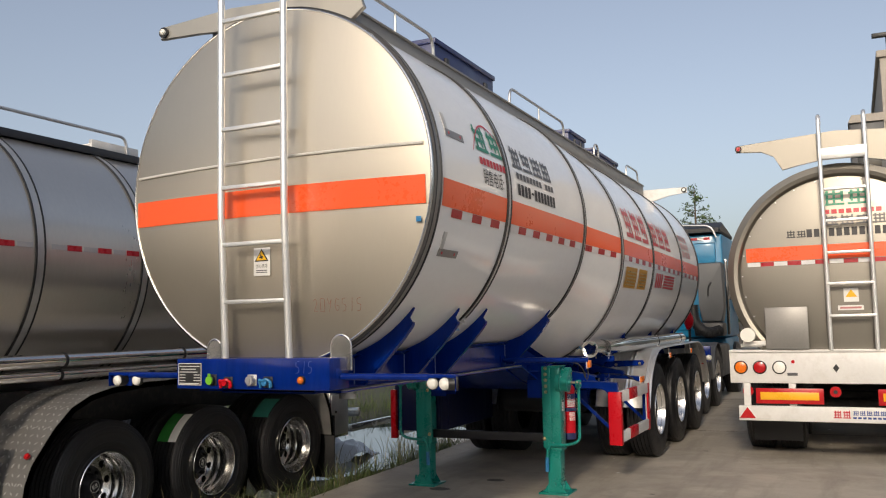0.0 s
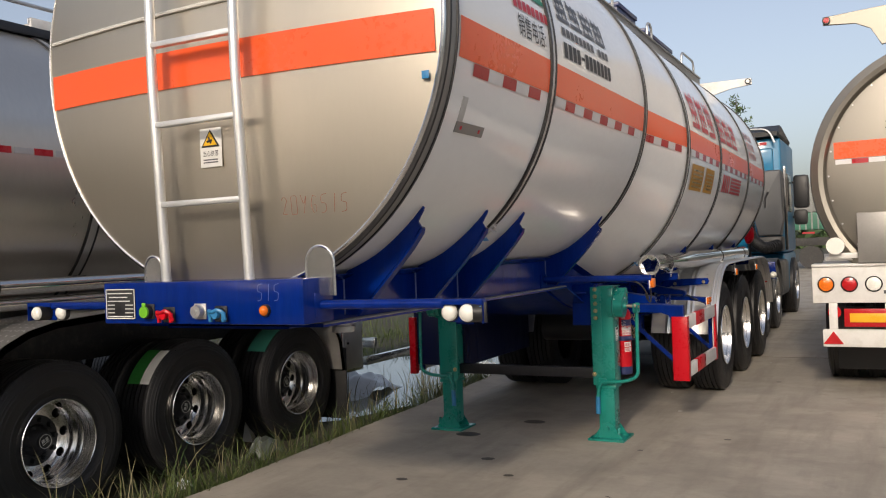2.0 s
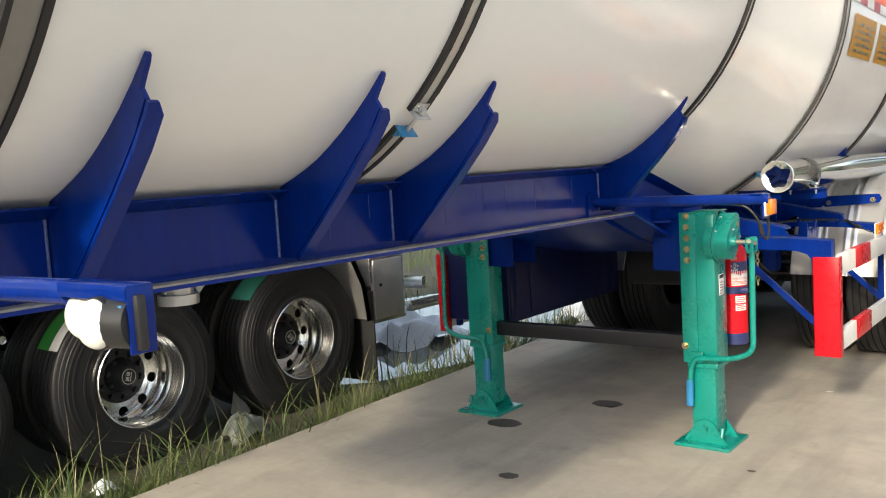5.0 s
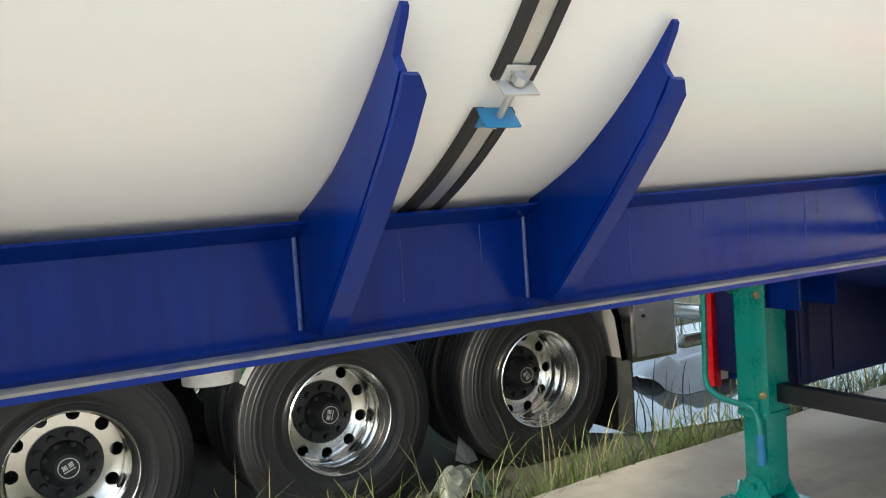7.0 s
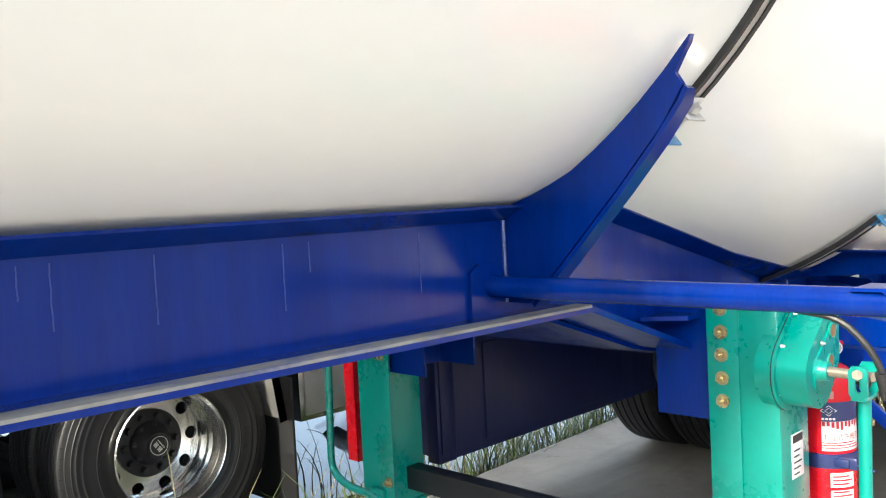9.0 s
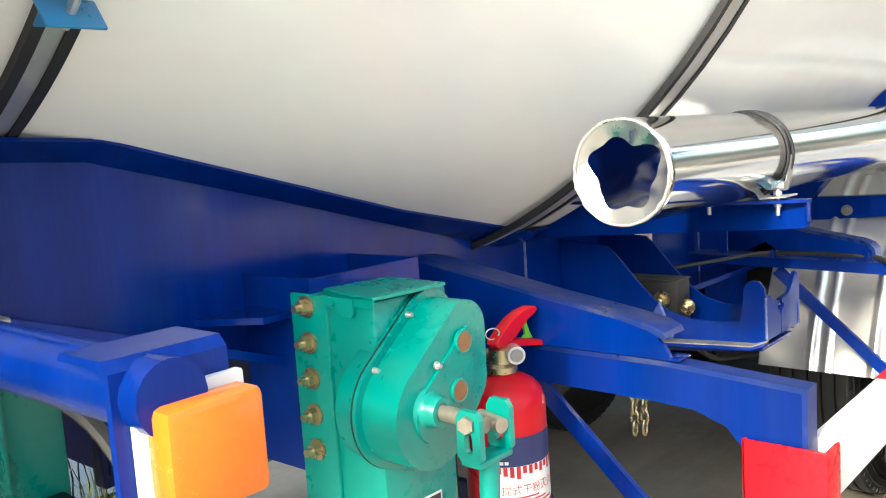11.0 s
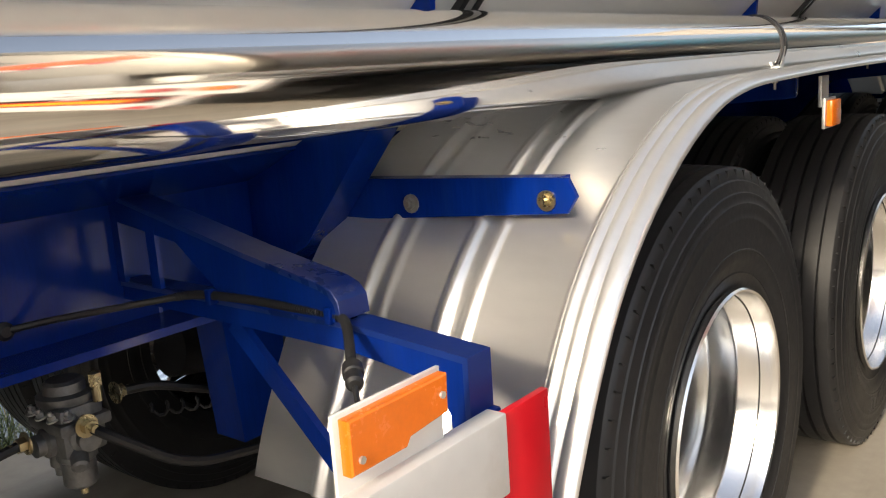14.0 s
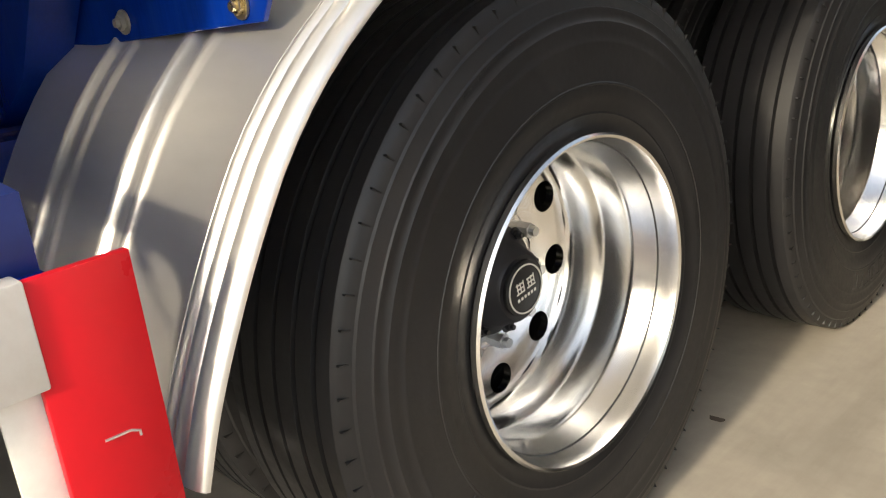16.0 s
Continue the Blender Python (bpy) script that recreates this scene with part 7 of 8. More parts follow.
for y in GS:
    bm = B()
    arc_strip(bm, GX, GZ, GR, GR + 0.012, -80, 110, y - 0.045, y - 0.030, 40)
    arc_strip(bm, GX, GZ, GR, GR + 0.012, -80, 110, y + 0.030, y + 0.045, 40)
    e = part("strap_edging", bm, BLACK, grey, "black rubber strap edging")
    bm = B()
    arc_strip(bm, GX, GZ, GR, GR + 0.009, -80, 110, y - 0.030, y + 0.030, 40)
    part("strap", bm, BARE, e, "grey steel strap")
bm = B()
arc_strip(bm, GX, GZ, GR + 0.001, GR + 0.004, 1.9, 4.2, 0, 0.135, 3)
tr = finish(bm, "reflective_tape", TAPE_RED)
bm = B()
arc_strip(bm, GX, GZ, GR + 0.001, GR + 0.004, 2.0, 4.1, 0, 0.135, 3)
tw = finish(bm, "reflective_tape", BARE)
for k in range(12):
    for me, dy in ((tr, 0.0), (tw, 0.155)):
        y = -0.285 + 0.30 * k + dy
        if all(abs(y + 0.07 - s) > 0.10 for s in GS):
            o = new("reflective_tape", me)
            o.parent = grey
            o.matrix_parent_inverse = WORLD[grey].inverted()
            o.location = (0, y, 0)
# top edge, rails and a white step
bm = B()
bx(bm, GX + 0.44, GX + 0.50, -5.9, 1.95, GZ + 0.975, GZ + 1.04, 0.004)
part("top_edge", bm, BLACK_STEEL, grey, "dark top edge trough")
bm = B()
x = GX + 0.47
rope(bm, bend([(x, -4.0, GZ + 1.04), (x, -4.0, GZ + 1.20), (x, 1.78, GZ + 1.20), (x, 1.80, GZ + 1.04)], 0.1, 6), 0.014, 10)
rl = part("hand_rail", bm, BARE, grey, "galvanised hand rail")
for y in (-2.2, -0.9, 0.45):
    bm = B()
    tube(bm, (x, y, GZ + 1.03), (x, y, GZ + 1.20), 0.012, 10)
    part("rail_post", bm, BARE, rl)
bm = B()
for k in range(4):
    bx(bm, GX - 0.1, GX + 0.44, 1.45 + 0.13 * k, 1.50 + 0.13 * k, GZ + 1.08, GZ + 1.10, 0.003)
bx(bm, GX + 0.42, GX + 0.46, 1.40, 1.95, GZ + 1.05, GZ + 1.12, 0.003)
part("step", bm, WHITE_PAINT, grey, "white slatted step")
# side tubes under the drum
for xx, z, r in ((-2.32, 1.305, 0.052), (-2.36, 1.195, 0.040)):
    bm = B()
    tube(bm, (xx, -5.5, z), (xx, 4.2, z), r, 24)
    pp = part("hose_tube", bm, POLISHED, grey, "polished hose tube")
    for y in (-0.9, 0.62, 1.9):
        bm = B()
        tube(bm, (xx, y - 0.012, z), (xx, y + 0.012, z), r + 0.004, 24)
        part("tube_strap", bm, BLACK, pp)
bm = B()
for s in (-1, 1):
    bx(bm, GX + 0.36 * s - 0.03, GX + 0.36 * s + 0.03, -5.8, 6.0, 0.70, 1.05, 0.006)
part("chassis_rail", bm, UNDERSIDE, grey, "dark dusty chassis rails")
for y in (-0.2, 1.6, 2.9, 4.4):
    part("bracket_arm", bx(B(), -2.95, -2.30, y - 0.03, y + 0.03, 1.05, 1.14, 0.004), BLACK_STEEL, grey)
# checker plate fender
bm = B()
fp = [(0.04, 0.10), (0.05, 0.30), (0.08, 0.48), (0.13, 0.60), (0.20, 0.69), (0.32, 0.84), (0.47, 0.97), (0.64, 1.045), (0.84, 1.085), (1.2, 1.105), (2.2, 1.11), (3.0, 1.10), (3.4, 1.06), (3.65, 0.97), (3.82, 0.82), (3.92, 0.62), (3.96, 0.35)]
rows = [[bm.verts.new((xq, y, z)) for xq in (-2.70, -2.045)] for y, z in fp]
for u, v in zip(rows, rows[1:]):
    bm.faces.new((u[0], v[0], v[1], u[1]))
bmesh.ops.solidify(bm, geom=bm.faces[:], thickness=0.004)
fd = part("fender", bm, CHECKER, grey, "checker plate fender")
bm = B()
rows = []
for i, (y, z) in enumerate(fp):
    a, b = fp[max(0, i - 1)], fp[min(len(fp) - 1, i + 1)]
    d = Vector((b[0] - a[0], b[1] - a[1])).normalized()
    rows.append([bm.verts.new((-2.042, y, z)), bm.verts.new((-2.042, y + d[1] * 0.045, z - d[0] * 0.045))])
for u, v in zip(rows, rows[1:]):
    bm.faces.new((u[0], v[0], v[1], u[1]))
bmesh.ops.solidify(bm, geom=bm.faces[:], thickness=0.006)
part("fender_lip", bm, BRIGHT, fd, "bright fender edge")
bm = B()
for (ya, za), (yb, zb) in zip(fp, fp[1:]):
    d = Vector((0, yb - ya, zb - za))
    L = d.length
    d.normalize()
    nrm = Vector((0, -d.z, d.y))
    k0 = 0
    while k0 * 0.06 < L:
        for c in range(10):
            o = (k0 % 2) * 0.03
            base = Vector((-2.64 + 0.06 * c + o, ya, za)) + d * (k0 * 0.06) + nrm * 0.0035
            u = (Vector((1, 0, 0)) * (1 if (c + k0) % 2 else -1) + d).normalized()
            w = u.cross(nrm)
            a, b = base - u * 0.019, base + u * 0.019
            bm.faces.new([bm.verts.new(p) for p in (a, base + w * 0.008, b, base - w * 0.008)])
        k0 += 1
tagged(part("checker_relief", bm, LADDER, fd), kind="stuff")
bm = B()
tube(bm, (-2.09, 0.14, 0.66), (-2.09, 0.125, 0.67), 0.022, 18)
part("reflector", bm, RED_LENS, fd)
# side frame ahead of the fender
bm = B()
bx(bm, -2.29, -2.25, -3.0, -0.02, 0.60, 0.74, 0.004)
bx(bm, -2.29, -2.25, -3.0, -0.02, 0.16, 0.28, 0.004)
bx(bm, -2.30, -2.24, -0.08, -0.0, 0.0, 0.74, 0.004)
bx(bm, -2.85, -2.25, -0.08, -0.02, 0.74, 0.80, 0.004)
part("guard_frame", bm, GREY_PLATE, grey, "grey metal side guard frame")
bm = B()
bx(bm, -2.9, -2.30, -2.8, -0.08, 0.15, 0.72, 0.01)
part("guard_sheet", bm, CHECKER, grey, "checker plate sheet behind the guard")
# tool box and flap behind the wheels
bm = B()
bx(bm, -2.75, -2.215, 4.16, 4.55, 0.27, 0.78, 0.010)
tb = part("tool_box", bm, BRIGHT, grey, "bright sheet metal tool box")
bm = B()
bx(bm, -2.215, -2.205, 4.19, 4.52, 0.30, 0.75, 0.004)
bx(bm, -2.206, -2.195, 4.22, 4.27, 0.52, 0.60, 0.004)
part("box_door", bm, BARE, tb)
bm = B()
tube(bm, (-2.205, 4.245, 0.56), (-2.185, 4.245, 0.56), 0.012, 12)
part("lock", bm, BLACK, tb)
bm = B()
bx(bm, -2.62, -2.06, 4.0, 4.015, -0.12, 0.55, 0.003)
part("mud_flap", bm, BLACK, grey, "black mud flap")
bm = B()
bx(bm, -2.7, -2.2, 4.75, 4.80, 0.46, 0.56, 0.004)
bx(bm, -2.26, -2.2, 4.6, 5.6, 0.30, 0.38, 0.004)
part("tail_step", bm, BRIGHT, grey, "bright metal tail step")
GA = [0.925, 2.165, 3.41]
for i, y in enumerate(GA):
    put_wheel(grey, -2.16 - 0.142, y, 0.31, 1, 0.4 + 0.9 * i)
    bm = B()
    lathe(bm, [(0.162, -0.100), (0.162, -0.088), (0.157, -0.085), (0.085, -0.085)], Matrix.Translation((-2.16 - 0.142, y, 0.31)) @ pose(0, 0, 0, 0, 90, 0), 40)
    hp = part("hub_plate", bm, BLACK, grey, "black painted hub plate")
    for k in range(10):
        q = 2 * math.pi * k / 10 + math.pi / 2 + 0.4 + 0.9 * i
        c = (-2.16 - 0.142, y + 0.131 * math.cos(q), 0.31 + 0.131 * math.sin(q))
        part("nut_cap", tube(B(), (c[0] - 0.090, c[1], c[2]), (c[0] - 0.056, c[1], c[2]), 0.0195, 10, 0.015), BLACK, hp)
    put_wheel(grey, GX * 2 + 2.16 + 0.142, y, 0.31, -1, 0.2)
    bm = B()
    tube(bm, (GX - 0.7, y, 0.265), (GX + 0.7, y, 0.265), 0.07, 14)
    part("axle", bm, UNDERSIDE, grey)
# green and white paper bands still on two tyres
TEAL = mat("teal_paper", (0.05, 0.28, 0.22), 0.5, 0, 0.1, 12, 90)
DARK_GREEN = mat("green_paper", (0.03, 0.22, 0.04), 0.5, 0, 0.15, 12, 90)
for y, q0, q1, x0, x1, mt, lab in ((2.165, 118, 152, -2.41, -2.29, DARK_GREEN, "green tyre band"), (2.165, 118, 152, -2.286, -2.197, PAPER, "white printed tyre band"), (3.41, 112, 142, -2.39, -2.20, TEAL, "teal tyre band")):
    bm = B()
    rows = []
    for i in range(9):
        q = radians(q0 + (q1 - q0) * i / 8)
        rows.append([bm.verts.new((xq, y + 0.5225 * math.cos(q), 0.31 + 0.5225 * math.sin(q))) for xq in (x0, x1)])
    for u, v in zip(rows, rows[1:]):
        bm.faces.new((u[0], v[0], v[1], u[1]))
    part("tyre_band", bm, mt, grey, lab)

# ---- tank trailer on the other side, seen from its rear ----
RX, RZ, RR, RY = 3.05, 1.965, 1.148, 5.80
right = thing("rear_tank_trailer", RX, 9.0, 0, "metal tank trailer seen from its rear with white bumper and ladder", "tank trailer")
# head, rim and wing plate share the satin metal darkened against glare
bm = B()
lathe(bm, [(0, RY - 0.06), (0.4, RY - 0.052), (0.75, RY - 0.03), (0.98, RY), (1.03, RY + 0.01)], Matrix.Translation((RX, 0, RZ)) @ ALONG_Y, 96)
rh = part("rear_head", bm, SATIN_DIMMED, right, "satin metal rear head")
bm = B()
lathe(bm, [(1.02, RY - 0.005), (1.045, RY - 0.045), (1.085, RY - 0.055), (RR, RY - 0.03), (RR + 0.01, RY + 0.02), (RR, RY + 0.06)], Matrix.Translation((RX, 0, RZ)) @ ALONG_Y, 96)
part("rim", bm, SATIN_DIMMED, right, "wide rolled satin rim")
bm = B()
for k in range(28):
    q = 2 * math.pi * k / 28
    p = Vector((RX + 1.0 * math.cos(q), RY - 0.002, RZ + 1.0 * math.sin(q)))
    tube(bm, p, p + Vector((0, -0.01, 0)), 0.008, 8)
part("rim_rivets", bm, BARE, rh)
for a, b in ((RY + 0.06, 8.2), (8.2, 11.0), (11.0, 14.0)):
    bm = B()
    lathe(bm, [(RR - 0.01, a), (RR - 0.01, b)], Matrix.Translation((RX, 0, RZ)) @ ALONG_Y, 96)
    part("cladding_panel", bm, SATIN_SIDE, right, "satin metal cladding")
bm = B()
lathe(bm, [(RR - 0.01, 14.0), (0.7, 14.1), (0, 14.13)], Matrix.Translation((RX, 0, RZ)) @ ALONG_Y, 64)
part("front_head", bm, SATIN, right)
fy = lambda x, z: RY - 0.062 + 0.06 * (((x - RX) ** 2 + (z - RZ) ** 2) / 0.96)


def on_rear(bm, lift=0.004):
    bmesh.ops.triangulate(bm, faces=bm.faces)
    bmesh.ops.subdivide_edges(bm, edges=[e for e in bm.edges if e.calc_length() > 0.12], cuts=3, use_grid_fill=True)
    for v in bm.verts:
        v.co.y = fy(v.co.x, v.co.z) - lift - v.co.y * 0.5
    return bm


def rear_rect(x0, x1, z0, z1, d=0.0):
    b = B()
    n = 24
    rows = [[b.verts.new((x0 + (x1 - x0) * i / n, d, z)) for z in (z0, z1)] for i in range(n + 1)]
    for u, v in zip(rows, rows[1:]):
        b.faces.new((u[0], v[0], v[1], u[1]))
    for v in b.verts:
        v.co.y = fy(v.co.x, v.co.z) - 0.004 - d
    return b


part("orange_band", rear_rect(2.10, 4.0, 2.115, 2.265), ORANGE, right, "orange vinyl band")
for k in range(14):
    x = 2.11 + 0.136 * k
    part("reflective_tape", rear_rect(x, x + 0.132, 2.065, 2.108, 0.001), TAPE_RED if k % 2 else TAPE_WHITE, right)
b = B()
glyph(b, 0, 0, 0.20, 0.17, 400)
glyph(b, 0.23, 0, 0.20, 0.17, 401)
to_plane(b, pose(2.90, 0, 2.665, 90))
part("emblem", on_rear(b), GREEN_INK, rh, "green emblem blocks")
b = B()
for k in range(8):
    rect(b, 0.07 * k, 0.07 * k + 0.052, 0, 0.045)
to_plane(b, pose(2.90, 0, 2.585, 90))
part("name_bar", on_rear(b), RED_INK, rh, "row of red letter blocks")
for k in range(4):
    part("company_character", on_rear(to_plane(glyph(B(), 0.15 * k, 0, 0.13, 0.11, 410 + k), pose(2.90, 0, 2.46, 90))), GREY_INK, rh, "dark character block")
b = B()
for k in range(14):
    rect(b, 0.072 * k, 0.072 * k + 0.052, 0.0, 0.085)
to_plane(b, pose(2.72, 0, 2.35, 90))
part("number_bar", on_rear(b), BLACK_INK, rh, "row of black number blocks")
b = B()
glyph(b, -0.2, 0, 0.09, 0.085, 430)
glyph(b, -0.1, 0, 0.09, 0.085, 431)
to_plane(b, pose(2.72, 0, 2.35, 90))
part("sales_line", on_rear(b), BLACK_INK, rh)
# warning stickers
bm = rear_rect(3.04, 3.18, 1.66, 1.80, 0.003)
st = part("warning_sign", bm, PAPER, right, "white warning sticker with yellow triangle")
b = B()
b.faces.new([b.verts.new(p) for p in ((3.055, fy(3.06, 1.72) - 0.010, 1.71), (3.165, fy(3.16, 1.72) - 0.010, 1.71), (3.11, fy(3.11, 1.79) - 0.010, 1.79))])
part("triangle", b, WARN_YELLOW, st, "yellow triangle")
part("caution_strip", rear_rect(2.98, 3.22, 1.575, 1.625, 0.003), PAPER, right, "pale strip with red print")
part("print_bar", rear_rect(3.0, 3.20, 1.59, 1.61, 0.005), FADED_INK, right)
# ladder
for x in (2.895, 3.325):
    bm = B()
    rope(bm, bend([(x, 5.66, 1.17), (x, 5.62, 2.4), (x, 5.62, 3.60), (x, 5.74, 3.63), (x, 5.80, 3.55)], 0.08, 5), 0.022, 12)
    part("ladder_rail", bm, LADDER, right, "bright aluminium ladder rail")
for z in (1.52, 1.85, 2.17, 2.50, 2.83):
    bm = B()
    bx(bm, 2.895, 3.325, 5.61, 5.65, z - 0.014, z + 0.014, 0.004)
    part("rung", bm, LADDER, right)
bm = B()
bx(bm, 2.88, 3.34, 5.60, 5.66, 3.14, 3.26, 0.006)
part("ladder_tread", bm, LADDER, right, "wide top tread")
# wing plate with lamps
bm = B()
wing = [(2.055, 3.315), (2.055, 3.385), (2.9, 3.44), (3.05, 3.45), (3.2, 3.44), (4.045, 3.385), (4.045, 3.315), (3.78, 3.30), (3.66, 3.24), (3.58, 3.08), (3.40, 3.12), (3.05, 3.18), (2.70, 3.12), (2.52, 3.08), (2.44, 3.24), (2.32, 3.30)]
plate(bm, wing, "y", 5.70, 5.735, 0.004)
wp = part("wing_plate", bm, SATIN_DIMMED, right, "satin metal wing plate")
for x in (2.085, 4.015):
    bm = B()
    tube(bm, (x, 5.70, 3.35), (x, 5.682, 3.35), 0.034, 20)
    lh = part("lamp_housing", bm, BLACK, wp)
    bm = B()
    tube(bm, (x, 5.682, 3.35), (x, 5.676, 3.35), 0.024, 18)
    part("lamp_lens", bm, RED_LENS, wp, "red lamp lens")
# bumper frame
bm = B()
bx(bm, 1.885, 4.215, 5.68, 5.74, 0.825, 1.155, 0.008)
bx(bm, 1.885, 4.215, 5.66, 5.90, 1.150, 1.175, 0.005)
bmp = part("light_panel", bm, WHITE_PAINT, right, "white rear light panel")
for x, mt, nm in ((2.0, AMBER, "amber lamp"), (2.19, RED_LENS, "red lamp"), (2.385, LENS, "white lamp"), (4.10, AMBER, "amber lamp"), (3.91, RED_LENS, "red lamp"), (3.715, LENS, "white lamp")):
    bm = B()
    lathe(bm, [(0.070, 0.0), (0.070, 0.012), (0.062, 0.018), (0.060, 0.010)], Matrix.Translation((x, 5.68, 0.992)) @ pose(0, 0, 0, 90, 0, 0), 32)
    rg = part("lamp_ring", bm, BLACK, bmp)
    bm = B()
    lathe(bm, [(0.060, 0.008), (0.058, 0.016), (0.03, 0.024), (0, 0.026)], Matrix.Translation((x, 5.68, 0.992)) @ pose(0, 0, 0, 90, 0, 0), 32)
    part("rear_lamp", bm, mt, bmp, nm)
bm = B()
tube(bm, (2.52, 5.68, 1.05), (2.52, 5.672, 1.05), 0.018, 14)
part("reflector", bm, RED_LENS, bmp)
bm = B()
plate(bm, [(2.90, 0.985), (2.93, 1.03), (2.96, 0.985), (2.93, 0.94)], "y", 5.674, 5.681)
part("badge", bm, BLACK, bmp, "black lozenge badge")
bm = B()
bx(bm, 2.46, 2.56, 5.676, 5.681, 0.905, 0.935, 0)
part("print_bar", bm, GREY_INK, bmp)
for x0, x1 in ((2.14, 2.80), (3.30, 3.96)):
    bm = B()
    bx(bm, x0, x1, 5.655, 5.672, 0.615, 0.775, 0.003)
    pn = part("rear_marker_board", bm, RED_LENS, right, "yellow marker board with red edge")
    bm = B()
    bx(bm, x0 + 0.045, x1 - 0.045, 5.650, 5.657, 0.655, 0.735, 0.002)
    part("yellow_field", bm, YELLOW, pn, "yellow field")
bm = B()
bx(bm, 1.96, 4.14, 5.66, 5.72, 0.435, 0.59, 0.006)
for x in (2.05, 2.50, 3.6, 4.05):
    bx(bm, x - 0.035, x + 0.035, 5.69, 5.74, 0.58, 0.84, 0.004)
bp_ = part("under_run_bar", bm, WHITE_PAINT, right, "white under-run bar with print")
bm = B()
plate(bm, [(1.965, 0.46), (2.13, 0.46), (2.048, 0.575)], "y", 5.652, 5.660)
part("triangle_reflector", bm, RED_LENS, bp_, "red triangle reflector")
bm = B()
for k in range(2):
    glyph(bm, 0.085 * k, 0.0, 0.075, 0.085, 500 + k)
to_plane(bm, pose(2.88, 5.658, 0.475, 90))
part("bumper_text", bm, RED_INK, bp_, "red character blocks")
bm = B()
for k in range(9):
    glyph(bm, 0.062 * k, 0.035, 0.054, 0.05, 510 + k)
for k in range(12):
    rect(bm, 0.045 * k, 0.045 * k + 0.032, 0.0, 0.02)
to_plane(bm, pose(3.06, 5.658, 0.475, 90))
part("bumper_text", bm, mat("blue_print", (0.03, 0.06, 0.25), 0.5, 0, 0.1, 20, 90), bp_, "blue character blocks")
for x in (2.06, 2.91):
    bm = B()
    tube(bm, (x, 5.74, 0.74), (x, 5.70, 0.74), 0.055, 22)
    part("tail_disc", bm, RED_LENS, right, "round red lamp")
    bm = B()
    tube(bm, (x, 5.70, 0.74), (x, 5.692, 0.74), 0.02, 12)
    part("lamp_core", bm, GREEN if x < 2.5 else BLACK, right)
bm = B()
bx(bm, 2.27, 2.69, 5.635, 5.655, 1.18, 1.62, 0.006)
gp = part("grey_plate", bm, GREY_PLATE, right, "plain grey plate above the bumper")
bm = B()
bx(bm, 2.03, 2.30, 5.70, 5.76, 1.22, 1.27, 0.004)
bx(bm, 2.0, 2.3, 5.76, 6.2, 1.20, 1.24, 0.004)
part("side_frame", bm, WHITE_PAINT, right)
bm = B()
tube(bm, (2.09, 5.62, 1.335), (2.09, 6.6, 1.335), 0.075, 28)
part("hose_tube_cap", bm, LENS, right, "white capped hose tube")
for i, y in enumerate((6.9, 8.2, 9.5)):
    put_wheel(right, 1.90 + 0.142 + 0.04, y, 0.519, -1, 0.3 * i)
    put_wheel(right, 4.20 - 0.142 - 0.04, y, 0.519, 1, 0.3 * i)
bm = B()
for s in (-1, 1):
    bx(bm, RX + 0.40 * s - 0.04, RX + 0.40 * s + 0.04, 5.8, 14, 0.78, 1.0, 0.006)
for y in (6.9, 8.2, 9.5):
    tube(bm, (2.2, y, 0.505), (3.9, y, 0.505), 0.065, 14)
part("chassis", bm, UNDERSIDE, right, "dark dusty chassis")
for x in (2.05, 3.55):
    part("mud_flap", bx(B(), x, x + 0.5, 6.25, 6.27, 0.16, 0.75, 0.003), BLACK, right, "black rubber mud flap")

# ---- blue tractor beyond the white trailer ----
TX, TY = -0.28, 13.6
tractor = thing("tractor_unit", TX, 12.5, 0, "bright blue tractor unit with black intake seen from behind", "truck")
bm = B()
bx(bm, TX - 1.22, TX + 1.13, TY, TY + 2.1, 1.15, 3.20, 0.06)
cab = part("cab", bm, CAB_BLUE, tractor, "bright blue cab")
for x0, x1, z0, z1 in ((-1.0, -0.1, 2.50, 3.02), (0.0, 1.0, 2.50, 3.02), (-1.05, -0.1, 1.3, 2.38), (0.0, 1.05, 1.3, 2.38)):
    bm = B()
    bx(bm, TX + x0, TX + x1, TY - 0.025, TY + 0.02, z0, z1, 0.035)
    part("back_panel", bm, CAB_BLUE, cab)
for k in range(15):
    x = TX - 0.9 + 0.12 * k
    part("reflective_tape", bx(B(), x, x + 0.118, TY - 0.010, TY - 0.004, 3.08, 3.13, 0), TAPE_WHITE if k % 2 else TAPE_RED, cab)
bm = B()
plate(bm, [(TY - 0.15, 3.22), (TY - 0.15, 3.30), (TY + 0.3, 3.45), (TY + 1.7, 3.30), (TY + 1.9, 3.22)], "x", TX - 1.18, TX + 1.12, 0.03)
part("roof_deflector", bm, BLACK, cab, "black roof deflector")
bm = B()
rope(bm, bend([(TX - 1.05, TY - 0.17, 3.10), (TX - 0.95, TY - 0.17, 3.34), (TX, TY - 0.17, 3.40), (TX + 0.95, TY - 0.17, 3.34), (TX + 1.05, TY - 0.17, 3.10)], 0.18, 6), 0.02, 8)
part("roof_rail", bm, BARE, cab, "curved silver roof rail")
bm = B()
plate(bm, [(0.40, 2.60), (0.86, 2.60), (0.88, 2.56), (0.88, 1.72), (0.84, 1.46), (0.46, 1.46), (0.42, 1.75)], "y", TY - 0.40, TY - 0.06, 0.03, 3)
it = part("air_intake", bm, GREY_PLASTIC, tractor, "dark grey intake tower")
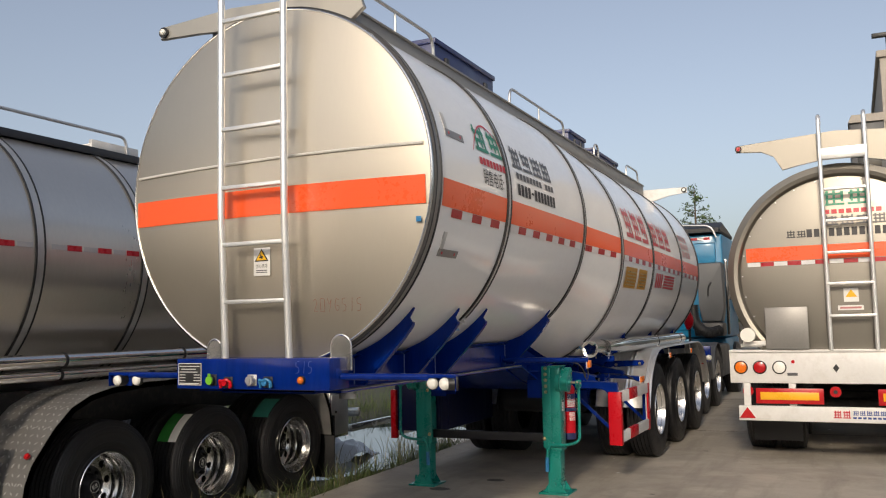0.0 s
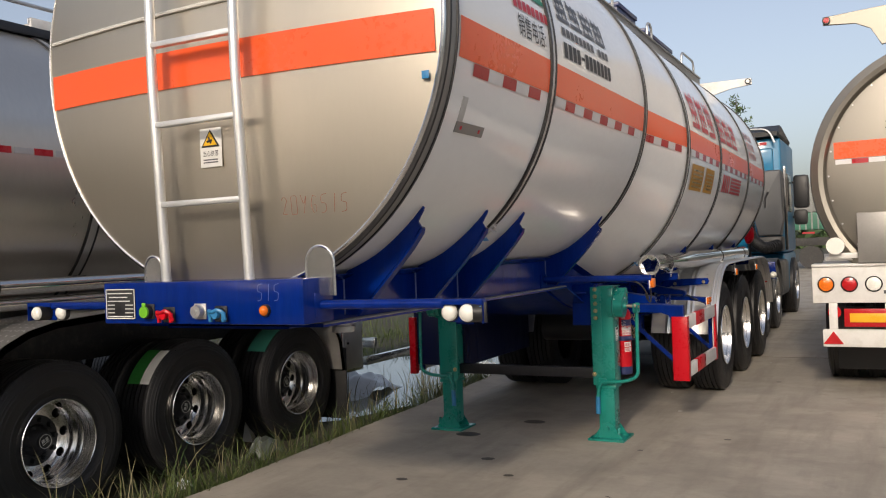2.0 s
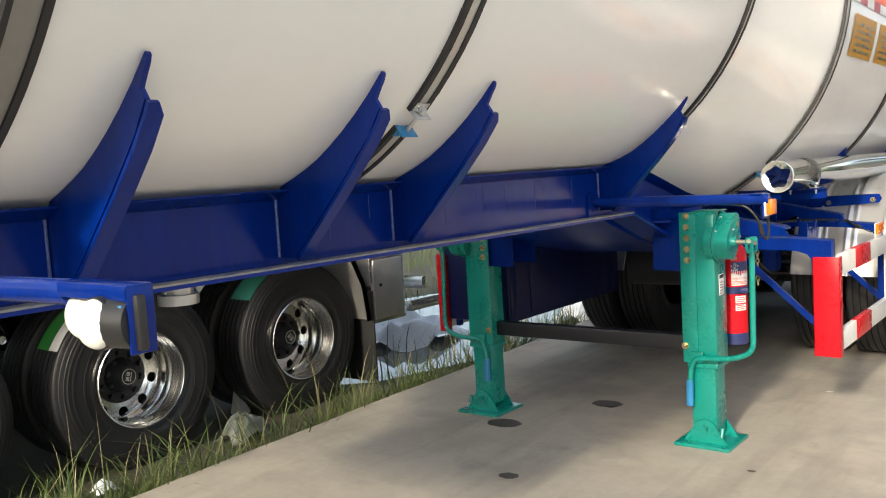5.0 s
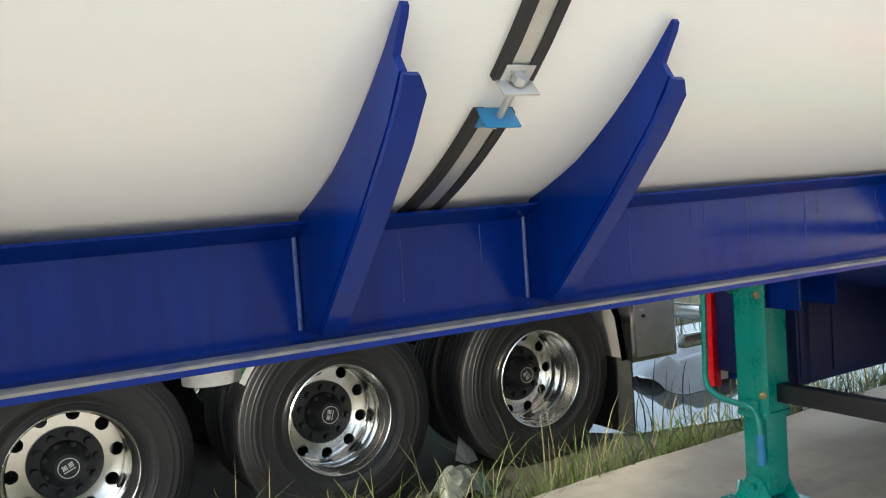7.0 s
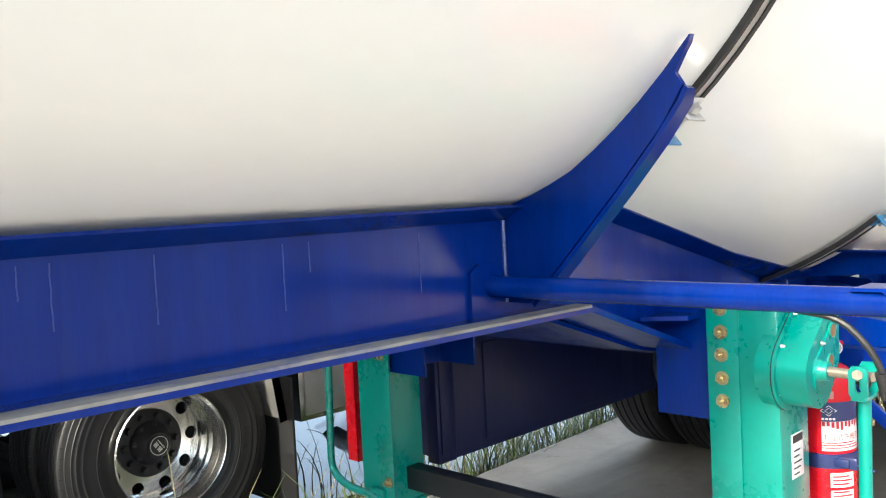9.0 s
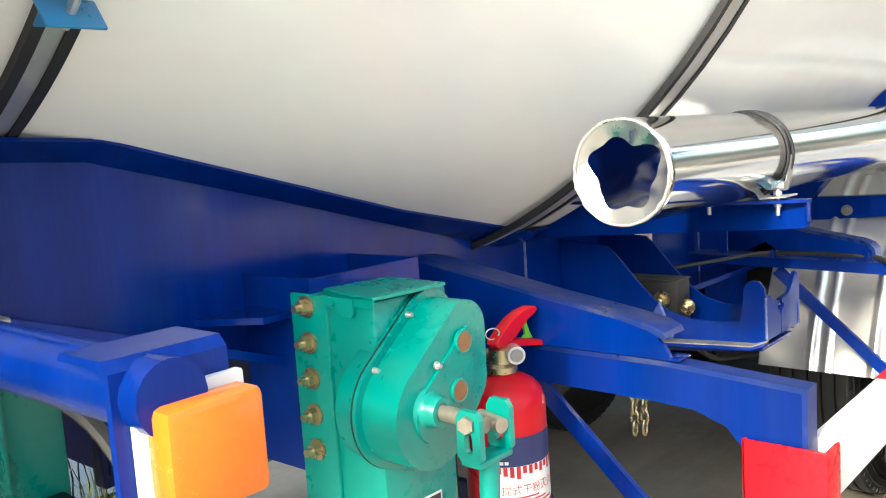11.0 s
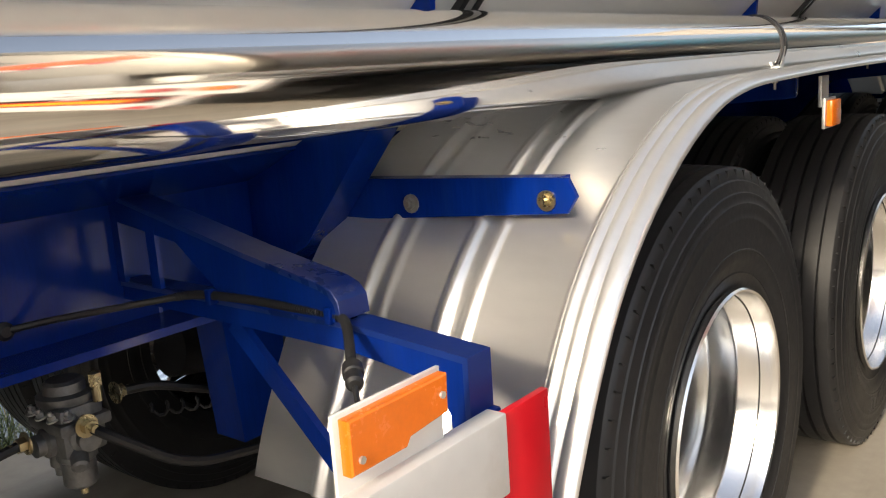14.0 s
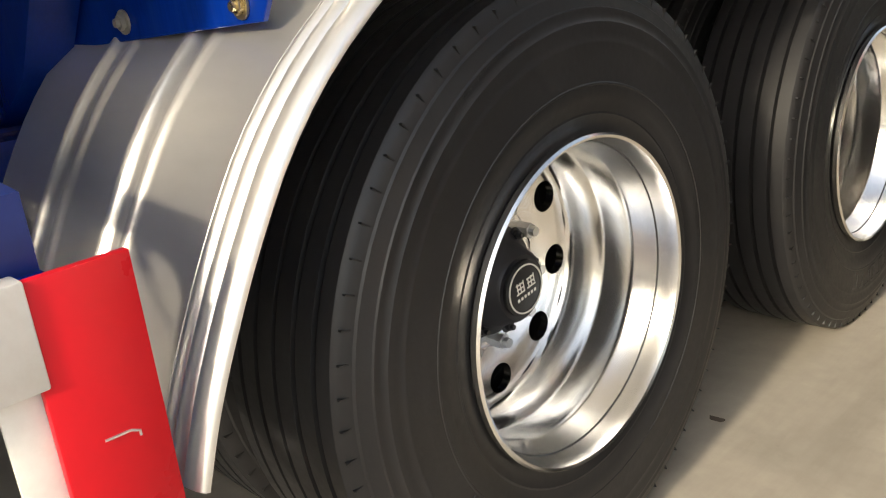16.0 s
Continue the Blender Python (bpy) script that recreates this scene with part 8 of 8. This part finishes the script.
part("intake_groove", rope(B(), bend([(0.60, TY - 0.402, 1.95), (0.60, TY - 0.402, 2.12), (0.66, TY - 0.402, 2.22)], 0.05, 4), 0.018, 8), BLACK, it, "dark groove")
bm = B()
hose_line = bend([(0.40, 12.6, 1.78), (0.42, 12.6, 1.42), (0.62, 12.65, 1.24), (0.84, 12.9, 1.30)], 0.14, 7)
rope(bm, hose_line, 0.085, 16)
hose_ribs = []
for a, b in zip(hose_line, hose_line[1:]):
    n_rib = max(1, int((b - a).length / 0.045))
    for i in range(n_rib):
        p = a.lerp(b, (i + 0.5) / n_rib)
        d = (b - a).normalized() * 0.011
        hose_ribs.append((p - d, p + d))
dk = part("intake_hose", bm, BLACK, tractor, "black bellows hose")
for a, b in hose_ribs:
    part("hose_rib", tube(B(), a, b, 0.102, 16), BLACK, dk)
bm = B()
bx(bm, TX + 0.60, TX + 1.15, TY - 0.5, TY - 0.02, 1.18, 1.45, 0.05)
part("filter_box", bm, BLACK, tractor)
bm = B()
bx(bm, TX + 1.10, TX + 1.17, TY + 0.2, TY + 0.35, 1.2, 2.7, 0.01)
bx(bm, TX + 1.12, TX + 1.145, TY + 0.5, TY + 1.4, 1.9, 2.6, 0.02)
part("door_glass", bm, GLASS_DARK, cab, "dark door glass")
bm = B()
bx(bm, TX + 1.16, TX + 1.44, TY + 1.6, TY + 1.78, 1.98, 2.62, 0.06)
bx(bm, TX + 1.16, TX + 1.40, TY + 1.6, TY + 1.76, 1.66, 1.95, 0.05)
tube(bm, (TX + 1.1, TY + 1.7, 2.5), (TX + 1.36, TY + 1.7, 2.4), 0.02, 8)
tube(bm, (TX + 1.1, TY + 1.7, 1.8), (TX + 1.36, TY + 1.7, 1.85), 0.02, 8)
part("mirror", bm, BLACK, cab, "black door mirrors")
bm = B()
for s in (-1, 1):
    bx(bm, TX + 0.42 * s - 0.04, TX + 0.42 * s + 0.04, 9.75, TY + 2.0, 0.70, 0.98, 0.006)
bx(bm, TX - 0.6, TX + 0.6, 10.6, 11.4, 0.98, 1.15, 0.02)
part("frame", bm, UNDERSIDE, tractor, "dark tractor frame")
bm = B()
bx(bm, TX + 0.95, TX + 1.22, 9.72, 9.80, 0.58, 1.14, 0.006)
bx(bm, TX - 1.22, TX - 0.95, 9.72, 9.80, 0.58, 1.14, 0.006)
tl = part("tail_board", bm, BLUE, tractor, "blue tail board with lamps")
bm = B()
bx(bm, TX + 0.97, TX + 1.20, 9.70, 9.722, 0.60, 0.70, 0.004)
part("tail_lamp", bm, RED_LENS, tl)
for s in (-1, 1):
    for y in (10.4, 11.75):
        arc = [(y + 0.62 * math.cos(q), 0.505 + 0.60 * math.sin(q)) for q in (math.pi * k / 12 for k in range(13))]
        poly = arc + [(a * 0.97 + y * 0.03, b * 0.97 + 0.505 * 0.03) for a, b in arc[::-1]]
        part("rear_fender", plate(B(), poly, "x", TX + 0.62 * s, TX + 1.22 * s), GREY_PLASTIC, tractor, "dark plastic fender")
for x in (TX + 0.75, TX - 1.2):
    part("fuel_tank", bx(B(), x, x + 0.45, 12.2, 13.5, 0.45, 1.05, 0.06), GREY_PLASTIC, tractor, "dark side tank")
bm = B()
bx(bm, TX - 1.2, TX + 1.12, TY + 0.1, TY + 2.1, 0.45, 1.15, 0.06)
part("cab_skirt", bm, CAB_BLUE, tractor)
for y in (10.4, 11.75):
    for s in (1, -1):
        put_wheel(tractor, TX + (1.20 - 0.142) * s, y, 0.519, s, y)
for s in (1, -1):
    put_wheel(tractor, TX + (1.20 - 0.142) * s, TY + 1.3, 0.519, s, 0.1)
bm = B()
bmesh.ops.create_uvsphere(bm, u_segments=16, v_segments=10, radius=0.09, matrix=Matrix.Translation((0.80, 9.70, 1.50)) @ Matrix.Diagonal((0.8, 0.9, 1.75, 1)))
for v in bm.verts:
    v.co += 0.02 * noise.noise_vector(v.co * 14)
part("red_bag", bm, RED, tractor, "red wrapped coupling")
bm = B()
tube(bm, (0.80, 9.75, 0.98), (0.80, 9.73, 1.42), 0.02, 10)
part("coupling_post", bm, BLACK_STEEL, tractor)

# ---- far yard ----
far = thing("box_truck", 0.6, 40, 0, "far trailer with green and grey ribbed side panels", "truck")
bm = B()
bx(bm, -3.0, 5.0, 38, 40.4, 1.7, 2.45, 0.03)
part("lower_side", bm, SHEET_GREEN, far, "green ribbed side")
bm = B()
bx(bm, -3.0, 5.0, 38, 40.4, 2.47, 3.75, 0.03)
part("upper_side", bm, SHEET_GREY, far, "grey ribbed side")
bm = B()
for k in range(33):
    bx(bm, -3.0 + 0.25 * k - 0.03, -3.0 + 0.25 * k + 0.03, 37.94, 38.0, 1.7, 3.72, 0)
part("side_rib", bm, SHEET_GREY, far)
bm = B()
bx(bm, -3.0, 5.0, 38.2, 40.2, 1.0, 1.35, 0.02)
for x in (-2.0, -0.6, 2.8, 4.0):
    tube(bm, (x, 38.1, 0.5), (x, 38.5, 0.5), 0.5, 24)
part("running_gear", bm, UNDERSIDE, far)
bm = B()
for x in (-2.6, -0.9, 0.8, 2.5, 4.2):
    bx(bm, x, x + 0.5, 37.93, 37.96, 1.52, 1.60, 0)
part("tape_red", bm, TAPE_RED, far)

house = thing("yard_building", 12, 36, 0, "pale rendered yard building with a dark awning", "building")
bm = B()
bx(bm, 4.45, 20, 30, 42, -0.1, 10.7, 0.05)
wall = part("wall", bm, CONCRETE_WALL, house, "pale rendered wall")
bm = B()
bx(bm, 3.35, 4.45, 29.6, 36, 5.6, 8.35, 0.03)
bay = part("bay", bm, GREY_PLASTIC, house, "dark glazed bay")
bm = B()
plate(bm, [(3.3, 8.35), (3.42, 8.62), (4.45, 8.62), (4.45, 8.35)], "y", 29.5, 36.2)
part("bay_roof", bm, CONCRETE_WALL, house, "pale bay roof")
bm = B()
bx(bm, 3.55, 4.3, 29.57, 29.6, 6.2, 8.0, 0.01)
part("window", bm, GLASS_DARK, house)
bm = B()
bx(bm, 4.35, 20, 29.9, 42, 10.7, 10.95, 0.03)
part("parapet", bm, CONCRETE_WALL, house)
for x, y, h in ((4.75, 30.2, 11.5),):
    bm = B()
    tube(bm, (x, y, 10.9), (x, y, h), 0.06, 8)
    bx(bm, x - 0.5, x + 0.1, y - 0.1, y + 0.1, h, h + 0.15, 0.02)
    part("roof_lamp", bm, BLACK, house)


def conifer(x, y, h, r, seed):
    t = thing("conifer_tree", x, y, -0.2, "green conifer tree standing behind the vehicles", "tree")
    rng = random.Random(seed)
    bm = B()
    tube(bm, (x, y, -0.3), (x, y, h * 0.97), 0.16, 10, 0.02)
    n = 46
    tips = []
    for k in range(n):
        f = k / n
        z = h * (0.22 + 0.76 * f)
        L = r * (1 - f) ** 0.8 * rng.uniform(0.65, 1.15) + 0.15
        q = rng.uniform(0, 2 * math.pi)
        a = Vector((x, y, z))
        b = a + Vector((math.cos(q) * L, math.sin(q) * L, L * rng.uniform(0.1, 0.45)))
        tube(bm, a, b, 0.03 * (1 - f) + 0.012, 5, 0.006)
        tips.append((a, b))
    part("trunk", bm, BARK, t, "brown trunk and limbs")
    verts, faces = [], []
    for a, b in tips:
        L = (b - a).length
        for i in range(int(34 * L) + 8):
            f = rng.uniform(0.2, 1.05)
            c = a.lerp(b, f) + Vector((rng.gauss(0, 0.10), rng.gauss(0, 0.10), rng.gauss(0, 0.07)))
            d = Vector((rng.gauss(0, 1), rng.gauss(0, 1), rng.gauss(0.4, 0.8))).normalized()
            w = d.cross(Vector((rng.gauss(0, 1), rng.gauss(0, 1), rng.gauss(0, 1)))).normalized() * 0.035
            e = c + d * rng.uniform(0.12, 0.26)
            k = len(verts)
            verts += [c - w, c + w, e]
            faces.append((k, k + 1, k + 2))
    me = bpy.data.meshes.new("crown")
    me.from_pydata([tuple(v) for v in verts], [], faces)
    me.materials.append(NEEDLES)
    o = new("crown", me)
    o.parent = t
    o.matrix_parent_inverse = WORLD[t].inverted()
    tagged(o, "loose green foliage")


conifer(-3.75, 40, 8.3, 2.0, 1)
conifer(-8.5, 46, 8.6, 2.2, 2)

# a far belt of trees closing the horizon
rng = random.Random(9)
verts, faces = [], []
for k in range(9000):
    x = rng.uniform(-160, 120)
    z = rng.uniform(0, 1) ** 1.3 * (4.2 + 1.8 * noise.noise((x * 0.06, 0, 0)) + 1.0 * noise.noise((x * 0.3, 4, 0)))
    y = 120 + rng.uniform(-5, 5)
    c = Vector((x, y, z))
    s = rng.uniform(0.35, 0.9)
    k0 = len(verts)
    verts += [c + Vector((rng.gauss(0, s), rng.gauss(0, s), rng.gauss(0, s))) for _ in range(3)]
    faces.append((k0, k0 + 1, k0 + 2))
me = bpy.data.meshes.new("far_tree_belt")
me.from_pydata([tuple(v) for v in verts], [], faces)
me.materials.append(NEEDLES)
tagged(new("far_tree_belt", me), "distant belt of green trees", "trees", kind="stuff")

# ---- grass, weeds and litter beside the slab ----
def blades(name, spots, material, label, seed):
    rng = random.Random(seed)
    verts, faces = [], []
    for x, y, z, n, h, spread, lean in spots:
        for _ in range(n):
            bx_, by_ = x + rng.gauss(0, spread), y + rng.gauss(0, spread)
            if bx_ > slab_edge(by_) - 0.01:
                bx_ = slab_edge(by_) - rng.uniform(0.01, 0.10)
            q = rng.uniform(0, 2 * math.pi)
            hh = h * rng.uniform(0.55, 1.25)
            k = lean * rng.uniform(0.3, 1.3) * hh
            w = rng.uniform(0.0025, 0.006)
            side = Vector((-math.sin(q), math.cos(q), 0)) * w
            way = Vector((math.cos(q), math.sin(q), 0))
            k0 = len(verts)
            for i in range(4):
                t = i / 4
                p = Vector((bx_, by_, z)) + way * k * t * t + Vector((0, 0, hh * (t - 0.25 * lean * t * t)))
                verts += [p - side * (1 - 0.6 * t), p + side * (1 - 0.6 * t)]
            verts.append(Vector((bx_, by_, z)) + way * k + Vector((0, 0, hh * (1 - 0.3 * lean))))
            for i in range(3):
                faces.append((k0 + 2 * i, k0 + 2 * i + 1, k0 + 2 * i + 3, k0 + 2 * i + 2))
            faces.append((k0 + 6, k0 + 7, k0 + 8))
    me = bpy.data.meshes.new(name)
    me.from_pydata([tuple(v) for v in verts], [], faces)
    me.materials.append(material)
    return tagged(new(name, me), label, "grass", kind="stuff")


rng = random.Random(4)
spots = []
for k in range(190):
    y = rng.uniform(0.2, 6.2)
    x = slab_edge(y) - abs(rng.gauss(0.10, 0.14))
    spots.append((x, y, -0.20, rng.randint(8, 24), rng.uniform(0.16, 0.44), 0.06, rng.uniform(0.5, 1.1)))
for k in range(160):
    y = rng.uniform(5.0, 14)
    x = rng.uniform(-6.5, slab_edge(y) - 0.1)
    if (x + 3.3) ** 2 / 1.6 ** 2 + (y - 6.4) ** 2 / 2.4 ** 2 > 0.9:
        spots.append((x, y, -0.20, rng.randint(14, 30), rng.uniform(0.12, 0.4), 0.14, 0.8))
for k in range(420):
    y = rng.uniform(9, 34)
    x = rng.uniform(-22, slab_edge(y) - 0.1)
    spots.append((x, y, -0.20, 26, rng.uniform(0.2, 0.45), 0.35, 0.6))
blades("grass", spots, GRASS, "green weeds and grass along the slab edge", 11)
spots = []
for k in range(60):
    y = rng.uniform(0.4, 5.6)
    spots.append((slab_edge(y) - abs(rng.gauss(0.12, 0.16)), y, -0.20, rng.randint(2, 6), rng.uniform(0.30, 0.58), 0.05, 0.45))
for k in range(60):
    y = rng.uniform(4.2, 7)
    spots.append((rng.uniform(-2.6, slab_edge(y) - 0.05), y, -0.20, 3, rng.uniform(0.25, 0.5), 0.06, 0.5))
blades("dry_stalks", spots, DRY, "thin dry grass stalks with seed heads", 12)


def sheet(x, y, w, d, h, seed, name, label, material=PLASTIC_SHEET):
    bm = B()
    n = 16
    g = []
    for i in range(n + 1):
        row = []
        for j in range(n + 1):
            u, v = i / n * 2 - 1, j / n * 2 - 1
            f = max(0, 1 - (u * u + v * v) * 0.8)
            row.append(bm.verts.new((x + u * w * (1 + 0.15 * noise.noise((u * 2, v * 2, seed))), y + v * d * (1 + 0.15 * noise.noise((v * 2, u * 2, seed + 3))), -0.165 + h * f ** 0.7 * (1 + 0.5 * noise.noise((u * 3, v * 3, seed + 6))))))
        g.append(row)
    for a, b in zip(g, g[1:]):
        for p, q, r_, s_ in zip(a, a[1:], b[1:], b):
            bm.faces.new((p, q, r_, s_))
    single(name, bm, material, label, "litter")


sheet(-3.1, 5.6, 0.42, 0.5, 0.22, 1, "plastic_sheet", "crumpled pale plastic sheet lying in the puddle")
sheet(-2.1, 7.2, 0.22, 0.3, 0.14, 5, "plastic_bag", "small pale plastic bag on wet ground")
DULL_BAG = mat("dull_green_plastic", (0.075, 0.085, 0.075), 0.4, 0, 0.3, 9, 50, 0.2, 0.1, 0, (1, 1, 1), (0.16, 0.16, 0.14), 0.5)
sheet(-2.02, 2.74, 0.11, 0.15, 0.14, 8, "plastic_bag", "dull green plastic bag between weeds", DULL_BAG)
sheet(-1.95, 1.75, 0.05, 0.06, 0.05, 12, "plastic_bag", "small pale plastic scrap between weeds")
bm = B()
fold = [bm.verts.new(v) for v in ((-2.46, 2.98, -0.14), (-2.40, 3.10, -0.15), (-2.46, 3.03, 0.06), (-2.38, 3.01, -0.15))]
for a, b, c in ((0, 3, 2), (3, 1, 2)):
    bm.faces.new((fold[a], fold[b], fold[c]))
bmesh.ops.solidify(bm, geom=bm.faces[:], thickness=0.002)
single("folded_paper", bm, PAPER, "folded white paper between the tyres", "litter")

# small litter on the slab
rng = random.Random(21)
for k in range(16):
    x, y = rng.uniform(0.6, 3.2), rng.uniform(0.5, 9)
    bm = B()
    s = rng.uniform(0.012, 0.03)
    ring = [bm.verts.new((x + s * rng.uniform(0.6, 1.2) * math.cos(q), y + s * 0.6 * rng.uniform(0.6, 1.2) * math.sin(q), 0.004 + rng.uniform(0, 0.006))) for q in (2 * math.pi * i / 7 for i in range(7))]
    bm.faces.new(ring)
    bmesh.ops.solidify(bm, geom=bm.faces[:], thickness=0.003)
    single("litter_scrap", bm, PAPER if k % 3 else BARK, "small paper scrap on the concrete" if k % 3 else "small dry leaf on the concrete", "litter", "scraps on the slab")

for o in list(proto.children_recursive) + [proto]:
    bpy.data.objects.remove(o)
